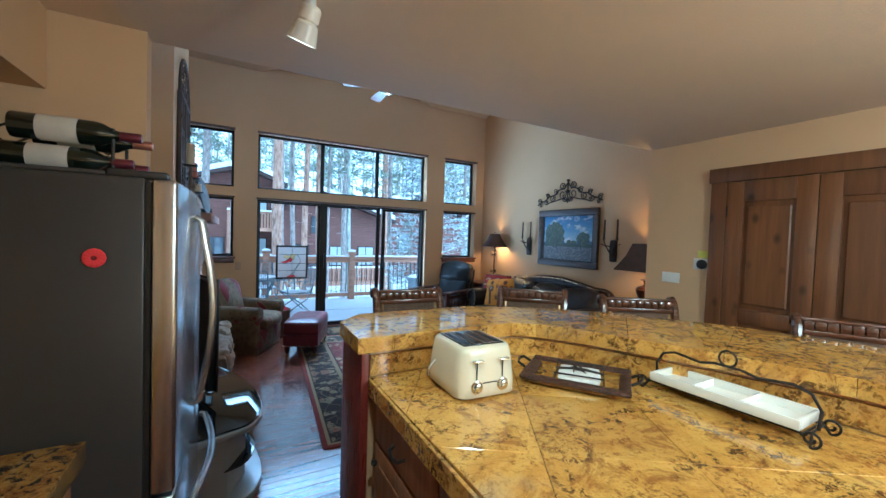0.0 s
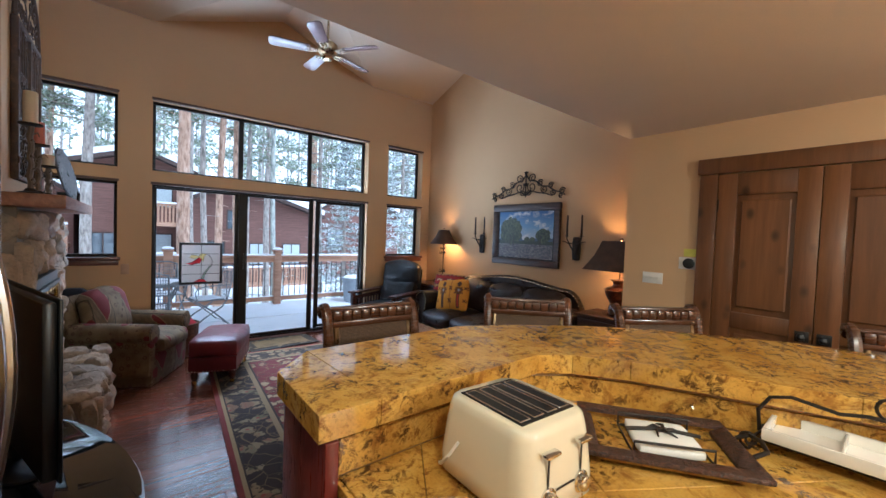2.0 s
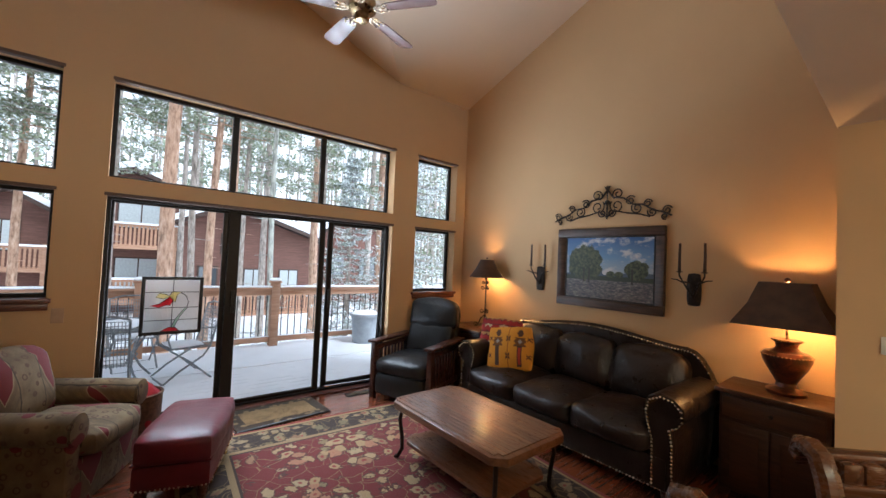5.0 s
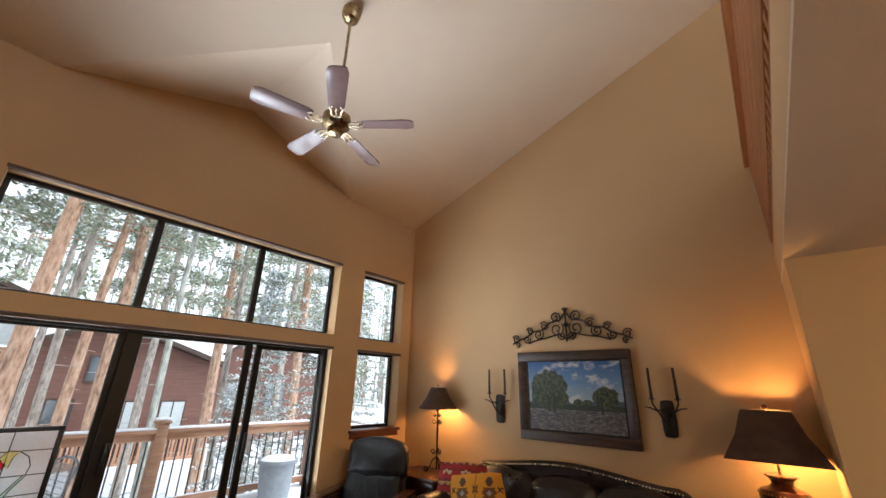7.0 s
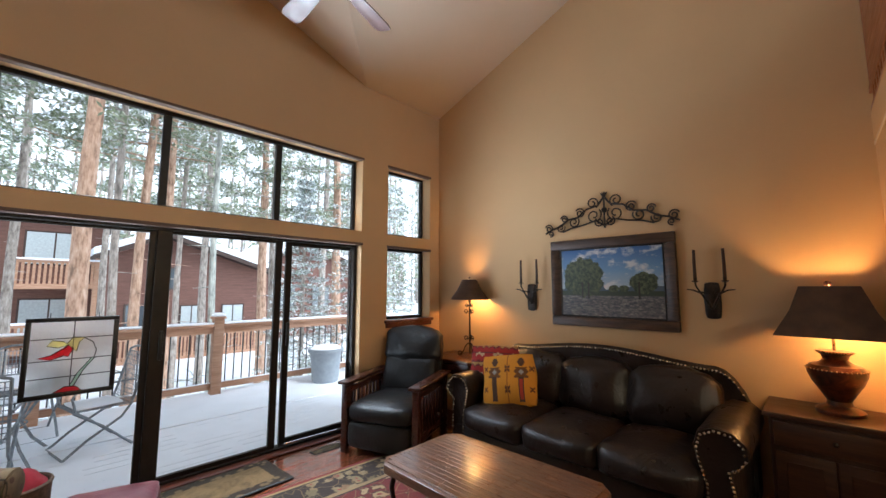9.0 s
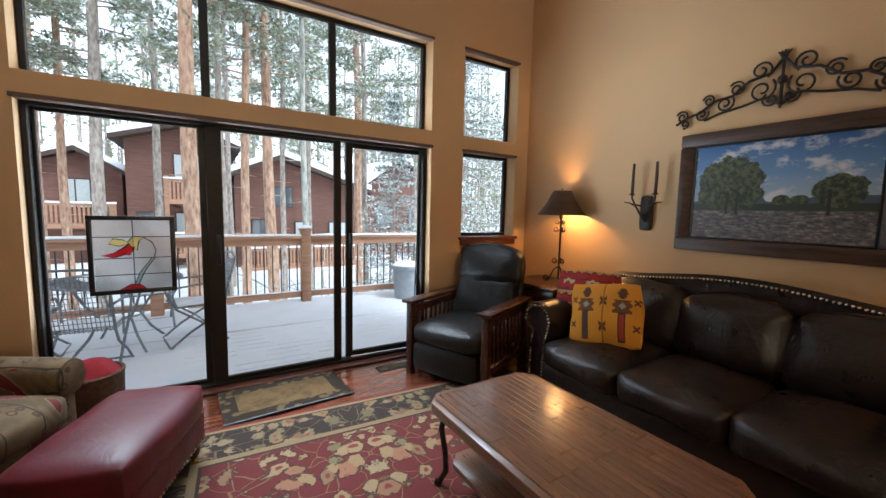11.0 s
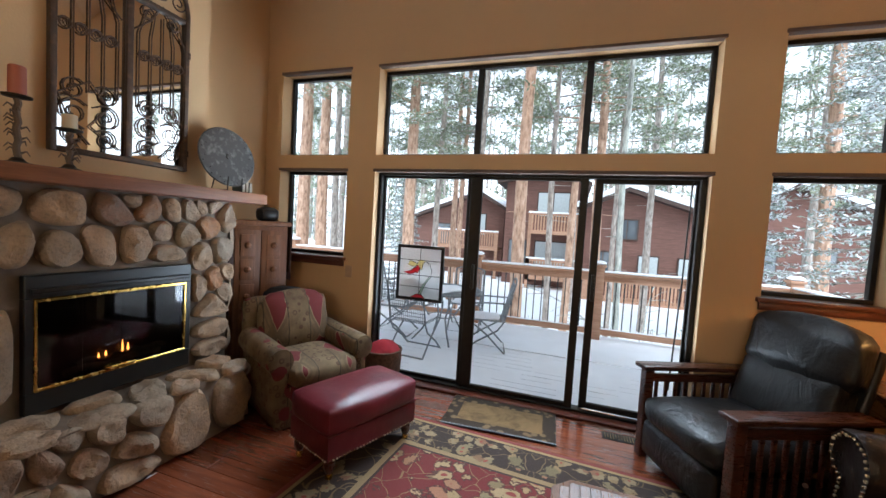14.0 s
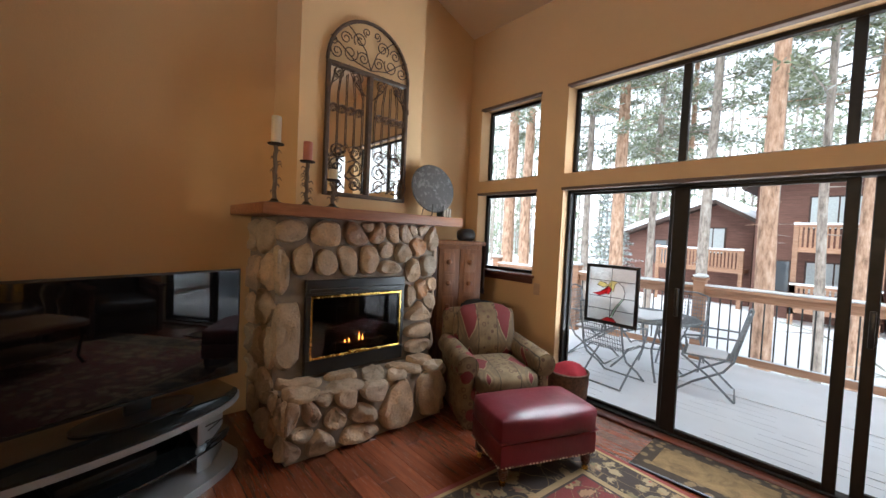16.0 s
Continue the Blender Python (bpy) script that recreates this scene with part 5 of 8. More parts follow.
# carved pine cabinet between fireplace and window
cab = thing("carved_cabinet", pose(-0.80, 5.866, 0, 0, 0, -28), "narrow carved pine cabinet with two panelled doors", "cabinet")
part("body", box(-0.19, 0.17, -0.24, 0.24, 0.0, 1.40, 0.004), PINE, cab)
part("cornice", box(-0.2, 0.20, -0.27, 0.27, 1.4005, 1.445, 0.012), PINE, cab)
for s in (-1, 1):
    y0, y1 = (-0.215, -0.004) if s < 0 else (0.004, 0.215)
    d = part("door", box(0.171, 0.185, y0, y1, 0.08, 1.36, 0.003), PINE, cab)
    for z0, z1 in ((0.12, 0.36), (0.41, 0.62), (0.66, 0.88), (0.92, 1.10), (1.13, 1.32)):
        part("carved_panel", box(0.1851, 0.193, y0 + 0.045, y1 - 0.045, z0, z1, 0.006), PINE, d)
        part("rosette", ball(0.193, (y0 + y1) / 2, (z0 + z1) / 2, 0.03, flat=1.0), PINE, d)
spk = thing("radio", pose(-0.72, 5.93, 1.4455, 0, 0, -20), "small black rounded radio on the cabinet", "radio")
part("case", cushion(-0.05, 0.05, -0.09, 0.09, 0.0, 0.12, 0.01, 0.03, cuts=4, lumps=0), BLACK, spk)
part("grille", box(0.051, 0.056, -0.07, 0.07, 0.02, 0.10, 0.002), IRON, spk)
tool = thing("hanging_runner", pose(-0.60, 5.40, 0.9), "dark tasselled cloth hanging beside the stones", "cloth")
part("cloth", box(-0.006, 0.006, -0.05, 0.05, 0.0, 0.54, 0.004), plain("dark_weave", (0.04, 0.02, 0.015), 0.9), tool)

scarf = thing("hanging_scarf", pose(-0.80, 5.866, 0, 0, 0, -28) @ pose(0.08, 0.282, 0.96), "dark tasselled scarf hanging down the cabinet's side", "cloth")
WEAVE = plain("dark_scarf_weave", (0.045, 0.022, 0.018), 0.95, var=0.3, scale=30, bump=0.5)
cloth = box(-0.075, 0.075, -0.007, 0.007, 0.0, 0.482, 0.003)
bmesh.ops.subdivide_edges(cloth, edges=cloth.edges, cuts=4, use_grid_fill=True)
for v in cloth.verts:
    v.co.y += 0.006 * math.sin(v.co.x * 70) * (1 - v.co.z / 0.6)
part("cloth", cloth, WEAVE, scarf)
for k in range(7):
    x = -0.069 + k * 0.023
    part("tassel", tube([(x, 0, 0.002), (x + 0.002, 0.002, -0.03), (x, 0, -0.065)], 0.004, 6, taper=0.006), WEAVE, scarf)

# television on a curved glass stand
tv = thing("television", pose(-0.348, 3.212, 0.452, 0, 0, 19), "large black flat screen television on the stand", "television")
SCREEN = Mat("tv_screen", (0.006, 0.006, 0.007), 0.03, IOR=1.62).m
part("back_shell", box(-0.055, -0.012, -0.53, 0.53, 0.09, 0.755, 0.012), BLACK, tv)
part("bezel", box(-0.012, 0.0, -0.543, 0.543, 0.078, 0.765, 0.005), BLACK, tv)
part("screen", box(0.0002, 0.002, -0.53, 0.53, 0.095, 0.752), SCREEN, tv, "dark glossy screen")
part("neck", box(-0.05, -0.015, -0.06, 0.06, 0.012, 0.09, 0.006), BLACK, tv)
part("foot", slab([(0.13 * math.cos(a) - 0.03, 0.28 * math.sin(a)) for a in [2 * math.pi * k / 28 for k in range(28)]], 0.0, 0.012, 0.003), BLACK, tv)
part("badge", box(0.0021, 0.003, 0.49, 0.52, 0.084, 0.088), CHROME, tv)
stand = thing("tv_stand", pose(-0.45, 2.98, 0.0, 0, 0, 19), "curved silver and black glass television stand", "tv stand")
SILVER = plain("silver_lacquer", (0.42, 0.43, 0.44), 0.3, 0.5, var=0.04)
BGLASS = Mat("black_glass", (0.01, 0.012, 0.013), 0.04, Coat_Weight=0.6).m
bow = lambda s, x0: [(x0, -0.72 * s)] + [(0.16 * s + 0.29 * s * math.cos(math.pi * (k / 20 - 0.5)) ** 0.9, 0.72 * s * math.sin(math.pi * (k / 20 - 0.5))) for k in range(1, 20)] + [(x0, 0.72 * s)]
part("top_glass", slab(bow(0.985, -0.10), 0.437, 0.45, 0.003), BGLASS, stand, "black glass top")
part("top_rim", slab(bow(1.0, -0.105), 0.405, 0.4365, 0.006), SILVER, stand)
part("shelf", slab(bow(0.93, -0.10), 0.20, 0.212, 0.003), BGLASS, stand, "glass shelf")
part("base", slab(bow(1.0, -0.105), 0.0, 0.05, 0.01), SILVER, stand)
part("back_panel", box(-0.09, -0.075, -0.6, 0.6, 0.05, 0.404), BLACK, stand)
for s in (-1, 1):
    part("side_panel", slab([(-0.07, s * 0.52), (0.29, s * 0.42), (0.28, s * 0.50), (0.13, s * 0.66), (-0.07, s * 0.70)][:: int(s)], 0.0505, 0.4045, 0.01), SILVER, stand)
    for z in (0.33, 0.24):
        part("wire_pull", tube([(0.32, s * 0.45, z), (0.26, s * 0.58, z - 0.02), (0.31, s * 0.47, z - 0.035)], 0.004, 6), IRON, stand)
dvd = thing("media_player", pose(-0.36, 3.05, 0.2125, 0, 0, 19), "flat black media player on the stand's shelf", "media player")
part("case", box(-0.14, 0.14, -0.20, 0.20, 0.0, 0.055, 0.004), BLACK, dvd)
part("front_strip", box(0.1405, 0.143, -0.15, 0.15, 0.02, 0.036), IRON, dvd)


# ---- living room ----
def rug_mat(name, hx, hy):
    """A bordered rug: red field with gold leaves, dark border with cream flowers."""
    m = Mat(name, (0.3, 0.1, 0.08), 0.95)
    sep = m.n.new("ShaderNodeSeparateXYZ")
    m.l.new(m.co, sep.inputs[0])
    ax, ay = m.math("ABSOLUTE", sep.outputs[0]), m.math("ABSOLUTE", sep.outputs[1])
    d = m.math("MINIMUM", m.math("SUBTRACT", hx, ax), m.math("SUBTRACT", hy, ay))
    comb = m.n.new("ShaderNodeCombineXYZ")
    m.l.new(ax, comb.inputs[0])
    m.l.new(ay, comb.inputs[1])
    vec = comb.outputs[0]
    wn_ = m.node("ShaderNodeTexNoise", Scale=4.0, Detail=2.0)
    m.l.new(vec, wn_.inputs["Vector"])
    warp = m.n.new("ShaderNodeVectorMath")
    warp.operation = "MULTIPLY_ADD"
    m.l.new(wn_.outputs["Color"], warp.inputs[0])
    warp.inputs[1].default_value = (0.16, 0.16, 0)
    m.l.new(vec, warp.inputs[2])
    wv = warp.outputs[0]
    leaf = m.voronoi(9.0, vec=wv)
    petals = m.noise(38, 2, 0.5, wv)
    leafm = m.math("MULTIPLY", m.steps(m.math("ADD", leaf, m.math("MULTIPLY", petals, 0.55)), 0.70, 0.75, 1, 0), 1.0)
    vine = m.voronoi(7.0, "DISTANCE_TO_EDGE", wv)
    vinem = m.steps(vine, 0.008, 0.018, 1, 0)
    heart = m.steps(leaf, 0.13, 0.18, 1, 0)
    outline = m.steps(m.math("ABSOLUTE", m.math("SUBTRACT", m.math("ADD", leaf, m.math("MULTIPLY", petals, 0.55)), 0.73)), 0.03, 0.06, 1, 0)
    tint = m.voronoi(9.0, vec=wv, out="Color")
    bw = m.n.new("ShaderNodeRGBToBW")
    m.l.new(tint, bw.inputs[0])
    leafcol = m.ramp(bw.outputs[0], (0.3, (0.30, 0.205, 0.095)), (0.5, (0.36, 0.27, 0.15)), (0.65, (0.17, 0.14, 0.065)), (0.8, (0.30, 0.14, 0.075)))
    field = m.mix(vinem, (0.125, 0.010, 0.011), (0.20, 0.13, 0.055))
    field = m.mix(leafm, field, leafcol)
    field = m.mix(heart, field, (0.20, 0.03, 0.025))
    field = m.mix(m.math("MULTIPLY", outline, 0.85), field, (0.04, 0.012, 0.010))
    fl = m.voronoi(9.5, vec=wv)
    pet = m.noise(40, 2, 0.5, wv)
    flm = m.steps(m.math("ADD", fl, m.math("MULTIPLY", pet, 0.6)), 0.71, 0.77, 1, 0)
    bord = m.mix(m.steps(m.voronoi(8.0, "DISTANCE_TO_EDGE", wv), 0.010, 0.025, 1, 0), (0.024, 0.014, 0.011), (0.15, 0.10, 0.045))
    bord = m.mix(m.math("MULTIPLY", flm, 0.78), bord, leafcol)
    bord = m.mix(m.steps(fl, 0.11, 0.15, 1, 0), bord, (0.26, 0.05, 0.035))
    bord = m.mix(m.math("MULTIPLY", m.steps(m.math("ABSOLUTE", m.math("SUBTRACT", m.math("ADD", fl, m.math("MULTIPLY", pet, 0.6)), 0.75)), 0.02, 0.05, 1, 0), 0.7), bord, (0.02, 0.012, 0.01))
    inb = m.math("LESS_THAN", d, 0.36)
    col = m.mix(inb, field, bord)
    for lo, hi, c in ((0.335, 0.375, (0.26, 0.18, 0.085)), (0.375, 0.392, (0.035, 0.02, 0.015)), (0.0, 0.035, (0.20, 0.03, 0.025)), (0.035, 0.06, (0.34, 0.24, 0.11)), (0.06, 0.07, (0.03, 0.02, 0.015))):
        band = m.math("MULTIPLY", m.math("GREATER_THAN", d, lo), m.math("LESS_THAN", d, hi))
        col = m.mix(band, col, c)
    fuzz = m.noise(240, 3, 0.7)
    col = m.mix(m.steps(fuzz, 0.3, 0.7, 0.0, 0.35), col, (0.05, 0.03, 0.02))
    m.color(col)
    return m.bump(fuzz, 0.5, 0.004).m


rug = thing("area_rug", pose(1.782, 4.19, 0.0, 0, 0, -3.7), "red oriental rug with dark floral border", "rug")
b = box(-1.22, 1.22, -1.525, 1.525, 0.0005, 0.011, 0.004, 2)
part("rug_surface", b, rug_mat("oriental_rug", 1.22, 1.525), rug)
mat_m = Mat("door_mat_fabric", (0.2, 0.14, 0.07), 0.95)
sp = mat_m.n.new("ShaderNodeSeparateXYZ")
mat_m.l.new(mat_m.co, sp.inputs[0])
dd = mat_m.math("MINIMUM", mat_m.math("SUBTRACT", 0.425, mat_m.math("ABSOLUTE", sp.outputs[0])), mat_m.math("SUBTRACT", 0.255, mat_m.math("ABSOLUTE", sp.outputs[1])))
inner = mat_m.ramp(mat_m.noise(9, 5, 0.6, distortion=1.0), (0.35, (0.15, 0.095, 0.038)), (0.6, (0.27, 0.17, 0.07)), (0.75, (0.20, 0.10, 0.045)))
border = mat_m.mix(mat_m.steps(mat_m.voronoi(13), 0.28, 0.4, 1, 0), (0.04, 0.026, 0.015), (0.20, 0.135, 0.065))
mc = mat_m.mix(mat_m.math("LESS_THAN", dd, 0.10), inner, border)
mat_m.color(mat_m.mix(mat_m.steps(mat_m.noise(180, 3), 0.3, 0.7, 0, 0.35), mc, (0.03, 0.02, 0.015)))
mat_m.bump(mat_m.noise(200, 3), 0.5, 0.004)
dm = thing("door_mat", pose(1.555, 6.045, 0.0005, 0, 0, 3), "brown patterned mat at the patio door", "door mat")
b = box(-0.425, 0.425, -0.255, 0.255, 0.0, 0.012, 0.004, 2)
part("woven_mat", b, mat_m.m, dm)
part("binding", tube([(-0.424, -0.254, 0.008), (0.0, -0.258, 0.014), (0.424, -0.254, 0.008)], 0.009, 8), BLACK, dm)
reg = thing("floor_register", pose(2.46, 6.13, 0.0005), "dark slotted metal floor register in the planks", "floor vent")
part("frame", box(-0.15, 0.15, -0.055, 0.055, 0.0, 0.004, 0.002), BRONZE, reg)
for k in range(14):
    part("slat", box(-0.13 + k * 0.019, -0.124 + k * 0.019, -0.04, 0.04, 0.0041, 0.0075, 0.001), ANTIQUE, reg)


def nails(points, bm, r=0.0085):
    for p, n in points:
        bmesh.ops.create_icosphere(bm, subdivisions=1, radius=r, matrix=Matrix.Translation(p))


# sofa: local x along its length, y from front (-) to back (+)
def sofa(m):
    s = thing("leather_sofa", m, "dark brown leather sofa with rolled arms and nailhead trim", "sofa")
    L = 1.10
    part("base", cushion(-L + 0.10, L - 0.10, -0.46, 0.40, 0.08, 0.30, 0.01, 0.025, lumps=0.004), SOFA, s)
    for k in range(3):
        x0 = -0.87 + k * 0.58
        part("seat_cushion", cushion(x0 + 0.003, x0 + 0.577, -0.52, 0.16, 0.285, 0.475, 0.045, 0.06, lumps=0.016, seed=k * 3.1, cuts=10), SOFA, s)
        part("back_cushion", cushion(x0 + 0.006, x0 + 0.574, -0.12, 0.12, 0.0, 0.425, 0.05, 0.07, m=pose(0, 0.21, 0.44, -12, 0, 0), lumps=0.024, seed=k * 5.7 + 1, cuts=10), SOFA, s)
    # camel back with a rolled rim
    hump = lambda x: 0.925 + 0.072 * math.cos(min(1, abs(x) / 0.8) * math.pi / 2) ** 1.5 - 0.27 * max(0, (abs(x) - 0.84) / 0.22) ** 2.2
    b = bmesh.new()
    N = 40
    rows = []
    for k in range(N + 1):
        x = -1.06 + 2.12 * k / N
        h = hump(x)
        ring = []
        for y, z in ((0.20, 0.10), (0.29, 0.55), (0.33, h - 0.07), (0.325, h - 0.02), (0.36, h + 0.005), (0.41, h - 0.01), (0.44, h - 0.06), (0.44, 0.10)):
            ring.append(b.verts.new((x, y, z)))
        rows.append(ring)
    for a, c in zip(rows, rows[1:]):
        for j in range(8):
            b.faces.new((a[j], c[j], c[(j + 1) % 8], a[(j + 1) % 8]))
    b.faces.new(rows[0])
    b.faces.new(rows[-1][::-1])
    part("back", b, SOFA, s, "serpentine leather back", smooth=50)
    b = bmesh.new()
    nails([((-1.03 + 2.06 * k / 84, 0.322, hump(-1.03 + 2.06 * k / 84) - 0.022), 0) for k in range(85)], b)
    tagged(part("back_nailheads", b, NAIL, s, "row of pewter nailheads"), kind="stuff")
    for sx in (-1, 1):
        # rolled arm: a scroll swept from front to back
        prof = [(-0.055, 0.09), (-0.06, 0.40), (-0.085, 0.50), (-0.095, 0.57), (-0.075, 0.635), (-0.02, 0.665), (0.045, 0.655), (0.09, 0.61), (0.095, 0.55), (0.065, 0.505), (0.03, 0.48), (0.045, 0.40), (0.05, 0.09)]
        prof = [(u * 1.38, v if v < 0.2 else 0.35 + (v - 0.35) * 1.19) for u, v in prof]
        b = bmesh.new()
        rows = []
        cx = sx * (L - 0.125)
        for y, sc in ((-0.445, 0.93), (-0.455, 0.97), (-0.44, 1.0), (-0.2, 1.0), (0.1, 1.0), (0.38, 0.98)):
            rows.append([b.verts.new((cx + sx * px * sc, y, pz if pz < 0.2 else 0.35 + (pz - 0.35) * (sc * 0.5 + 0.5))) for px, pz in prof])
        n = len(prof)
        for a, c in zip(rows, rows[1:]):
            for j in range(n):
                b.faces.new((a[j], a[(j + 1) % n], c[(j + 1) % n], c[j]))
        b.faces.new(rows[0])
        b.faces.new(rows[-1][::-1])
        arm = part("arm", b, SOFA, s, "rolled leather arm", smooth=60)
        b = bmesh.new()
        pts = []
        for j in range(n):
            a, c = prof[j], prof[(j + 1) % n]
            d = math.hypot(c[0] - a[0], c[1] - a[1])
            for q in range(max(1, int(d / 0.024))):
                t = q / max(1, int(d / 0.024))
                u, v = a[0] + (c[0] - a[0]) * t, a[1] + (c[1] - a[1]) * t
                if v > 0.1:
                    pts.append(((cx + sx * u * 0.86, -0.455, 0.35 + (v - 0.35) * 0.94 if v > 0.35 else v), 0))
        nails(pts, b)
        tagged(part("arm_nailheads", b, NAIL, arm, "pewter nailheads"), kind="stuff")
    b = bmesh.new()
    nails([((-L + 0.12 + 0.024 * k, -0.468, 0.10), 0) for k in range(82)], b, 0.008)
    tagged(part("base_nailheads", b, NAIL, s), kind="stuff")
    for x in (-0.98, 0.98):
        for y in (-0.38, 0.36):
            part("foot", lathe([(0.025, 0.0), (0.04, 0.03), (0.035, 0.09)], 14, m=Matrix.Translation((x, y, 0))), DARKWOOD, s)
    return s


SOFA_M = pose(3.63, 4.155, 0.0, 0, 0, -90)
sofa(SOFA_M)


def kilim(name, ground, figures, scale):
    """Woven wool with stepped diamonds: zigzag bands and blocks in four wools."""
    m = Mat(name, ground, 0.95)
    sep = m.n.new("ShaderNodeSeparateXYZ")
    m.l.new(m.co, sep.inputs[0])
    q = lambda s: m.math("DIVIDE", m.math("FLOOR", m.math("MULTIPLY", s, 90.0)), 90.0)
    u, v = q(sep.outputs[0]), q(sep.outputs[1])
    tri = lambda s, p: m.math("PINGPONG", s, p)
    wave = m.math("ADD", m.math("ADD", v, 5.0), m.math("MULTIPLY", tri(m.math("ADD", u, 5.0), scale * 0.35), 0.7))
    dia = tri(wave, scale)
    col = m.mix(m.math("LESS_THAN", dia, scale * 0.30), ground, figures[1])
    col = m.mix(m.math("LESS_THAN", dia, scale * 0.16), col, figures[0])
    flat = tri(m.math("ADD", v, 5.0), scale * 0.5)
    col = m.mix(m.math("LESS_THAN", flat, scale * 0.06), col, figures[3])
    col = m.mix(m.math("MULTIPLY", m.math("GREATER_THAN", dia, scale * 0.86), m.math("LESS_THAN", tri(m.math("ADD", u, 5.0), scale), scale * 0.5)), col, figures[2])
    fz = m.noise(160, 3, 0.7)
    m.color(m.mix(m.steps(fz, 0.3, 0.75, 0, 0.3), col, tuple(c * 0.4 for c in ground)))
    return m.bump(fz, 0.5, 0.004).m


def pillow(m, mat, name, label):
    p = thing(name, m, label, "pillow", "pillows on the sofa")
    part("cover", cushion(-0.235, 0.235, -0.22, 0.22, -0.03, 0.03, 0.07, 0.028, lumps=0.022, seed=m.translation.y * 3, cuts=11, side=-0.5), mat, p)
    return p


def figure_weave(name):
    """Ochre wool with two rows of stepped figures in brown, red and cream."""
    m = Mat(name, (0.6, 0.27, 0.02), 0.95)
    sep = m.n.new("ShaderNodeSeparateXYZ")
    m.l.new(m.co, sep.inputs[0])
    q = lambda s: m.math("DIVIDE", m.math("FLOOR", m.math("MULTIPLY", s, 110.0)), 110.0)
    u, v = q(sep.outputs[0]), q(sep.outputs[1])
    du = m.math("ABSOLUTE", m.math("SUBTRACT", m.math("ABSOLUTE", u), 0.118))
    av = lambda c: m.math("ABSOLUTE", m.math("SUBTRACT", v, c))
    both = lambda a, b_: m.math("MULTIPLY", a, b_)
    col = (0.62, 0.27, 0.018)
    step = m.math("ADD", du, m.math("MULTIPLY", m.math("PINGPONG", m.math("ADD", v, 5.0), 0.022), 0.9))
    col = m.mix(both(m.math("LESS_THAN", step, 0.062), m.math("LESS_THAN", av(0.05), 0.05)), col, (0.13, 0.055, 0.02))
    col = m.mix(both(m.math("LESS_THAN", du, 0.022), m.math("LESS_THAN", av(-0.085), 0.10)), col, (0.045, 0.03, 0.03))
    right = m.math("GREATER_THAN", u, 0.0)
    col = m.mix(both(right, both(m.math("LESS_THAN", du, 0.013), m.math("LESS_THAN", av(-0.085), 0.085))), col, (0.36, 0.03, 0.025))
    col = m.mix(both(m.math("LESS_THAN", m.math("ADD", du, m.math("MULTIPLY", av(0.14), 0.6)), 0.034), m.math("LESS_THAN", av(0.14), 0.036)), col, (0.06, 0.035, 0.028))
    col = m.mix(m.math("LESS_THAN", m.math("ADD", du, av(0.055)), 0.024), col, (0.30, 0.32, 0.32))
    side = m.math("MINIMUM", m.math("ABSOLUTE", u), m.math("ABSOLUTE", m.math("SUBTRACT", m.math("ABSOLUTE", u), 0.205)))
    arrow = m.math("ABSOLUTE", m.math("SUBTRACT", m.math("PINGPONG", m.math("ADD", v, 5.02), 0.085), m.math("MULTIPLY", side, 1.0)))
    col = m.mix(both(m.math("LESS_THAN", side, 0.02), m.math("LESS_THAN", arrow, 0.011)), col, (0.09, 0.035, 0.02))
    col = m.mix(m.math("LESS_THAN", side, 0.003), col, (0.26, 0.10, 0.015))
    fz = m.noise(160, 3, 0.7)
    m.color(m.mix(m.steps(fz, 0.3, 0.75, 0, 0.3), col, (0.25, 0.10, 0.01)))
    return m.bump(fz, 0.5, 0.004).m


YEL = figure_weave("ochre_figured_weave")
REDK = kilim("red_kilim", (0.30, 0.022, 0.020), ((0.42, 0.26, 0.09), (0.10, 0.015, 0.02), (0.48, 0.38, 0.22), (0.13, 0.03, 0.03)), 0.09)
pillow(pose(3.56, 5.0, 0.735) @ pose(0, 0, 0, 74, 0, -66), REDK, "throw_pillow", "red woven kilim pillow leaning on the sofa arm")
pillow(pose(3.43, 4.74, 0.69) @ pose(0, 0, 0, 70, -6, -70), YEL, "throw_pillow", "ochre woven pillow with geometric figures")


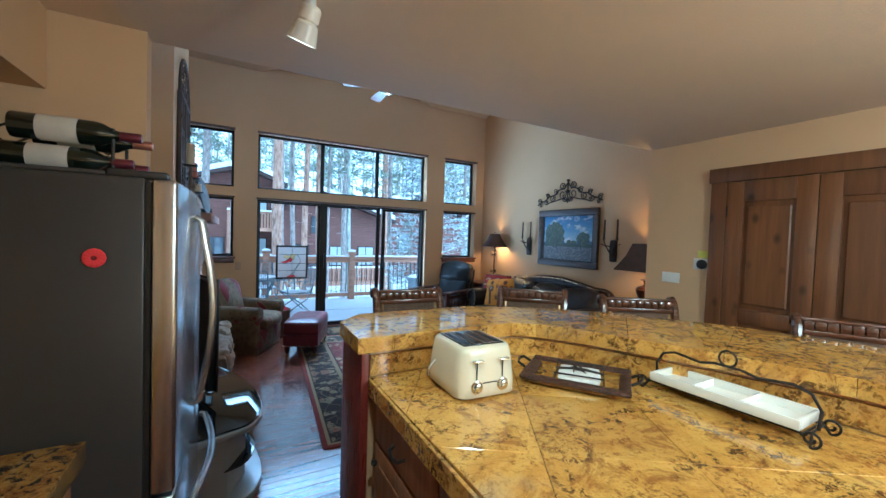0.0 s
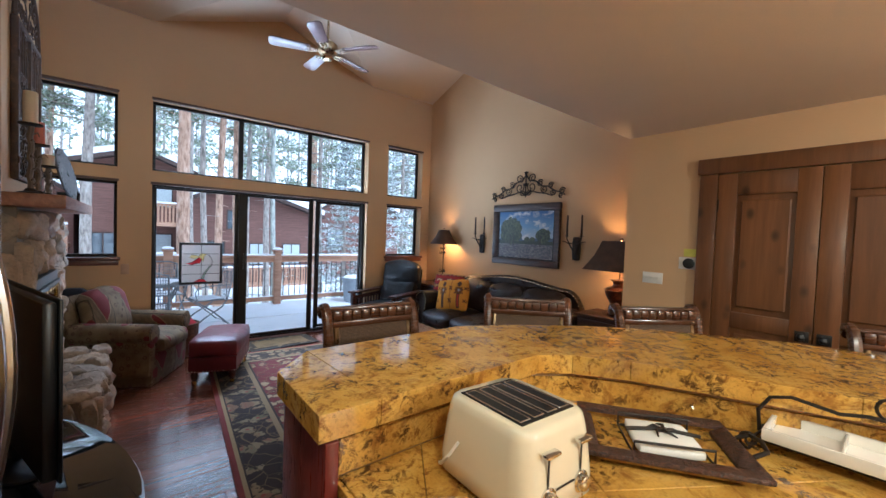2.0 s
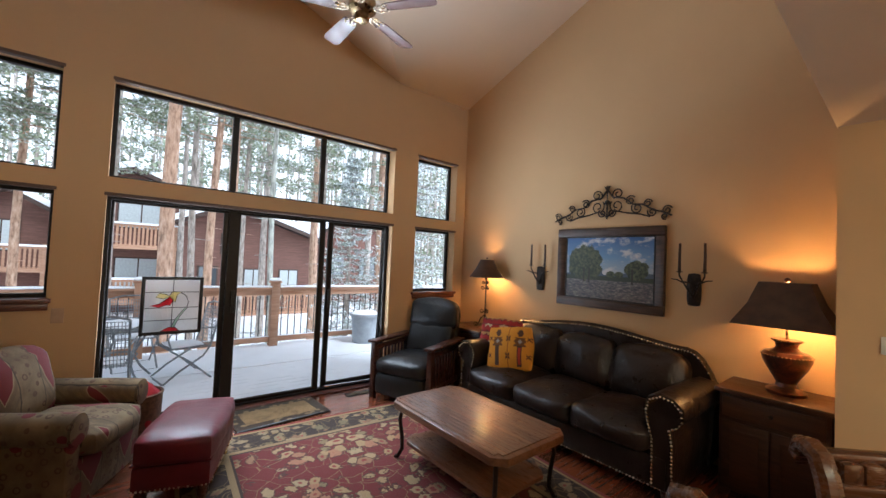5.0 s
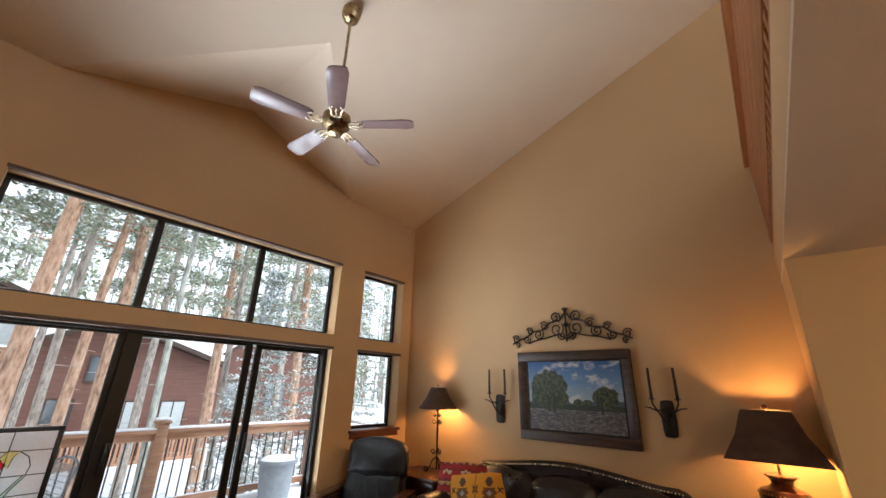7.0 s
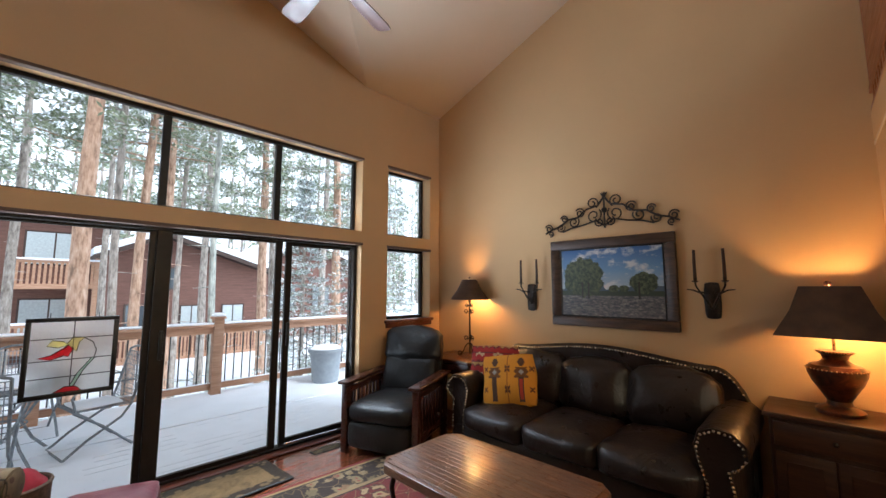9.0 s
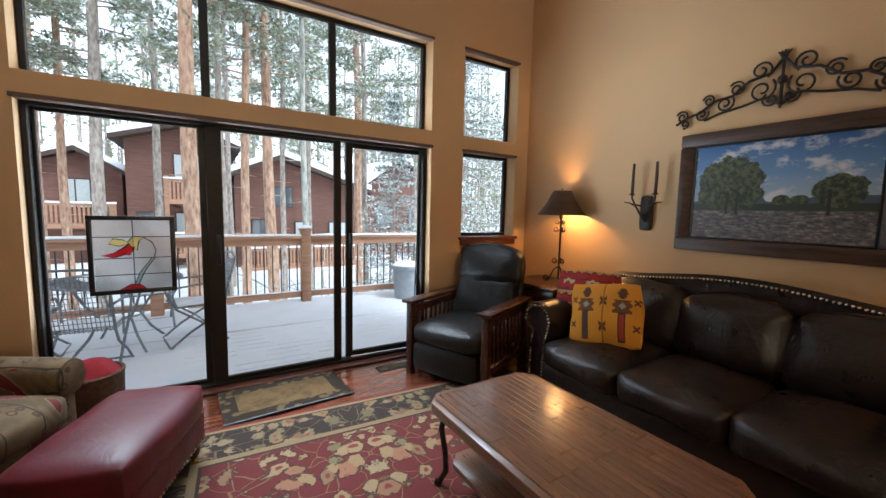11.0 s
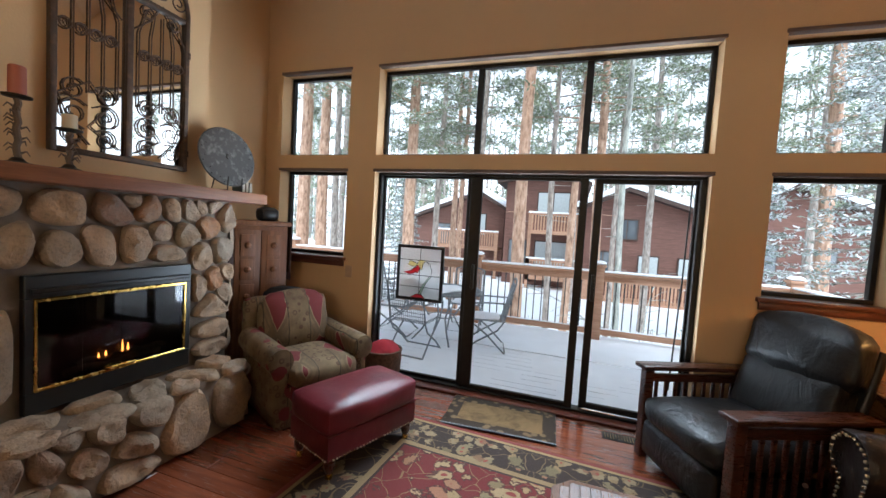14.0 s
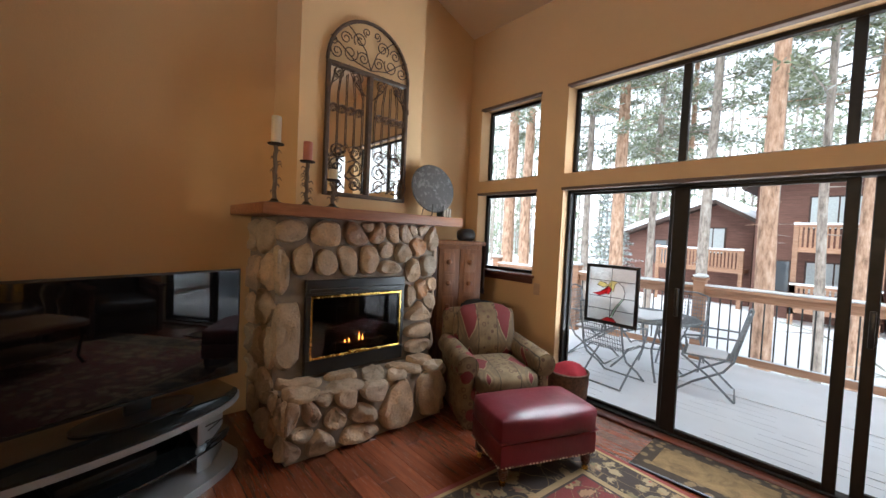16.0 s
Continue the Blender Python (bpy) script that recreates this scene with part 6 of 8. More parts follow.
# mission recliner: local -y is the front
def recliner(m):
    r = thing("recliner", m, "mission style recliner with black leather and slatted wooden sides", "recliner")
    for sx in (-1, 1):
        x = sx * 0.36
        part("arm_board", box(x - 0.06, x + 0.06, -0.46, 0.36, 0.61, 0.64, 0.008), DARKWOOD, r, "dark wooden arm")
        for y in (-0.40, 0.30):
            part("leg", box(x - 0.03, x + 0.03, y - 0.03, y + 0.03, 0.0, 0.61, 0.005), DARKWOOD, r)
        for z0, z1 in ((0.14, 0.20), (0.52, 0.575)):
            part("side_rail", box(x - 0.014, x + 0.014, -0.37, 0.27, z0, z1, 0.004), DARKWOOD, r)
        for k in range(9):
            y = -0.33 + k * 0.07
            part("slat", box(x - 0.008, x + 0.008, y - 0.012, y + 0.012, 0.20, 0.52, 0.003), DARKWOOD, r)
    part("seat_cushion", cushion(-0.305, 0.305, -0.46, 0.22, 0.28, 0.46, 0.03, 0.06, lumps=0.01, cuts=7), BLUEBLACK, r)
    part("foot_panel", cushion(-0.30, 0.30, -0.45, -0.36, 0.06, 0.29, 0.012, 0.03, lumps=0.006), BLUEBLACK, r)
    part("base", box(-0.30, 0.30, -0.35, 0.30, 0.06, 0.27, 0.01), BLACK, r)
    part("back_lower", cushion(-0.29, 0.29, -0.09, 0.09, 0.0, 0.38, 0.035, 0.05, m=pose(0, 0.20, 0.40, -18, 0, 0), lumps=0.014, cuts=8, side=0.15), BLUEBLACK, r)
    part("back_pillow", cushion(-0.325, 0.325, -0.10, 0.09, 0.0, 0.31, 0.06, 0.065, m=pose(0, 0.295, 0.73, -18, 0, 0), lumps=0.022, seed=4, cuts=9, side=0.15), BLUEBLACK, r)
    part("back_shell", cushion(-0.28, 0.28, 0.02, 0.09, 0.05, 0.60, 0.01, 0.03, m=pose(0, 0.28, 0.40, -18, 0, 0)), BLUEBLACK, r)
    part("lever", tube([(0.42, -0.05, 0.3), (0.45, -0.1, 0.34)], 0.012, 8), DARKWOOD, r)
    return r


recliner(pose(3.06, 5.80, 0, 0, 0, -66))

# corner table and end table
corner = thing("corner_table", pose(3.86, 5.70, 0), "dark wooden corner table between recliner and sofa", "side table")
part("top", box(-0.26, 0.26, -0.33, 0.33, 0.70, 0.735, 0.006), DARKWOOD, corner)
part("apron", box(-0.23, 0.23, -0.30, 0.30, 0.58, 0.70, 0.004), DARKWOOD, corner)
for x in (-0.22, 0.22):
    for y in (-0.28, 0.28):
        part("leg", box(x - 0.025, x + 0.025, y - 0.025, y + 0.025, 0.0, 0.58, 0.004), DARKWOOD, corner)
RUSTIC = timber("rustic_brown", (0.024, 0.009, 0.005), (0.068, 0.028, 0.013), 0.45, 1, 0.9, 0.2)
end = thing("end_table", pose(3.90, 2.715, 0), "rustic dark brown cabinet end table", "end table")
part("top", box(-0.235, 0.225, -0.30, 0.315, 0.715, 0.745, 0.006), RUSTIC, end)
part("body", box(-0.20, 0.215, -0.28, 0.29, 0.04, 0.714, 0.004), RUSTIC, end)
for y0, y1 in ((-0.26, 0.0), (0.01, 0.27)):
    d = part("door", box(-0.218, -0.201, y0, y1, 0.08, 0.52, 0.005), RUSTIC, end)
    part("panel", box(-0.224, -0.2185, y0 + 0.05, y1 - 0.05, 0.13, 0.47, 0.005, 1), RUSTIC, d)
dr = part("drawer", box(-0.218, -0.201, -0.26, 0.27, 0.55, 0.69, 0.005), RUSTIC, end)
part("knob", ball(-0.23, 0.0, 0.62, 0.014), IRON, dr)
for x in (-0.17, 0.19):
    for y in (-0.25, 0.26):
        part("foot", box(x - 0.03, x + 0.03, y - 0.03, y + 0.03, 0.0, 0.04, 0.004), RUSTIC, end)

# coffee table with clipped corners on scrolled iron legs
def clipped(hx, hy, c):
    return [(-hx + c, -hy), (hx - c, -hy), (hx, -hy + c), (hx, hy - c), (hx - c, hy), (-hx + c, hy), (-hx, hy - c), (-hx, -hy + c)]


ct = thing("coffee_table", pose(2.335, 4.145, 0.011), "rustic plank coffee table with clipped corners and iron legs", "coffee table")
part("rim", slab(clipped(0.345, 0.585, 0.075), 0.395, 0.445, 0.006), TABLEWOOD, ct)
rr = random.Random(2)
PL = {}
for k in range(16):
    x0 = -0.315 + k * 0.0394
    y = -0.55
    while y < 0.55:
        ln = rr.choice((0.28, 0.37, 0.46))
        y1 = min(y + ln, 0.55)
        lim = 0.555 - max(0, abs(x0 + 0.02) - 0.255) * 1.0
        a, c = max(y, -lim), min(y1, lim)
        if c - a > 0.03:
            key = round(c - a, 2)
            if key not in PL:
                bb = box(-0.0190, 0.0190, -(c - a) / 2 + 0.001, (c - a) / 2 - 0.001, 0.0, 0.0075, 0.0015, 1)
                me = bpy.data.meshes.new("plank")
                bb.to_mesh(me)
                bb.free()
                me.materials.append(TABLEWOOD)
                PL[key] = me
            ob = new("plank", PL[key])
            ob.parent = ct
            ob.location = (x0 + 0.0197, (a + c) / 2, 0.4435 + rr.uniform(0, 0.0015))
        y = y1
part("shelf", slab(clipped(0.27, 0.48, 0.06), 0.13, 0.16, 0.005), TABLEWOOD, ct)
for sx in (-1, 1):
    for sy in (-1, 1):
        b = tube([(sx * 0.27, sy * 0.49, 0.395), (sx * 0.285, sy * 0.505, 0.30), (sx * 0.27, sy * 0.49, 0.18), (sx * 0.265, sy * 0.485, 0.08), (sx * 0.29, sy * 0.51, 0.012), (sx * 0.305, sy * 0.525, 0.02)], 0.015, 8)
        part("leg", b, IRON, ct, "curved iron leg")


# lamps
def shade(bot, top, z0, z1, mat, parent, square=False, seg=28):
    """An opaque shade, open above and below, with a lining."""
    b = bmesh.new()
    rings = []
    prof = [(bot, z0), ((bot * 0.45 + top * 0.55) * 0.95, z0 + (z1 - z0) * 0.5), (top, z1), (top - 0.004, z1), ((bot * 0.45 + top * 0.55) * 0.95 - 0.004, z0 + (z1 - z0) * 0.5), (bot - 0.004, z0)]
    n = 4 if square else seg
    for r, z in prof:
        rings.append([b.verts.new((r * math.cos(2 * math.pi * (k + 0.5) / n) * (1.33 if square else 1), r * math.sin(2 * math.pi * (k + 0.5) / n) * (1.33 if square else 1), z)) for k in range(n)])
    for a, c in zip(rings, rings[1:] + rings[:1]):
        for k in range(n):
            f = b.faces.new((a[k], a[(k + 1) % n], c[(k + 1) % n], c[k]))
    part("shade", b, mat, parent, "opaque dark brown shade")


LEATHER_SHADE = plain("brown_hide_shade", (0.06, 0.028, 0.015), 0.55, var=0.3)
BULB = Mat("warm_bulb", (1, 0.8, 0.5), 0.3, Emission_Color=(1.0, 0.62, 0.25, 1), Emission_Strength=12.0).m
# urn lamp on the end table
ul = thing("table_lamp", pose(3.92, 2.68, 0.7455), "bronze urn table lamp with dark square shade, lit", "table lamp")
URN = Mat("bronze_urn", (0.06, 0.02, 0.012), 0.28, 0.3, Coat_Weight=0.4)
nz = URN.noise(14, 5, 0.6, distortion=1.0)
URN.color(URN.ramp(nz, (0.35, (0.02, 0.010, 0.008)), (0.6, (0.10, 0.028, 0.012)), (0.75, (0.22, 0.06, 0.02))))
part("urn", lathe([(0.11, 0.0), (0.112, 0.02), (0.095, 0.035), (0.06, 0.05), (0.055, 0.075), (0.08, 0.12), (0.115, 0.18), (0.135, 0.23), (0.138, 0.26), (0.12, 0.285), (0.075, 0.30), (0.058, 0.32), (0.065, 0.345), (0.085, 0.36), (0.085, 0.37), (0.03, 0.372)], 36), URN.m, ul, "glazed bronze urn body")
b = bmesh.new()
for k in range(40):
    a = 2 * math.pi * k / 40
    ball(0.139 * math.cos(a), 0.139 * math.sin(a), 0.262, 0.005, b, seg=6)
    ball(0.086 * math.cos(a), 0.086 * math.sin(a), 0.365, 0.004, b, seg=6)
part("beading", b, ANTIQUE, ul)
part("stem", tube([(0, 0, 0.37), (0, 0, 0.80)], 0.008, 8), ANTIQUE, ul)
shade(0.285, 0.143, 0.465, 0.765, LEATHER_SHADE, ul, True)
b = bmesh.new()
for a in (0, math.pi / 2):
    tube([(-0.138 * math.cos(a), -0.138 * math.sin(a), 0.764), (0.138 * math.cos(a), 0.138 * math.sin(a), 0.764)], 0.003, 6, b)
part("spider", b, ANTIQUE, ul)
part("finial", lathe([(0.008, 0.765), (0.02, 0.775), (0.018, 0.79), (0.006, 0.80)], 14), URN.m, ul)
part("bulb", ball(0.04, 0, 0.58, 0.03, seg=12), BULB, ul, "glowing bulb")
lamp("urn_lamp_light", "POINT", pose(3.92, 2.64, 1.345), LAMP_W, WARM, radius=0.045)
# iron scroll lamp on the corner table
sl = thing("table_lamp", pose(3.97, 5.65, 0.7355), "wrought iron scroll table lamp with dark hide shade, lit", "table lamp")
part("stem", tube([(0, 0, 0.02), (0, 0, 0.85)], 0.009, 8), IRON, sl)
for k in range(3):
    a = 2 * math.pi * k / 3 + 0.4
    b = bmesh.new()
    tube([(math.cos(a) * x, math.sin(a) * x, z) for x, z in [(0.01, 0.14), (0.05, 0.11), (0.07, 0.06), (0.095, 0.02)] + spiral(0.115, 0.032, 0.03, 0.008, -2.2, 1.3, 10)], 0.006, bm=b, seg=6)
    part("scroll_foot", b, IRON, sl)
    for cz, r in ((0.20, 0.03), (0.50, 0.028), (0.57, 0.022)):
        b = bmesh.new()
        tube([(math.cos(a) * (0.012 + r + x), math.sin(a) * (0.012 + r + x), cz + z) for x, z in spiral(0, 0, r, r * 0.3, 3.1, 1.4, 12)], 0.005, bm=b, seg=6)
        part("stem_scroll", b, IRON, sl)
shade(0.225, 0.085, 0.635, 0.865, LEATHER_SHADE, sl)
part("finial", ball(0, 0, 0.885, 0.012), IRON, sl)
part("socket", lathe([(0.014, 0.60), (0.018, 0.62), (0.014, 0.68)], 12), IRON, sl)
part("bulb", ball(0.03, 0, 0.73, 0.026, seg=12), BULB, sl, "glowing bulb")
lamp("scroll_lamp_light", "POINT", pose(3.97, 5.61, 1.475), LAMP2_W, WARM, radius=0.045)

# landscape painting
pic = thing("landscape_painting", pose(WX - 0.001, 4.1, 1.556), "framed oil landscape of oak trees under clouds", "painting")
def art_mat():
    m = Mat("oil_landscape", (0.3, 0.35, 0.4), 0.5)
    sep = m.n.new("ShaderNodeSeparateXYZ")
    m.l.new(m.co, sep.inputs[0])
    # u runs to the viewer's right (towards smaller y), v up
    u, v = m.math("MULTIPLY", sep.outputs[1], -1.0), sep.outputs[2]
    sky_c = m.ramp(m.steps(v, -0.08, 0.30), (0.0, (0.42, 0.48, 0.52)), (0.5, (0.16, 0.29, 0.48)), (1.0, (0.05, 0.13, 0.33)))
    cl = m.noise(6.5, 5, 0.6, m.mapped((1, 1, 1.9)))
    col = m.mix(m.steps(cl, 0.50, 0.62), sky_c, (0.60, 0.60, 0.60))
    hill = m.math("LESS_THAN", m.math("ADD", v, m.math("MULTIPLY", m.noise(4, 2), 0.16)), 0.035)
    col = m.mix(hill, col, (0.07, 0.10, 0.14))
    gr = m.noise(26, 5, 0.7, m.mapped((1, 1, 3.0)))
    ground = m.ramp(gr, (0.35, (0.035, 0.045, 0.065)), (0.52, (0.13, 0.12, 0.115)), (0.66, (0.30, 0.27, 0.25)))
    col = m.mix(m.math("LESS_THAN", v, -0.10), col, ground)
    col = m.mix(m.math("MULTIPLY", m.math("LESS_THAN", v, -0.08), m.math("GREATER_THAN", v, -0.125)), col, (0.035, 0.05, 0.03))
    wob = m.noise(14, 5, 0.7)
    def blob(cu, cv, ru, rv):
        du = m.math("DIVIDE", m.math("SUBTRACT", u, cu), ru)
        dv = m.math("DIVIDE", m.math("SUBTRACT", v, cv), rv)
        r2 = m.math("ADD", m.math("MULTIPLY", du, du), m.math("MULTIPLY", dv, dv))
        return m.math("LESS_THAN", m.math("ADD", r2, m.math("MULTIPLY", wob, 1.4)), 1.55)
    leafc = m.ramp(m.noise(40, 3, 0.6), (0.4, (0.022, 0.035, 0.02)), (0.65, (0.11, 0.13, 0.06)))
    for args in ((-0.24, 0.05, 0.21, 0.20), (0.30, -0.01, 0.125, 0.10), (0.04, -0.06, 0.05, 0.035), (0.13, -0.06, 0.05, 0.03)):
        col = m.mix(blob(*args), col, leafc)
    for cu in (-0.25, -0.19, 0.26):
        col = m.mix(m.math("MULTIPLY", m.math("LESS_THAN", m.math("ABSOLUTE", m.math("SUBTRACT", u, cu)), 0.008), m.math("MULTIPLY", m.math("LESS_THAN", v, 0.0), m.math("GREATER_THAN", v, -0.15))), col, (0.03, 0.025, 0.02))
    m.color(col)
    return m.bump(m.noise(70, 4, 0.6), 0.25, 0.003).m


part("canvas", box(-0.016, -0.004, -0.47, 0.47, -0.32, 0.32), art_mat(), pic, "oil painted landscape canvas")
FRAMEWOOD = timber("picture_frame_wood", (0.03, 0.016, 0.01), (0.11, 0.06, 0.035), 0.4, 1, 1.2, 0.1)
for y0, y1, z0, z1 in ((-0.56, 0.56, 0.325, 0.414), (-0.56, 0.56, -0.414, -0.325), (-0.56, -0.468, -0.325, 0.325), (0.468, 0.56, -0.325, 0.325)):
    b = box(-0.05, 0.0, y0, y1, z0, z1, 0.010)
    for v in b.verts:
        if v.co.x < -0.02:
            inward = max(abs(v.co.y) - 0.468, abs(v.co.z) - 0.325) / 0.09
            v.co.x += 0.022 * (1 - max(0.0, min(1.0, inward)))
    part("frame_bar", b, FRAMEWOOD, pic, "dark wooden frame")
b = bmesh.new()
for y0, y1, z0, z1 in ((-0.468, 0.468, 0.313, 0.325), (-0.468, 0.468, -0.325, -0.313), (-0.468, -0.456, -0.313, 0.313), (0.456, 0.468, -0.313, 0.313)):
    box(-0.024, -0.006, y0, y1, z0, z1, 0.003, 1, b)
part("inner_lip", b, BLACK, pic)

# wrought iron scroll ornament
orn = thing("iron_wall_ornament", pose(WX - 0.022, 4.11, 2.06), "black wrought iron scroll ornament above the painting", "wall ornament")
put = lambda u, v: (0.0, u, v)
for s in (-1, 1):
    b = bmesh.new()
    for cu, cv, r, a, t in ((0.10, 0.13, 0.075, 2.4, 1.4), (0.11, 0.25, 0.06, -2.2, -1.4), (0.235, 0.17, 0.05, 0.6, 1.5), (0.30, 0.09, 0.055, 2.6, 1.4), (0.40, 0.13, 0.04, 0.2, 1.5), (0.44, 0.045, 0.045, 2.8, 1.4), (0.57, 0.05, 0.045, 0.4, 1.5), (0.05, 0.06, 0.045, 1.0, -1.4), (0.55, -0.005, 0.03, -1.2, -1.3)):
        tube([put(s * (cu + x), cv + y) for x, y in spiral(0, 0, r, r * 0.25, a, t, 20)], 0.0068, bm=b, seg=6)
    tube([put(s * u, v) for u, v in ((0.0, 0.30), (0.06, 0.22), (0.17, 0.20), (0.26, 0.13), (0.36, 0.12), (0.45, 0.06), (0.53, 0.04), (0.61, 0.0))], 0.009, bm=b, seg=6)
    tube([put(s * u, v) for u, v in ((0.0, 0.02), (0.08, 0.08), (0.2, 0.05), (0.33, 0.03), (0.42, 0.0))], 0.008, bm=b, seg=6)
    part("scroll_wing", b, IRON, orn)
b = bmesh.new()
for a in (-0.8, -0.4, 0.0, 0.4, 0.8):
    tube([put(0.0, 0.29), put(0.022 * a, 0.32), put(0.04 * a, 0.345 - 0.01 * abs(a))], 0.010, bm=b, seg=6, taper=0.005)
ball(0.0, 0.0, 0.17, 0.027, b, seg=10)
tube([put(0, 0.0), put(0, 0.3)], 0.009, bm=b, seg=6)
part("palmette", b, IRON, orn)

# pairs of candles on antler sconces
def sconce(y, k):
    s = thing("wall_sconce", pose(WX - 0.001, y, 1.44), "iron antler wall sconce with two dark taper candles", "sconce", "sconces beside the painting")
    part("back_plate", cushion(-0.028, 0.0, -0.05, 0.05, -0.17, 0.10, 0.006, 0.013, cuts=5, lumps=0.002), IRON, s)
    for sy in (-1, 1):
        b = bmesh.new()
        tube([(-0.03, 0.0, -0.10), (-0.06, sy * 0.03, -0.04), (-0.075, sy * 0.06, 0.02), (-0.08, sy * 0.11, 0.045), (-0.08, sy * 0.155, 0.05)], 0.011, bm=b, seg=7, taper=0.004)
        tube([(-0.03, sy * 0.02, 0.02), (-0.065, sy * 0.07, 0.03), (-0.075, sy * 0.095, 0.08), (-0.075, sy * 0.095, 0.115)], 0.007, bm=b, seg=7)
        part("antler_arm", b, IRON, s)
        part("cup", lathe([(0.008, 0.105), (0.024, 0.112), (0.025, 0.118), (0.012, 0.118), (0.013, 0.14)], 14, m=Matrix.Translation((-0.075, sy * 0.095, 0))), IRON, s)
        part("taper_candle", tube([(-0.075, sy * 0.095, 0.118), (-0.074, sy * 0.096, 0.25), (-0.075, sy * 0.094, 0.36)], 0.0125, 10, taper=0.010), plain("brown_wax", (0.05, 0.022, 0.015), 0.5), s, "dark brown taper candle")
    return s


one = sconce(4.905, 0)
copy_thing(one, pose(WX - 0.001, 3.315, 1.44))


# upholstered armchair: local -y is the front
def armchair(m):
    a = thing("armchair", m, "armchair in tan and red southwestern patterned fabric", "armchair")
    k = Mat("southwest_fabric", (0.3, 0.24, 0.12), 0.9)
    sep = k.n.new("ShaderNodeSeparateXYZ")
    k.l.new(k.co, sep.inputs[0])
    bend = k.math("MULTIPLY", k.math("SUBTRACT", k.noise(5.0, 2), 0.5), 0.035)
    u, w = k.math("ADD", sep.outputs[0], bend), k.math("ADD", k.math("SUBTRACT", sep.outputs[2], sep.outputs[1]), bend)
    band = k.math("PINGPONG", k.math("ADD", u, 5.0), 0.20)
    tr_ = k.math("PINGPONG", k.math("ADD", w, 5.06), 0.19)
    diam = k.math("ADD", k.math("DIVIDE", band, 0.105), k.math("DIVIDE", tr_, 0.17))
    base = k.ramp(k.noise(7, 3), (0.35, (0.12, 0.078, 0.036)), (0.65, (0.22, 0.152, 0.076)))
    zig = k.math("LESS_THAN", k.math("PINGPONG", k.math("ADD", diam, 5.0), 0.22), 0.09)
    zone = k.math("LESS_THAN", band, 0.098)
    col = k.mix(k.math("MULTIPLY", k.math("MULTIPLY", zone, zig), 0.6), base, (0.12, 0.08, 0.045))
    col = k.mix(k.math("MULTIPLY", zone, k.math("LESS_THAN", diam, 0.98)), col, (0.30, 0.225, 0.125))
    col = k.mix(k.math("MULTIPLY", zone, k.math("LESS_THAN", diam, 0.93)), col, (0.15, 0.013, 0.018))
    oval = k.voronoi(15, rand=0.6)
    col = k.mix(k.math("MULTIPLY", k.math("GREATER_THAN", band, 0.10), k.steps(k.math("ABSOLUTE", k.math("SUBTRACT", oval, 0.26)), 0.05, 0.09, 1, 0)), col, (0.10, 0.05, 0.028))
    col = k.mix(k.math("LESS_THAN", k.math("ABSOLUTE", k.math("SUBTRACT", band, 0.099)), 0.004), col, (0.05, 0.035, 0.02))
    patch = k.math("MULTIPLY", k.math("LESS_THAN", k.voronoi(5.0, rand=0.7), 0.30), k.math("GREATER_THAN", k.math("ABSOLUTE", sep.outputs[0]), 0.29))
    col = k.mix(patch, col, (0.15, 0.013, 0.018))
    fz = k.noise(200, 3, 0.7)
    k.color(k.mix(k.steps(fz, 0.3, 0.7, 0, 0.35), col, (0.06, 0.045, 0.025)))
    k.bump(fz, 0.4, 0.003)
    F = k.m
    part("base", cushion(-0.40, 0.40, -0.38, 0.38, 0.03, 0.32, 0.008, 0.03, lumps=0.003), F, a)
    part("skirt", box(-0.385, 0.385, -0.37, 0.37, 0.002, 0.10, 0.01), F, a)
    part("seat_cushion", cushion(-0.285, 0.285, -0.45, 0.18, 0.30, 0.47, 0.03, 0.05, lumps=0.008, cuts=7), F, a, "boxed seat cushion")
    part("back_cushion", cushion(-0.285, 0.285, -0.09, 0.11, 0.0, 0.46, 0.045, 0.07, m=pose(0, 0.20, 0.44, -15, 0, 0), lumps=0.012, cuts=7), F, a, "loose back cushion")
    part("back", cushion(-0.40, 0.40, -0.06, 0.08, 0.0, 0.62, 0.012, 0.05, m=pose(0, 0.33, 0.25, -13, 0, 0), lumps=0.005, cuts=7), F, a)
    for sx in (-1, 1):
        b = cushion(sx * 0.36 - 0.07, sx * 0.36 + 0.07, -0.37, 0.34, 0.10, 0.52, 0.005, 0.04, lumps=0.004, cuts=6)
        tube([(sx * 0.37, -0.385, 0.515), (sx * 0.37, -0.30, 0.52), (sx * 0.37, 0.0, 0.525), (sx * 0.37, 0.34, 0.53)], 0.10, 16, b)
        part("arm", b, F, a, "rolled arm")
        part("arm_front", lathe([(0.085, 0.0), (0.09, 0.012), (0.06, 0.02)], 18, m=pose(sx * 0.37, -0.384, 0.515, 90, 0, 0)), F, a)
    return a


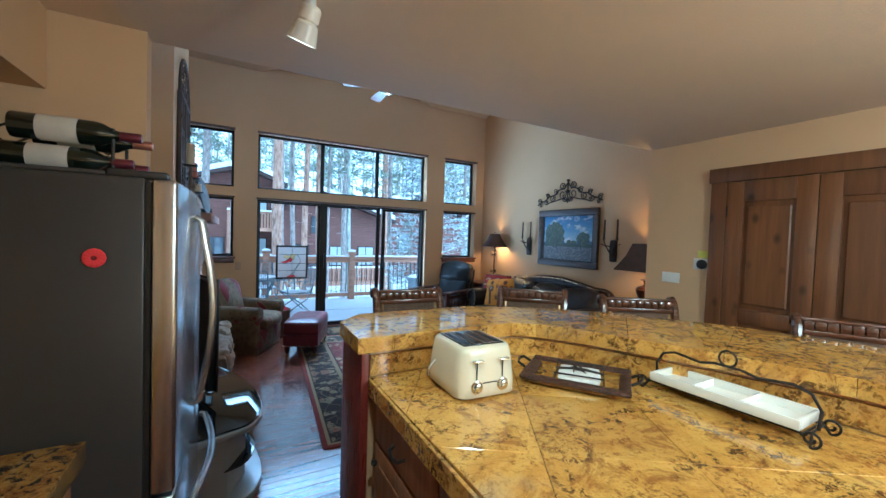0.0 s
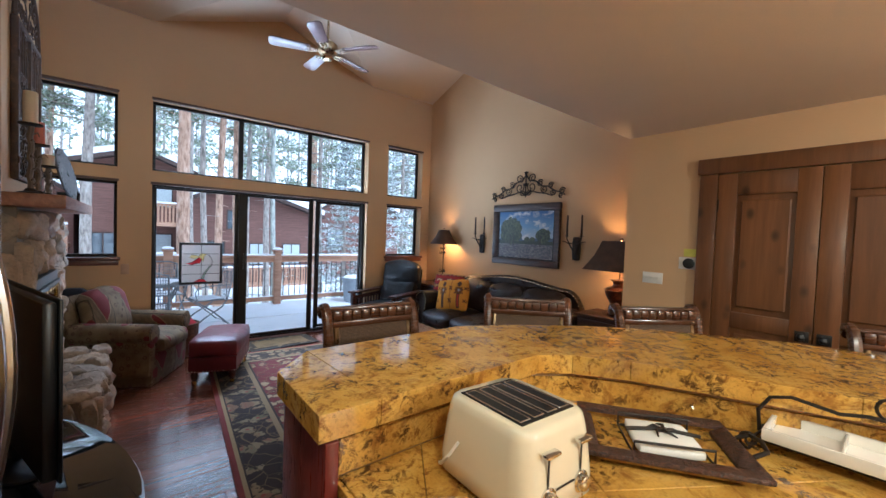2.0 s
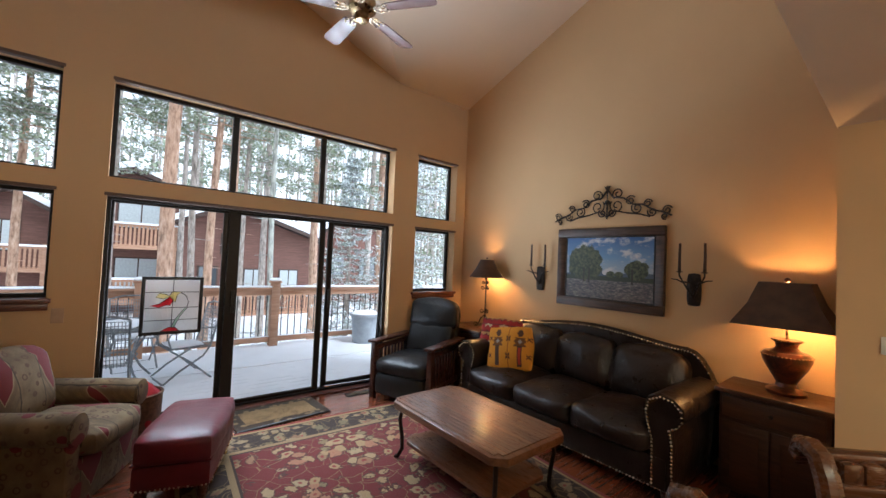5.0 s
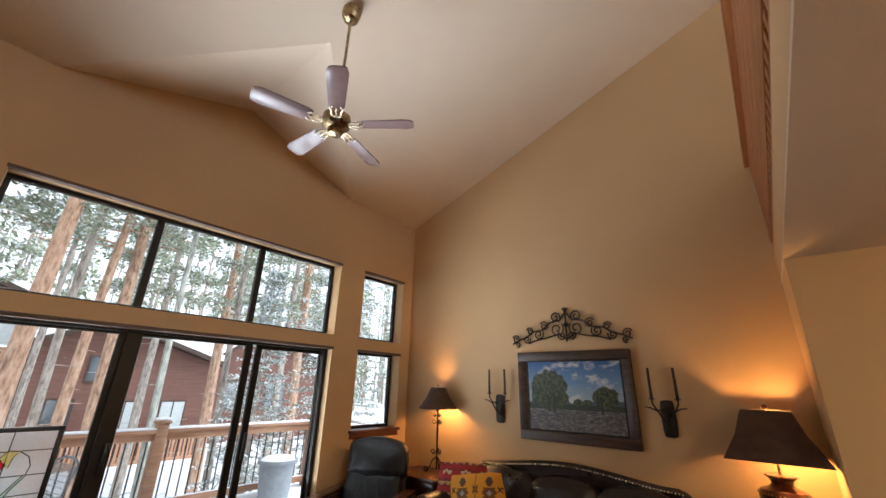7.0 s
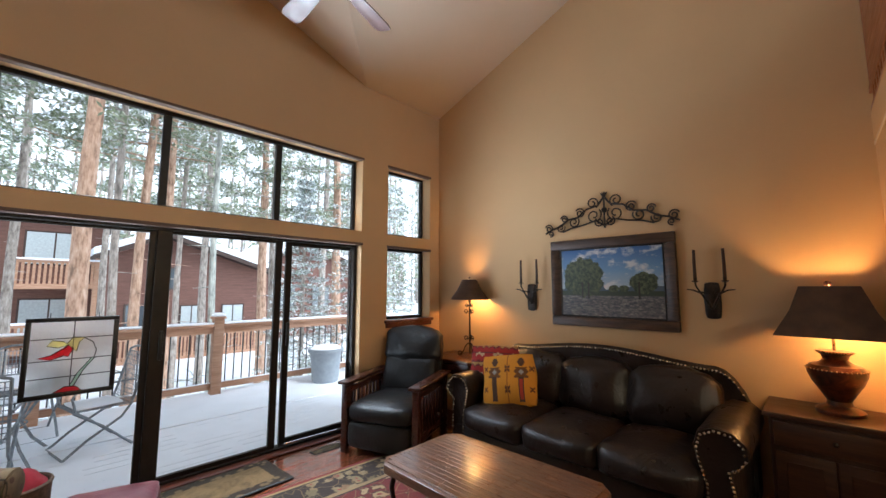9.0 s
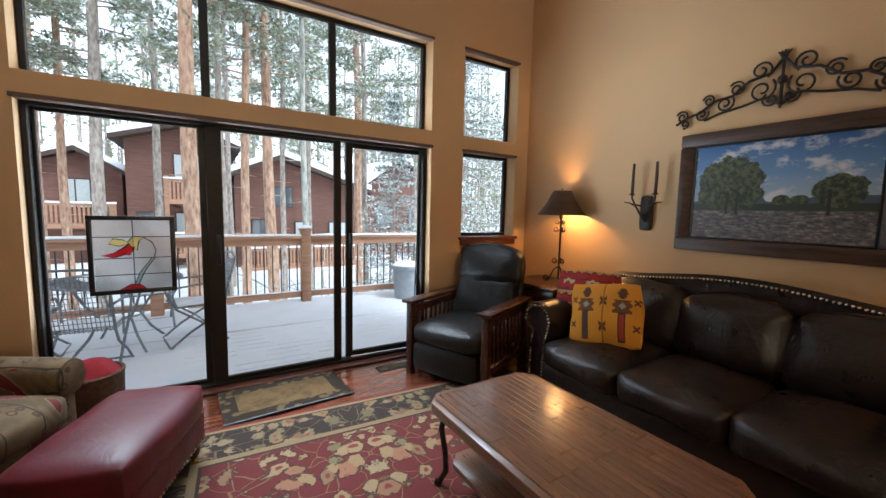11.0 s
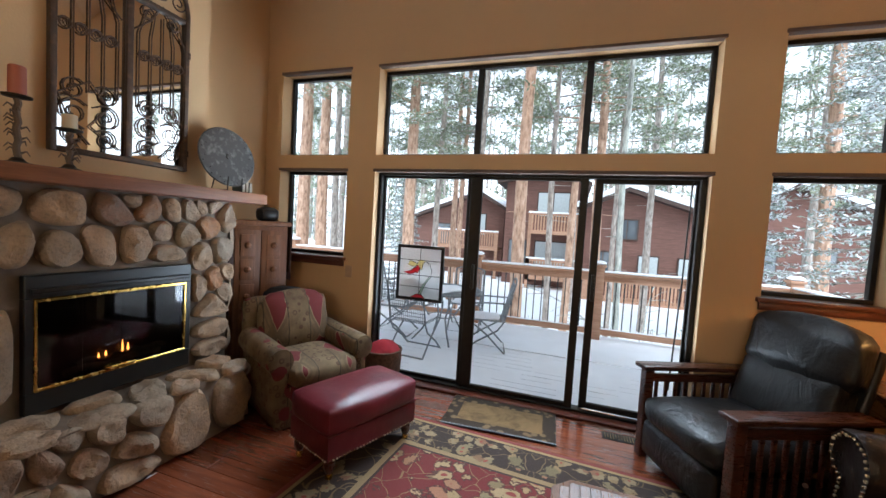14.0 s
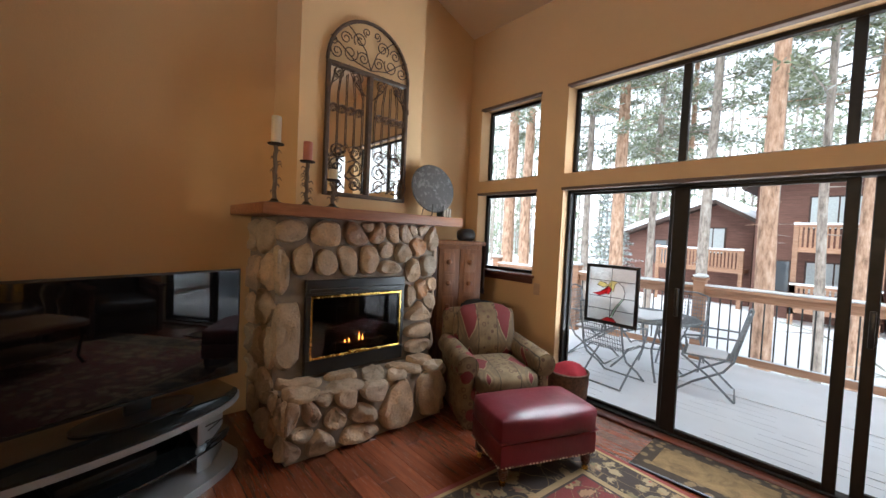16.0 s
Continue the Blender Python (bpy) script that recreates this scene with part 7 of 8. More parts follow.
armchair(pose(0.02, 5.60, 0, 0, 0, 63) @ Matrix.Diagonal((0.88, 0.88, 0.95, 1)))
hat = thing("dark_blanket", pose(-0.50, 5.93, 0.62), "dark folded blanket behind the armchair", "blanket")
part("fold", cushion(-0.16, 0.16, -0.12, 0.12, 0.0, 0.22, 0.02, 0.05, lumps=0.02), plain("black_wool", (0.015, 0.015, 0.02), 0.95), hat)
stool_s = thing("small_stand", pose(-0.50, 5.93, 0.0), "small dark stand behind the armchair", "stand")
part("top", box(-0.17, 0.17, -0.13, 0.13, 0.59, 0.618, 0.005), DARKWOOD, stool_s)
for x in (-0.14, 0.14):
    for y in (-0.1, 0.1):
        part("leg", box(x - 0.015, x + 0.015, y - 0.015, y + 0.015, 0.0, 0.59), DARKWOOD, stool_s)

# ottoman
ot = thing("ottoman", pose(0.735, 5.225, 0, 0, 0, -21), "oxblood leather ottoman with nailheads and turned feet", "ottoman")
OX, OY = 0.205, 0.35
part("cushion", cushion(-OX - 0.005, OX + 0.005, -OY - 0.005, OY + 0.005, 0.265, 0.435, 0.022, 0.04, lumps=0.006, cuts=8), RED_LEATHER, ot, "padded leather top")
part("base", cushion(-OX, OX, -OY, OY, 0.125, 0.275, 0.004, 0.015, lumps=0.002), RED_LEATHER, ot)
part("welt", tube([(-OX, -OY, 0.285), (OX, -OY, 0.285), (OX, OY, 0.285), (-OX, OY, 0.285)], 0.006, 6, closed=True), RED_LEATHER, ot)
b = bmesh.new()
for k in range(29):
    y = -OY + 0.015 + 0.0238 * k
    for sx in (-1, 1):
        nails([((sx * (OX + 0.003), y, 0.14), 0)], b, 0.007)
for k in range(17):
    x = -OX + 0.012 + 0.0238 * k
    for sy in (-1, 1):
        nails([((x, sy * (OY + 0.003), 0.14), 0)], b, 0.007)
part("nailheads", b, NAIL, ot, "row of pewter nailheads")
for sx in (-1, 1):
    for sy in (-1, 1):
        f = part("foot", lathe([(0.018, 0.03), (0.03, 0.055), (0.034, 0.085), (0.028, 0.126)], 14, m=Matrix.Translation((sx * (OX - 0.045), sy * (OY - 0.045), 0.011))), DARKWOOD, ot)
        part("caster", lathe([(0.014, -0.011), (0.02, 0.0), (0.02, 0.02), (0.016, 0.03)], 12, m=Matrix.Translation((sx * (OX - 0.045), sy * (OY - 0.045), 0.0115))), BRASS, f, "brass caster")

# basket with a red cushion
bk = thing("woven_basket", pose(0.46, 6.10, 0.0), "round brown basket beside the armchair", "basket")
WICKER = plain("brown_wicker", (0.11, 0.06, 0.035), 0.8, var=0.4, scale=40, bump=0.8)
part("wall", lathe([(0.12, 0.0), (0.145, 0.02), (0.165, 0.2), (0.17, 0.37), (0.158, 0.37), (0.15, 0.2), (0.13, 0.03)], 28), WICKER, bk)
part("rim", tube([(0.165 * math.cos(2 * math.pi * k / 28), 0.165 * math.sin(2 * math.pi * k / 28), 0.372) for k in range(28)], 0.011, 8, closed=True), WICKER, bk)
rc = thing("red_blanket", pose(0.46, 6.10, 0.26), "folded red fleece blanket in the basket", "blanket")
part("fold", cushion(-0.125, 0.125, -0.12, 0.12, -0.2, 0.15, 0.04, 0.07, lumps=0.025, cuts=7), plain("red_fleece", (0.30, 0.015, 0.025), 0.95, scale=25, bump=0.6), rc)

# outlets
for x, z in ((-0.06, 1.00), (-0.06, 0.28)):
    o = thing("wall_plate", pose(x, WY - 0.001, z), "tan wall plate under the window", "wall plate", "plates on the window wall")
    part("plate", box(-0.036, 0.036, -0.005, 0.0, -0.058, 0.058, 0.002), plain("tan_plastic", (0.45, 0.31, 0.19), 0.5), o)

# stained glass panel hung in the door
sg = thing("stained_glass_panel", pose(0.672, 6.355, 1.047), "stained glass panel of a red and yellow lily in dark frame", "stained glass")
FW, FH = 0.23, 0.258
for x0, x1, z0, z1 in ((-FW, FW, FH - 0.028, FH), (-FW, FW, -FH, -FH + 0.028), (-FW, -FW + 0.028, -FH + 0.028, FH - 0.028), (FW - 0.028, FW, -FH + 0.028, FH - 0.028)):
    part("frame_bar", box(x0, x1, -0.012, 0.012, z0, z1, 0.003), BLACK, sg)
def stained(name, color, trans=0.9, rough=0.35):
    m = Mat(name, color, rough, Transmission_Weight=trans, IOR=1.1)
    m.bump(m.noise(45, 3), 0.8, 0.01)
    return m.m


CLEAR, SRED, SYEL, SGRN = stained("rippled_clear_glass", (0.86, 0.88, 0.88)), stained("red_glass", (0.75, 0.02, 0.03)), stained("amber_glass", (0.85, 0.72, 0.25)), stained("pale_green_glass", (0.45, 0.68, 0.50))
part("clear_glass", box(-FW + 0.026, FW - 0.026, -0.002, 0.002, -FH + 0.026, FH - 0.026), CLEAR, sg, "rippled clear glass").visible_shadow = False


def flat(poly, y0, y1):
    b = bmesh.new()
    lo = [b.verts.new((x, y0, z)) for x, z in poly]
    hi = [b.verts.new((x, y1, z)) for x, z in poly]
    b.faces.new(lo)
    b.faces.new(hi[::-1])
    for k in range(len(poly)):
        b.faces.new((lo[k], hi[k], hi[(k + 1) % len(poly)], lo[(k + 1) % len(poly)]))
    return b


PIECES = (("red_piece", SRED, [(-0.165, 0.0), (-0.10, 0.015), (-0.03, 0.06), (-0.045, 0.005), (-0.10, -0.015)]), ("red_piece", SRED, [(-0.095, 0.02), (-0.02, 0.075), (0.005, 0.05), (-0.02, 0.0)]),
          ("amber_piece", SYEL, [(-0.125, 0.075), (-0.10, 0.11), (-0.05, 0.10), (-0.02, 0.075), (-0.07, 0.06)]), ("amber_piece", SYEL, [(-0.03, 0.085), (0.0, 0.125), (0.06, 0.12), (0.03, 0.09), (0.02, 0.03), (0.0, 0.045)]),
          ("red_piece", SRED, [(-0.08, -0.23), (-0.02, -0.195), (0.03, -0.20), (0.06, -0.23)]), ("green_piece", SGRN, [(0.0, -0.195), (0.03, -0.12), (0.10, -0.02), (0.115, -0.02), (0.06, -0.10), (0.02, -0.195)]))
for nm, mt, poly in PIECES:
    part(nm, flat(poly, -0.005, -0.0025), mt, sg).visible_shadow = False
    part("lead_line", tube([(x, -0.004, z) for x, z in poly], 0.0028, 5, closed=True), BLACK, sg)
for pts in ([(0.0, 0.23), (0.0, -0.19)], [(-0.2, 0.12), (0.2, 0.12)], [(-0.2, -0.02), (0.2, -0.02)], [(-0.2, -0.13), (0.2, -0.13)], [(0.05, 0.12), (0.10, 0.085), (0.12, 0.03), (0.11, -0.02)]):
    part("lead_line", tube([(x, -0.003, z) for x, z in pts], 0.0028, 5), BLACK, sg)
for sx in (-1, 1):
    part("hook", tube([(sx * 0.12, 0.0, FH), (sx * 0.12, 0.0, FH + 0.03), (sx * 0.12, 0.02, FH + 0.03)], 0.003, 5), BLACK, sg)

# ceiling fan
FANX, FANY, FANZ = FAN
fan = thing("ceiling_fan", pose(FANX, FANY, FANZ), "five-blade ceiling fan with brass motor on a downrod", "ceiling fan")
TOPZ = vault(FANY) - FANZ
part("canopy", lathe([(0.03, TOPZ - 0.10), (0.055, TOPZ - 0.085), (0.07, TOPZ - 0.05), (0.075, TOPZ + 0.02)], 24), ANTIQUE, fan, "antique brass canopy")
part("downrod", tube([(0, 0, 0.08), (0, 0, TOPZ - 0.09)], 0.011, 10), ANTIQUE, fan)
part("motor", lathe([(0.03, 0.10), (0.06, 0.09), (0.095, 0.06), (0.10, 0.02), (0.10, -0.01), (0.08, -0.03), (0.05, -0.045), (0.055, -0.07), (0.045, -0.09), (0.02, -0.10)], 28), ANTIQUE, fan, "antique brass motor")
BLADE = plain("rosewood_blade", (0.16, 0.10, 0.092), 0.26, var=0.1)
for k in range(5):
    a = FAN_A + 72 * k
    R = pose(0, 0, -0.005, 0, 0, a)
    b = slab([(0.17, -0.045), (0.20, -0.055), (0.50, -0.068), (0.545, -0.055), (0.555, -0.03), (0.555, 0.03), (0.545, 0.055), (0.50, 0.068), (0.20, 0.055), (0.17, 0.045)], -0.004, 0.004, 0.0015)
    bmesh.ops.transform(b, matrix=R @ pose(0, 0, 0, 12, 0, 0), verts=b.verts)
    bl = part("blade", b, BLADE, fan, "rosewood blade")
    b = bmesh.new()
    for s in (-1, 1):
        tube([(0.09, s * 0.01, -0.006), (0.13, s * 0.035, -0.012), (0.16, s * 0.03, -0.012), (0.185, s * 0.045, -0.010), (0.205, s * 0.025, -0.010)], 0.006, 6, b, R)
    tube([(0.09, 0, -0.006), (0.19, 0, -0.012)], 0.007, 6, b, R)
    part("blade_iron", b, NAIL, bl, "cast brass bracket")

# loft rail: boards and slots above the kitchen ceiling
rail = thing("loft_railing", pose(0, EDGE - 0.02, CEIL + 0.216), "reddish wooden loft railing with pierced lower band", "railing")
part("lower_rail", box(LX + 0.01, WX - 0.012, -0.012, 0.018, 0.0, 0.035, 0.004), LOFTWOOD, rail)
part("upper_rail", box(LX + 0.01, WX - 0.012, -0.012, 0.018, 0.12, 0.17, 0.004), LOFTWOOD, rail)
for k in range(54):
    x = LX + 0.06 + k * 0.095
    part("block", box(x, x + 0.045, -0.008, 0.014, 0.0352, 0.1198, 0.003), LOFTWOOD, rail)
for k in range(5):
    part("rail_board", box(LX + 0.01, WX - 0.012, -0.008, 0.014, 0.172 + k * 0.125, 0.292 + k * 0.125, 0.004), LOFTWOOD, rail)
part("cap", box(LX + 0.01, WX - 0.012, -0.05, 0.05, 0.80, 0.835, 0.006), LOFTWOOD, rail)


# ---- outdoors: deck, snow, pines and neighbouring chalets ----
DZ = -0.12
b = bmesh.new()
N = 60
grid = {}
def ground_z(x, y):
    return -2.45 + 0.5 * noise.noise(Vector((x * 0.12, y * 0.12, 0))) + 0.35 * noise.noise(Vector((x * 0.4, y * 0.4, 4))) * (1 if y < 60 else 0) + max(0, y - 40) * 0.05
for i in range(N + 1):
    for j in range(N + 1):
        x, y = -40 + 80 * i / N, WY + 0.3 + 75 * j / N
        grid[i, j] = b.verts.new((x, y, ground_z(x, y)))
for i in range(N):
    for j in range(N):
        b.faces.new((grid[i, j], grid[i + 1, j], grid[i + 1, j + 1], grid[i, j + 1]))
far = [b.verts.new(p) for p in ((-900, WY + 0.3, -2.6), (900, WY + 0.3, -2.6), (900, 1500, 60), (-900, 1500, 60))]
b.faces.new(far)
structure("ground", b, SNOW, "snow covered ground sloping away", "ground", smooth=60)

deck = thing("deck", Matrix.Identity(4), "redwood deck boards under thin snow", "deck", kind="structure")
rng = random.Random(11)
y = WY + 0.22
while y < 9.5:
    part("board", box(-4.2, 5.0, y + 0.003, y + 0.137, DZ - 0.03, DZ, 0.003, 1), DECKWOOD, deck, smooth=0)
    y += 0.14
sb = bmesh.new()
y = WY + 0.22
while y < 9.5:
    x = -4.2
    while x < 5.0:
        ln = rng.uniform(0.1, 0.5)
        gap = 0.0 if y > 8.4 else (0.016 if rng.random() < (0.42 if y < 7.4 else 0.16) else 0.0)
        box(x, min(x + ln, 5.0), y + gap * 0.5, y + 0.14 - gap * 0.5, DZ + 0.001, DZ + 0.010 + (0.02 if y > 8.2 else 0.006), bm=sb)
        x += ln
    y += 0.14
snowy = tagged(finish("snow_on_deck", sb, SNOW, None, "", 0), "thin broken snow lying on the deck boards", "snow", "", "stuff")

RAILY = 9.42
rl = thing("deck_railing", Matrix.Translation((0, RAILY, DZ)), "redwood deck railing with dark metal balusters and snow cap", "railing")
def post_at(x, y, par):
    p = part("post", box(x - 0.07, x + 0.07, y - 0.07, y + 0.07, 0.0, 1.15, 0.006), DECKWOOD, par)
    part("post_cap", box(x - 0.09, x + 0.09, y - 0.09, y + 0.09, 1.1501, 1.185, 0.006), DECKWOOD, p)
    part("snow_cap", cushion(x - 0.08, x + 0.08, y - 0.08, y + 0.08, 1.186, 1.235, 0.015, 0.024, lumps=0.006, cuts=3), SNOW, p, "cap of snow")
PX = (-3.3, -1.42, 0.50, 2.42, 4.85)
for x in PX:
    post_at(x, 0, rl)
for a, c in zip(PX, PX[1:]):
    part("cap_rail", box(a + 0.07, c - 0.07, -0.07, 0.07, 1.03, 1.07, 0.005), DECKWOOD, rl)
    part("snow_strip", cushion(a + 0.07, c - 0.07, -0.065, 0.065, 1.0705, 1.10, 0.006, 0.012, lumps=0.008, cuts=9), SNOW, rl, "strip of snow")
    part("sub_rail", box(a + 0.07, c - 0.07, -0.02, 0.02, 0.93, 1.029, 0.004), DECKWOOD, rl)
    part("low_rail", box(a + 0.07, c - 0.07, -0.02, 0.02, 0.10, 0.19, 0.004), DECKWOOD, rl)
    part("snow_strip", box(a + 0.07, c - 0.07, -0.02, 0.02, 0.1905, 0.205, 0.005), SNOW, rl)
    n = int((c - a - 0.14) / 0.118)
    for k in range(n):
        x = a + 0.07 + (k + 0.5) * (c - a - 0.14) / n
        part("baluster", tube([(x, 0, 0.185), (x, 0, 0.935)], 0.0095, 6), BLACK, rl, "", 35)
rl2 = thing("deck_railing", Matrix.Translation((4.85, RAILY, DZ)), "redwood deck railing returning to the house", "railing")
post_at(0, -2.75, rl2)
part("cap_rail", box(-0.07, 0.07, -2.68, -0.075, 1.03, 1.07, 0.005), DECKWOOD, rl2)
part("snow_strip", cushion(-0.065, 0.065, -2.68, -0.075, 1.0705, 1.10, 0.006, 0.012, lumps=0.008, cuts=9), SNOW, rl2)
part("sub_rail", box(-0.02, 0.02, -2.68, -0.075, 0.93, 1.029, 0.004), DECKWOOD, rl2)
part("low_rail", box(-0.02, 0.02, -2.68, -0.075, 0.10, 0.19, 0.004), DECKWOOD, rl2)
for k in range(22):
    part("baluster", tube([(0, -2.6 + k * 0.115, 0.185), (0, -2.6 + k * 0.115, 0.935)], 0.0095, 6), BLACK, rl2)

# planter tub
pt = thing("planter_tub", pose(4.0, 8.95, DZ + 0.03), "grey plastic planter tub full of snow", "planter")
TUB = plain("grey_plastic", (0.28, 0.31, 0.34), 0.6)
part("tub", lathe([(0.21, 0.0), (0.22, 0.01), (0.26, 0.50), (0.30, 0.51), (0.30, 0.56), (0.27, 0.56), (0.25, 0.4)], 32), TUB, pt)
part("snow", lathe([(0.25, 0.45), (0.262, 0.55), (0.2, 0.60), (0.05, 0.62)], 24), SNOW, pt, "heap of snow")

# patio set
GREYIRON = metal("grey_wrought_iron", (0.19, 0.205, 0.22), 0.55, (0.36, 0.38, 0.40), 0.5)
tab = thing("patio_table", pose(0.30, 8.22, DZ + 0.015), "round wrought iron patio table dusted with snow", "patio table")
part("rim", tube([(0.54 * math.cos(2 * math.pi * k / 40), 0.54 * math.sin(2 * math.pi * k / 40), 0.71) for k in range(40)], 0.016, 8, closed=True), GREYIRON, tab)
b = bmesh.new()
for k in range(-12, 13):
    h = math.sqrt(max(0, 0.53 ** 2 - (k * 0.043) ** 2))
    tube([(k * 0.043, -h, 0.71), (k * 0.043, h, 0.71)], 0.006, 4, b)
    tube([(-h, k * 0.043, 0.712), (h, k * 0.043, 0.712)], 0.006, 4, b)
part("mesh_top", b, GREYIRON, tab)
part("snow_patch", slab([((0.30 + 0.08 * math.sin(3 * a)) * math.cos(a), (0.34 + 0.06 * math.cos(5 * a)) * math.sin(a)) for a in [2 * math.pi * k / 30 for k in range(30)]], 0.719, 0.735, 0.005), SNOW, tab)
for k in range(4):
    a = math.pi / 2 * k + 0.6
    part("leg", tube([(math.cos(a) * r, math.sin(a) * r, z) for r, z in ((0.40, 0.70), (0.30, 0.5), (0.18, 0.33), (0.28, 0.15), (0.42, 0.0))], 0.013, 6), GREYIRON, tab)
part("ring", tube([(0.19 * math.cos(2 * math.pi * k / 20), 0.19 * math.sin(2 * math.pi * k / 20), 0.34) for k in range(20)], 0.008, 6, closed=True), GREYIRON, tab)


def patio_chair(m):
    c = thing("patio_chair", m, "wrought iron mesh patio chair dusted with snow", "patio chair", "chairs round the patio table")
    for sx in (-1, 1):
        part("side_frame", tube([(sx * 0.24, -0.27, 0.0), (sx * 0.24, -0.10, 0.14), (sx * 0.24, 0.16, 0.30), (sx * 0.24, 0.24, 0.42), (sx * 0.235, 0.36, 0.92)], 0.012, 6), GREYIRON, c)
        part("front_leg", tube([(sx * 0.24, -0.22, 0.42), (sx * 0.24, 0.02, 0.24), (sx * 0.24, 0.27, 0.0)], 0.012, 6), GREYIRON, c)
        part("arm", tube([(sx * 0.25, 0.30, 0.66), (sx * 0.27, 0.0, 0.66), (sx * 0.27, -0.20, 0.64), (sx * 0.255, -0.24, 0.56), (sx * 0.24, -0.20, 0.42)], 0.011, 6), GREYIRON, c)
    b = bmesh.new()
    for k in range(17):
        x = -0.23 + k * 0.0288
        tube([(x, -0.22, 0.42), (x, 0.22, 0.41), (x, 0.355, 0.90)], 0.0035, 4, b)
    for k in range(11):
        tube([(-0.235, -0.22 + 0.044 * k, 0.42), (0.235, -0.22 + 0.044 * k, 0.42)], 0.0035, 4, b)
        tube([(-0.235, 0.23 + 0.0125 * k, 0.45 + 0.045 * k), (0.235, 0.23 + 0.0125 * k, 0.45 + 0.045 * k)], 0.0035, 4, b)
    part("mesh_seat_and_back", b, GREYIRON, c)
    part("top_rail", tube([(-0.235, 0.36, 0.92), (-0.1, 0.375, 0.96), (0.1, 0.375, 0.96), (0.235, 0.36, 0.92)], 0.012, 6), GREYIRON, c)
    part("base_bar", tube([(-0.24, 0.27, 0.008), (0.24, 0.27, 0.008)], 0.011, 6), GREYIRON, c)
    part("front_bar", tube([(-0.24, -0.27, 0.008), (0.24, -0.27, 0.008)], 0.011, 6), GREYIRON, c)
    part("snow_patch", cushion(-0.20, 0.20, -0.18, 0.18, 0.425, 0.445, 0.006, 0.008, lumps=0.01), SNOW, c, "dusting of snow")
    return c


ch = patio_chair(pose(0.18, 7.55, DZ + 0.015, 0, 0, 176))
for x, y, a in ((0.95, 8.15, -78), (0.45, 8.95, 8), (-0.42, 8.25, 92)):
    copy_thing(ch, pose(x, y, DZ + 0.015, 0, 0, a))

# pines
def bark(name, low, high):
    m = Mat(name, low, 0.9, world_coords=True)
    n = m.noise(9, 5, 0.65, m.mapped((1.6, 1.6, 0.5)))
    m.color(m.ramp(n, (0.32, tuple(c * 0.45 for c in low)), (0.5, low), (0.7, high)))
    return m.bump(n, 0.8, 0.03).m


# bark and pine needle tones are lightened: outdoor haze put into the colour
BARK_O, BARK_G, BARK_A = bark("orange_pine_bark", (0.44, 0.275, 0.185), (0.60, 0.44, 0.33)), bark("grey_pine_bark", (0.34, 0.29, 0.25), (0.50, 0.45, 0.40)), bark("aspen_bark", (0.36, 0.37, 0.33), (0.55, 0.56, 0.50))
NEEDLE = Mat("pine_needles", (0.06, 0.09, 0.04), 0.7)
NEEDLE.color(NEEDLE.ramp(NEEDLE.island(), (0.0, (0.17, 0.205, 0.13)), (0.45, (0.25, 0.285, 0.18)), (0.70, (0.34, 0.365, 0.25)), (0.82, (0.50, 0.53, 0.50)), (1.0, (0.68, 0.71, 0.73))))
NEEDLE = NEEDLE.m
SPRUCE = Mat("snowy_spruce_needles", (0.05, 0.09, 0.06), 0.7)
SPRUCE.color(SPRUCE.ramp(SPRUCE.island(), (0.0, (0.16, 0.205, 0.165)), (0.36, (0.27, 0.32, 0.27)), (0.46, (0.6, 0.64, 0.65)), (1.0, (0.80, 0.84, 0.87))))
SPRUCE = SPRUCE.m


def tuft(verts, faces, p, r, size, n, drop=0.0):
    """A clump of narrow needle blades round a point."""
    for _ in range(n):
        a, e = r.uniform(0, 6.283), r.uniform(-0.7, 1.0)
        d = Vector((math.cos(a) * math.cos(e), math.sin(a) * math.cos(e), math.sin(e) - drop)).normalized()
        s = d.cross(Vector((r.uniform(-1, 1), r.uniform(-1, 1), r.uniform(-1, 1)))).normalized()
        L, w = size * r.uniform(0.6, 1.2), size * 0.13
        k = len(verts)
        base = Vector(p) + d * L * 0.15
        verts += [base, Vector(p) + d * L * 0.6 + s * w, Vector(p) + d * L, Vector(p) + d * L * 0.6 - s * w]
        faces.append((k, k + 1, k + 2, k + 3))


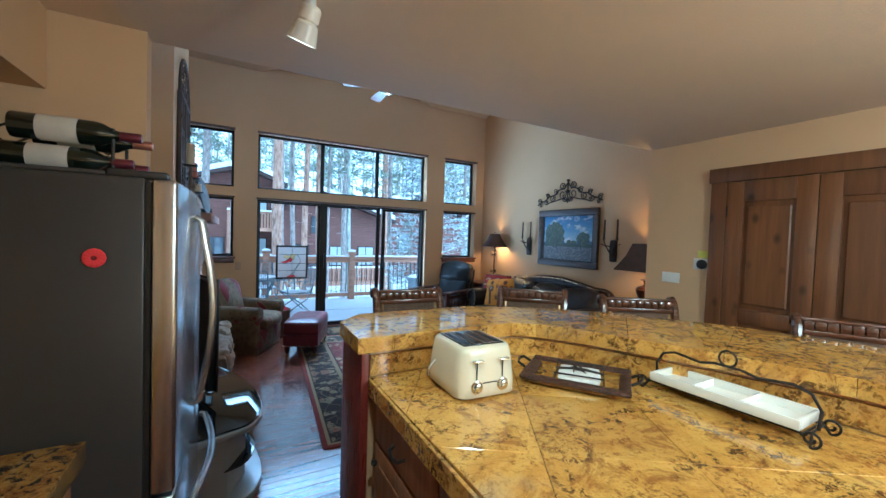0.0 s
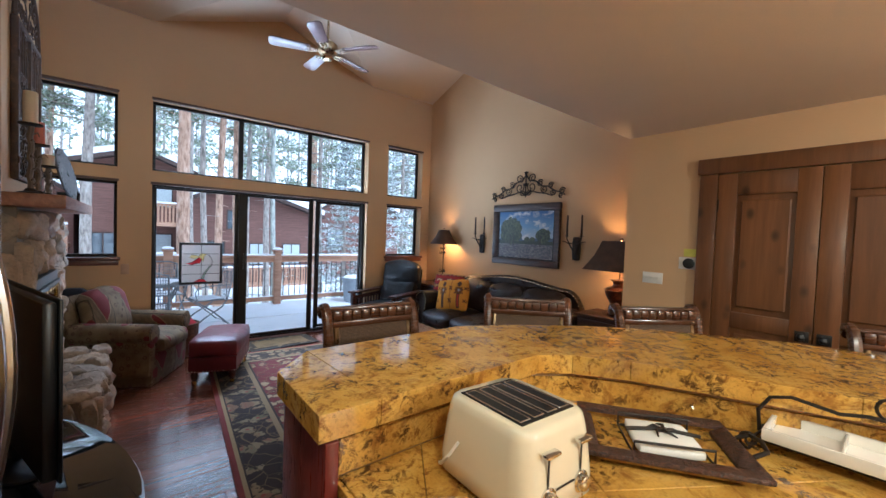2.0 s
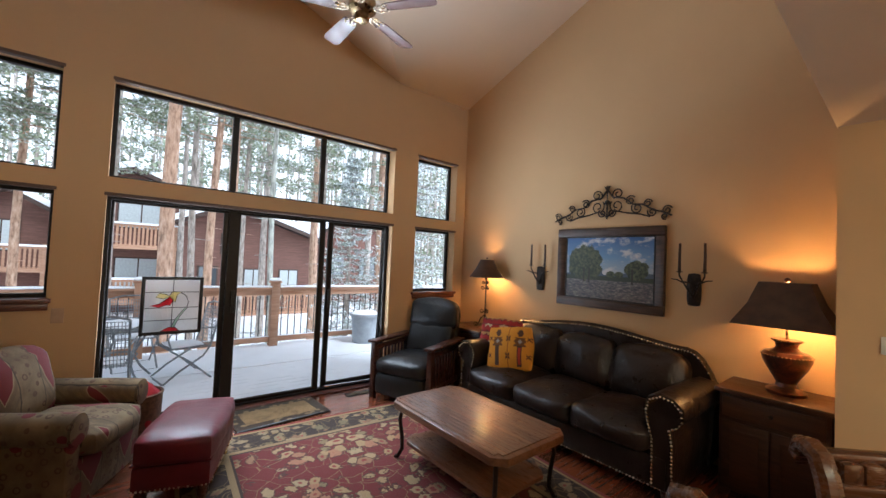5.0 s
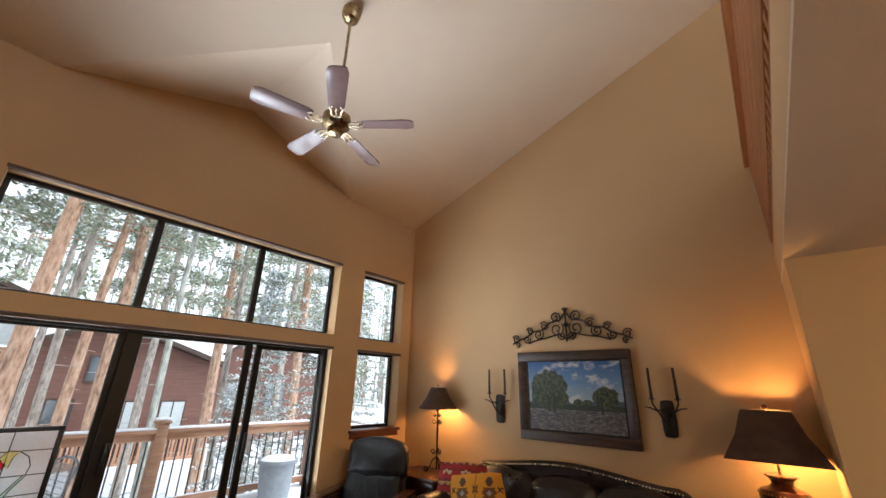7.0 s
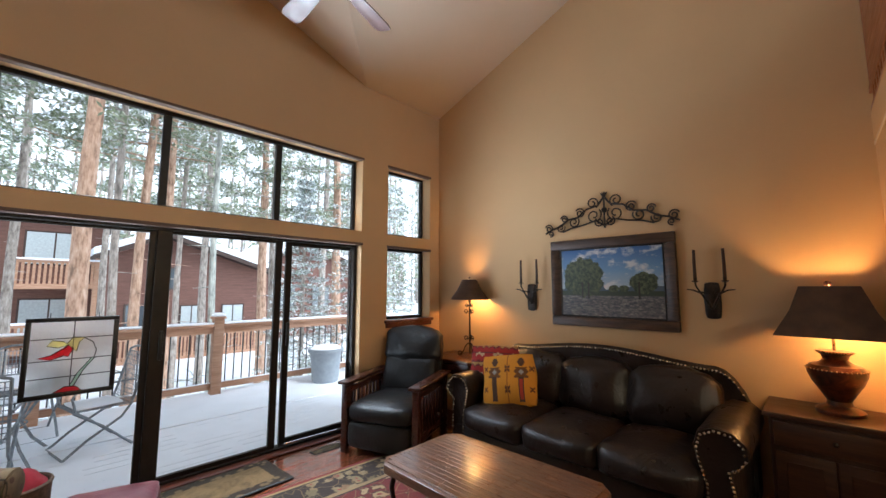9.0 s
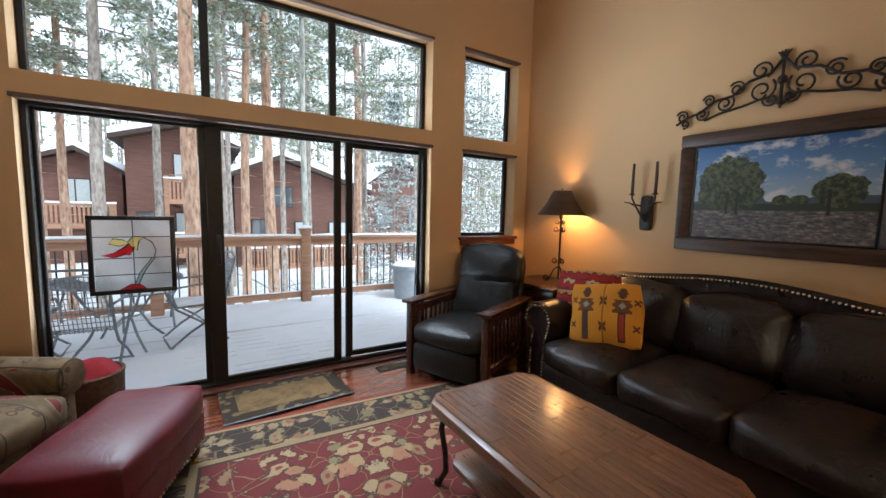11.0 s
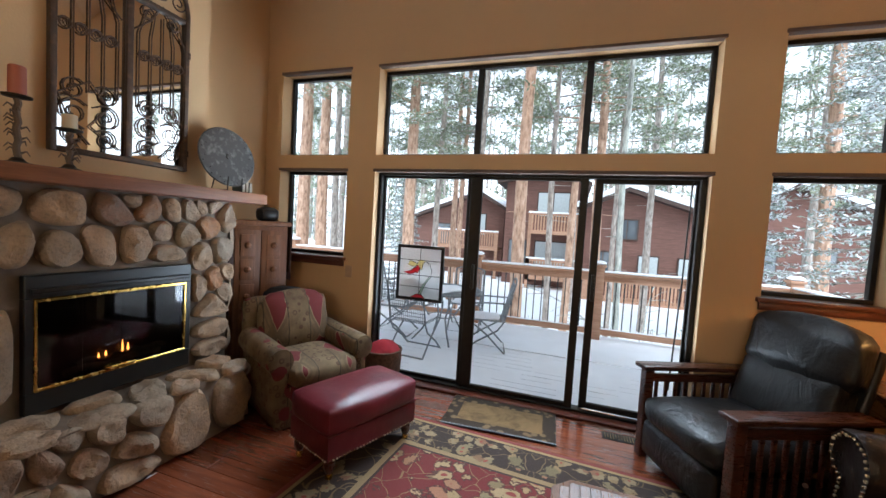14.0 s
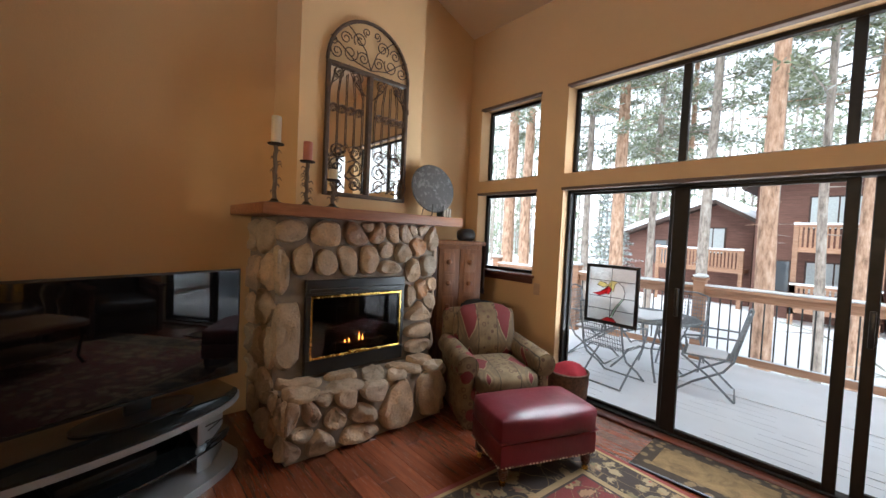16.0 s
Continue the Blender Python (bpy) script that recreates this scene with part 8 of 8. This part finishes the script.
def pine(x, y, rad, top, mat, low, seed, count=26, spread=1.5, label="tall lodgepole pine with bare lower trunk and sparse crown"):
    r = random.Random(seed)
    z0 = ground_z(x, y) - 0.1
    t = thing("pine_tree", pose(x, y, z0), label, "tree", "pines round the deck")
    H = top - z0
    lean = (r.uniform(-0.02, 0.02), r.uniform(-0.015, 0.015))
    pts = [(lean[0] * z + 0.02 * math.sin(z), lean[1] * z, z) for z in [H * k / 14 for k in range(15)]]
    b = tube(pts, rad, 10, taper=rad * 0.35)
    limbs = []
    for k in range(count):
        z = low - z0 + (H - low + z0) * (k + r.random()) / count
        a = r.uniform(0, 6.283)
        ln = spread * (1.15 - 0.7 * max(0, (z + z0 - low)) / max(1, top - low)) * r.uniform(0.5, 1.1)
        p = [(lean[0] * z + math.cos(a) * ln * s, lean[1] * z + math.sin(a) * ln * s, z + ln * (0.12 * s - 0.35 * s * s + 0.28 * s ** 3)) for s in (0.0, 0.3, 0.6, 0.85, 1.0)]
        tube(p, 0.022, 4, b, taper=0.006)
        limbs.append(p)
    for k in range(5):
        z = r.uniform(1.5, low - z0)
        a = r.uniform(0, 6.283)
        ln = r.uniform(0.2, 0.7)
        tube([(lean[0] * z, lean[1] * z, z), (math.cos(a) * ln, math.sin(a) * ln, z - 0.05 * ln)], 0.012, 4, b, taper=0.004)
    part("trunk", b, mat, t, "straight scaly trunk")
    verts, faces = [], []
    for p in limbs:
        for a, c in zip(p[1:], p[2:]):
            for s in (0.0, 0.33, 0.66):
                q = Vector(a).lerp(Vector(c), s)
                for _ in range(3):
                    off = Vector((r.gauss(0, 0.14), r.gauss(0, 0.14), r.gauss(0.02, 0.07)))
                    tuft(verts, faces, q + off, r, 0.16, 8)
        tuft(verts, faces, p[-1], r, 0.17, 12)
    me = bpy.data.meshes.new("crown")
    me.from_pydata([tuple(v) for v in verts], [], faces)
    me.materials.append(NEEDLE)
    cr = new("crown", me)
    cr.parent = t
    return t


SPOTS = [(0.89, 11.4, 0.155, 14, BARK_O, 4.6), (-2.9, 14.2, 0.21, 15, BARK_O, 4.5), (-2.6, 15.6, 0.12, 14, BARK_G, 3.6), (-1.94, 16.4, 0.11, 13, BARK_O, 4.0), (-1.1, 15.2, 0.15, 15, BARK_G, 4.5),
         (1.50, 12.6, 0.085, 13, BARK_G, 4.2), (1.86, 13.6, 0.115, 14, BARK_O, 4.4), (2.66, 14.5, 0.16, 15, BARK_O, 4.6), (3.15, 16.0, 0.09, 13, BARK_G, 3.8), (6.36, 18.0, 0.19, 15, BARK_O, 3.6),
         (-5.3, 13.0, 0.20, 15, BARK_O, 5.0), (-6.5, 13.6, 0.24, 16, BARK_O, 5.0), (-4.6, 17.5, 0.15, 14, BARK_G, 3.0), (-7.6, 17.0, 0.18, 15, BARK_G, 2.5), (-0.2, 19.0, 0.14, 15, BARK_G, 4.0),
         (4.7, 19.5, 0.15, 14, BARK_G, 4.5), (5.6, 15.2, 0.11, 13, BARK_G, 3.2), (8.4, 16.0, 0.2, 15, BARK_O, 3.5), (-9.4, 20.0, 0.2, 16, BARK_G, 2.5), (-3.6, 21.0, 0.16, 15, BARK_O, 4.0), (9.8, 20.0, 0.18, 15, BARK_G, 3.0), (2.0, 21.5, 0.13, 14, BARK_G, 4.8), (-3.5, 12.2, 0.15, 14, BARK_O, 4.6), (-4.1, 14.6, 0.13, 14, BARK_G, 3.8)]
for n, (x, y, rad, top, mt, low) in enumerate(SPOTS):
    pine(x, y, rad, top, mt, low, 50 + n, 44 if y < 17 else 30, 1.7 if y < 17 else 2.0)
pine(2.95, 11.6, 0.075, 11, BARK_A, 4.4, 91, 16, 0.9, "slender grey-green aspen trunk beside the deck")


# snow laden spruces
def spruce(x, y, top, rad, seed):
    r = random.Random(seed)
    z0 = ground_z(x, y) - 0.1
    t = thing("spruce_tree", pose(x, y, z0), "young spruce with drooping branches under snow", "tree", "spruces beside the house")
    H = top - z0
    b = tube([(0, 0, H * k / 8) for k in range(9)], 0.11, 8, taper=0.02)
    verts, faces = [], []
    layers = int(H / 0.22)
    for k in range(layers):
        z = 0.5 + (H - 0.5) * k / layers
        R = rad * (1 - z / H) ** 0.85 + 0.1
        for j in range(8):
            a = r.uniform(0, 6.283)
            ln = R * r.uniform(0.7, 1.1)
            p = [(math.cos(a) * ln * s, math.sin(a) * ln * s, z - ln * 0.25 * s + ln * 0.12 * s * s) for s in (0, 0.35, 0.7, 1.0)]
            tube(p, 0.016, 4, b, taper=0.004)
            for u, v in zip(p[1:], p[2:]):
                for s in (0, 0.3, 0.6, 0.9):
                    q = Vector(u).lerp(Vector(v), s)
                    tuft(verts, faces, q + Vector((r.gauss(0, 0.07), r.gauss(0, 0.07), r.gauss(0, 0.02))), r, 0.13, 6, 0.35)
    part("trunk", b, BARK_G, t)
    me = bpy.data.meshes.new("crown")
    me.from_pydata([tuple(v) for v in verts], [], faces)
    me.materials.append(SPRUCE)
    c = new("crown", me)
    c.parent = t


spruce(7.3, 12.2, 8.6, 2.3, 7)
spruce(5.9, 13.8, 5.0, 1.5, 8)
spruce(-5.4, 19.0, 4.5, 1.7, 9)

# bare shrub
sh = thing("bare_shrub", pose(3.9, 13.2, ground_z(3.9, 13.2) - 0.1), "leafless grey shrub with snow on its twigs", "shrub")
r_ = random.Random(3)
b = bmesh.new()
for k in range(16):
    a = r_.uniform(0, 6.283)
    p = Vector((0, 0, 0))
    d = Vector((math.cos(a) * 0.5, math.sin(a) * 0.35, 1.0)).normalized()
    pts = [p.copy()]
    for s in range(9):
        d = (d + Vector((math.cos(a) * 0.16, math.sin(a) * 0.1, -0.07)) + Vector((r_.gauss(0, 0.1), r_.gauss(0, 0.1), r_.gauss(0, 0.06)))).normalized()
        p = p + d * 0.48
        pts.append(p.copy())
    tube(pts, 0.03, 5, b, taper=0.006)
    for q in range(3, 9):
        for _ in range(2):
            dd_ = (d + Vector((r_.gauss(0, 0.6), r_.gauss(0, 0.6), r_.gauss(0.1, 0.4)))).normalized()
            tube([pts[q], pts[q] + dd_ * 0.35, pts[q] + dd_ * 0.6 + Vector((0, 0, -0.1))], 0.009, 4, b, taper=0.003)
part("branches", b, BARK_A, sh)

# chalets
SIDING = timber("red_brown_siding", (0.12, 0.055, 0.040), (0.20, 0.098, 0.072), 0.8, 0, 0.5, 0.1)
TRIM = plain("dark_brown_trim", (0.05, 0.028, 0.02), 0.7)
PANE = Mat("far_window_pane", (0.06, 0.07, 0.08), 0.08, Coat_Weight=0.5).m
CURTAIN = plain("pale_curtain", (0.42, 0.45, 0.45), 0.8)


def far_window(x0, x1, z0, z1, y, par, pale=False):
    w = part("window", box(x0 - 0.07, x1 + 0.07, y - 0.06, y - 0.005, z0 - 0.07, z1 + 0.07), TRIM, par)
    mid = (x0 + x1) / 2
    for a, c in ((x0, mid - 0.03), (mid + 0.03, x1)):
        part("pane", box(a, c, y - 0.07, y - 0.0605, z0, z1), CURTAIN if pale else PANE, w)


def chalet(x0, x1, ax, az, ez0, ez1, y, depth, windows, balconies, label):
    h = thing("chalet", pose(0, 0, 0), label, "house", "neighbouring chalets")
    base = -3.2
    b = bmesh.new()
    prof = [(x0, base), (x1, base), (x1, ez1), (ax, az), (x0, ez0)]
    f = [b.verts.new((u, y, v)) for u, v in prof]
    k = [b.verts.new((u, y + depth, v)) for u, v in prof]
    b.faces.new(f)
    b.faces.new(k[::-1])
    for n in range(5):
        b.faces.new((f[n], k[n], k[(n + 1) % 5], f[(n + 1) % 5]))
    part("wall", b, SIDING, h, "red-brown board siding", 0)
    # siding boards as thin proud strips
    b = bmesh.new()
    z = base + 0.2
    while z < min(ez0, ez1):
        box(x0 + 0.02, x1 - 0.02, y - 0.015, y - 0.001, z, z + 0.17, bm=b)
        z += 0.2
    tagged(part("siding_boards", b, SIDING, h, "", 0), kind="stuff")
    for (u0, v0), (u1, v1) in (((x0 - 0.5, ez0 - 0.5 * (az - ez0) / max(0.1, ax - x0)), (ax, az)), ((ax, az), (x1 + 0.5, ez1 - 0.5 * (az - ez1) / max(0.1, x1 - ax)))):
        for thick, up, m_, nm in ((0.22, 0.0, TRIM, "roof"), (0.32, 0.22, SNOW, "roof_snow")):
            b = bmesh.new()
            q = [(u0, v0 + up), (u1, v1 + up), (u1, v1 + up + thick), (u0, v0 + up + thick)]
            f = [b.verts.new((u, y - 0.7 + (0.08 if up else 0), v)) for u, v in q]
            k = [b.verts.new((u, y + depth, v)) for u, v in q]
            b.faces.new(f)
            b.faces.new(k[::-1])
            for n in range(4):
                b.faces.new((f[n], k[n], k[(n + 1) % 4], f[(n + 1) % 4]))
            part(nm, b, m_, h, "thick snow on the roof" if up else "", 0)
    for wdw in windows:
        far_window(*wdw[:4], y - 0.015, h, len(wdw) > 4)
    for u0, u1, z in balconies:
        bl = part("balcony", box(u0, u1, y - 1.3, y - 0.02, z - 0.22, z), DECKWOOD, h, "redwood balcony")
        part("balcony_rail", box(u0, u1, y - 1.3, y - 1.22, z + 0.88, z + 1.0), DECKWOOD, bl)
        part("snow_strip", box(u0, u1, y - 1.33, y - 1.19, z + 1.0, z + 1.09), SNOW, bl)
        n = int((u1 - u0) / 0.16)
        b = bmesh.new()
        for k in range(n):
            x = u0 + (k + 0.5) * (u1 - u0) / n
            box(x - 0.045, x + 0.045, y - 1.28, y - 1.25, z, z + 0.88, bm=b)
        part("pickets", b, DECKWOOD, bl, "", 0)
        for x in (u0 + 0.1, u1 - 0.1):
            part("balcony_post", box(x - 0.09, x + 0.09, y - 1.32, y - 1.14, z - 3.0, z + 1.15), DECKWOOD, bl)
    return h


chalet(2.4, 9.2, 4.6, 4.0, 3.0, 2.5, 26.0, 9.0, [(3.2, 4.0, -0.6, 0.7), (5.4, 6.3, -0.6, 0.6, 1), (7.3, 8.3, -0.6, 0.6, 1), (4.2, 5.2, 1.5, 2.5)], [(2.6, 9.0, -1.7)], "red-brown chalet with snowy gable roof")
chalet(-2.2, 2.3, 0.3, 5.4, 4.6, 4.6, 27.5, 9.0, [(-0.2, 1.6, 2.6, 4.0, 1), (-0.2, 1.6, -0.4, 1.0, 1), (-1.8, -0.8, -0.4, 1.0)], [(-0.6, 2.2, 1.7), (-0.6, 2.2, -1.0)], "brown building with stacked balconies")
chalet(-9.5, -2.6, -4.3, 4.0, 2.0, 3.0, 29.5, 8.0, [(-5.0, -3.9, 1.2, 2.6, 1), (-7.5, -6.2, 0.4, 1.8)], [(-7.0, -2.7, 0.4)], "dark chalet with wide redwood deck")
chalet(10.0, 17.0, 12.6, 4.6, 2.8, 2.9, 28.0, 9.0, [(11.0, 12.2, 0.2, 1.6), (13.5, 14.7, 0.2, 1.6)], [], "red-brown chalet behind the spruces")

# far woods
verts, faces = [], []
rw = random.Random(77)
b = bmesh.new()
for k in range(260):
    x, y = rw.uniform(-55, 55), rw.uniform(37, 62)
    z0 = ground_z(x, y) if abs(x) < 40 else -1.5
    H = rw.uniform(13, 23)
    tube([(x, y, z0 - 0.2), (x, y, z0 + H)], 0.16, 5, b, taper=0.05)
    for j in range(48):
        s = rw.random()
        z = z0 + 1.5 + (H - 1.2) * s
        R = 1.9 * (1 - s) + 0.25
        tuft(verts, faces, (x + rw.gauss(0, R * 0.5), y + rw.gauss(0, R * 0.5), z), rw, 0.75, 5, 0.3)
tagged(finish("far_wood_trunks", b, BARK_G, None, "", 35), "trunks of the far pine wood", "woods", "", "stuff")
me = bpy.data.meshes.new("far_wood_needles")
me.from_pydata([tuple(v) for v in verts], [], faces)
me.materials.append(NEEDLE)
tagged(new("far_wood_needles", me), "snowy needles of the far pine wood", "woods", "", "stuff")


# ---- floor planks, last ----
floor = thing("floor", Matrix.Identity(4), "polished red-brown cherry plank floor", "floor", kind="structure")
rng = random.Random(5)
plank_w = 0.127
meshes = {}
row = 0
y = 1.0
while y < WY + 0.02:
    x = LX + 0.002 - rng.random() * 0.9
    while x < WX:
        ln = rng.choice((0.9, 1.2, 1.5, 1.8))
        a, c = max(x, LX + 0.002), min(x + ln, WX - 0.002)
        if c - a > 0.05:
            y1 = min(y + plank_w, WY + 0.06)
            key = (round(c - a, 2), round(y1 - y, 3))
            if key not in meshes:
                bb = box(-(c - a) / 2 + 0.0012, (c - a) / 2 - 0.0012, -(y1 - y) / 2 + 0.001, (y1 - y) / 2 - 0.001, -0.012, 0.0, 0.0015, 1)
                me = bpy.data.meshes.new("plank")
                bb.to_mesh(me)
                bb.free()
                me.materials.append(FLOOR_WOOD)
                meshes[key] = me
            ob = new("plank", meshes[key])
            ob.location = ((a + c) / 2, (y + y1) / 2, 0)
            ob.parent = floor
        x += ln
    y += plank_w
bb = bmesh.new()
y = SOUTH
while y < 0.99:
    for k in range(5):
        a = LX + k * 1.06
        box(a + 0.001, min(a + 1.058, WX), y + 0.001, min(y + plank_w, 1.0) - 0.001, -0.012, 0.0, bm=bb)
    y += plank_w
tagged(part("plank_field", bb, FLOOR_WOOD, floor), kind="stuff")
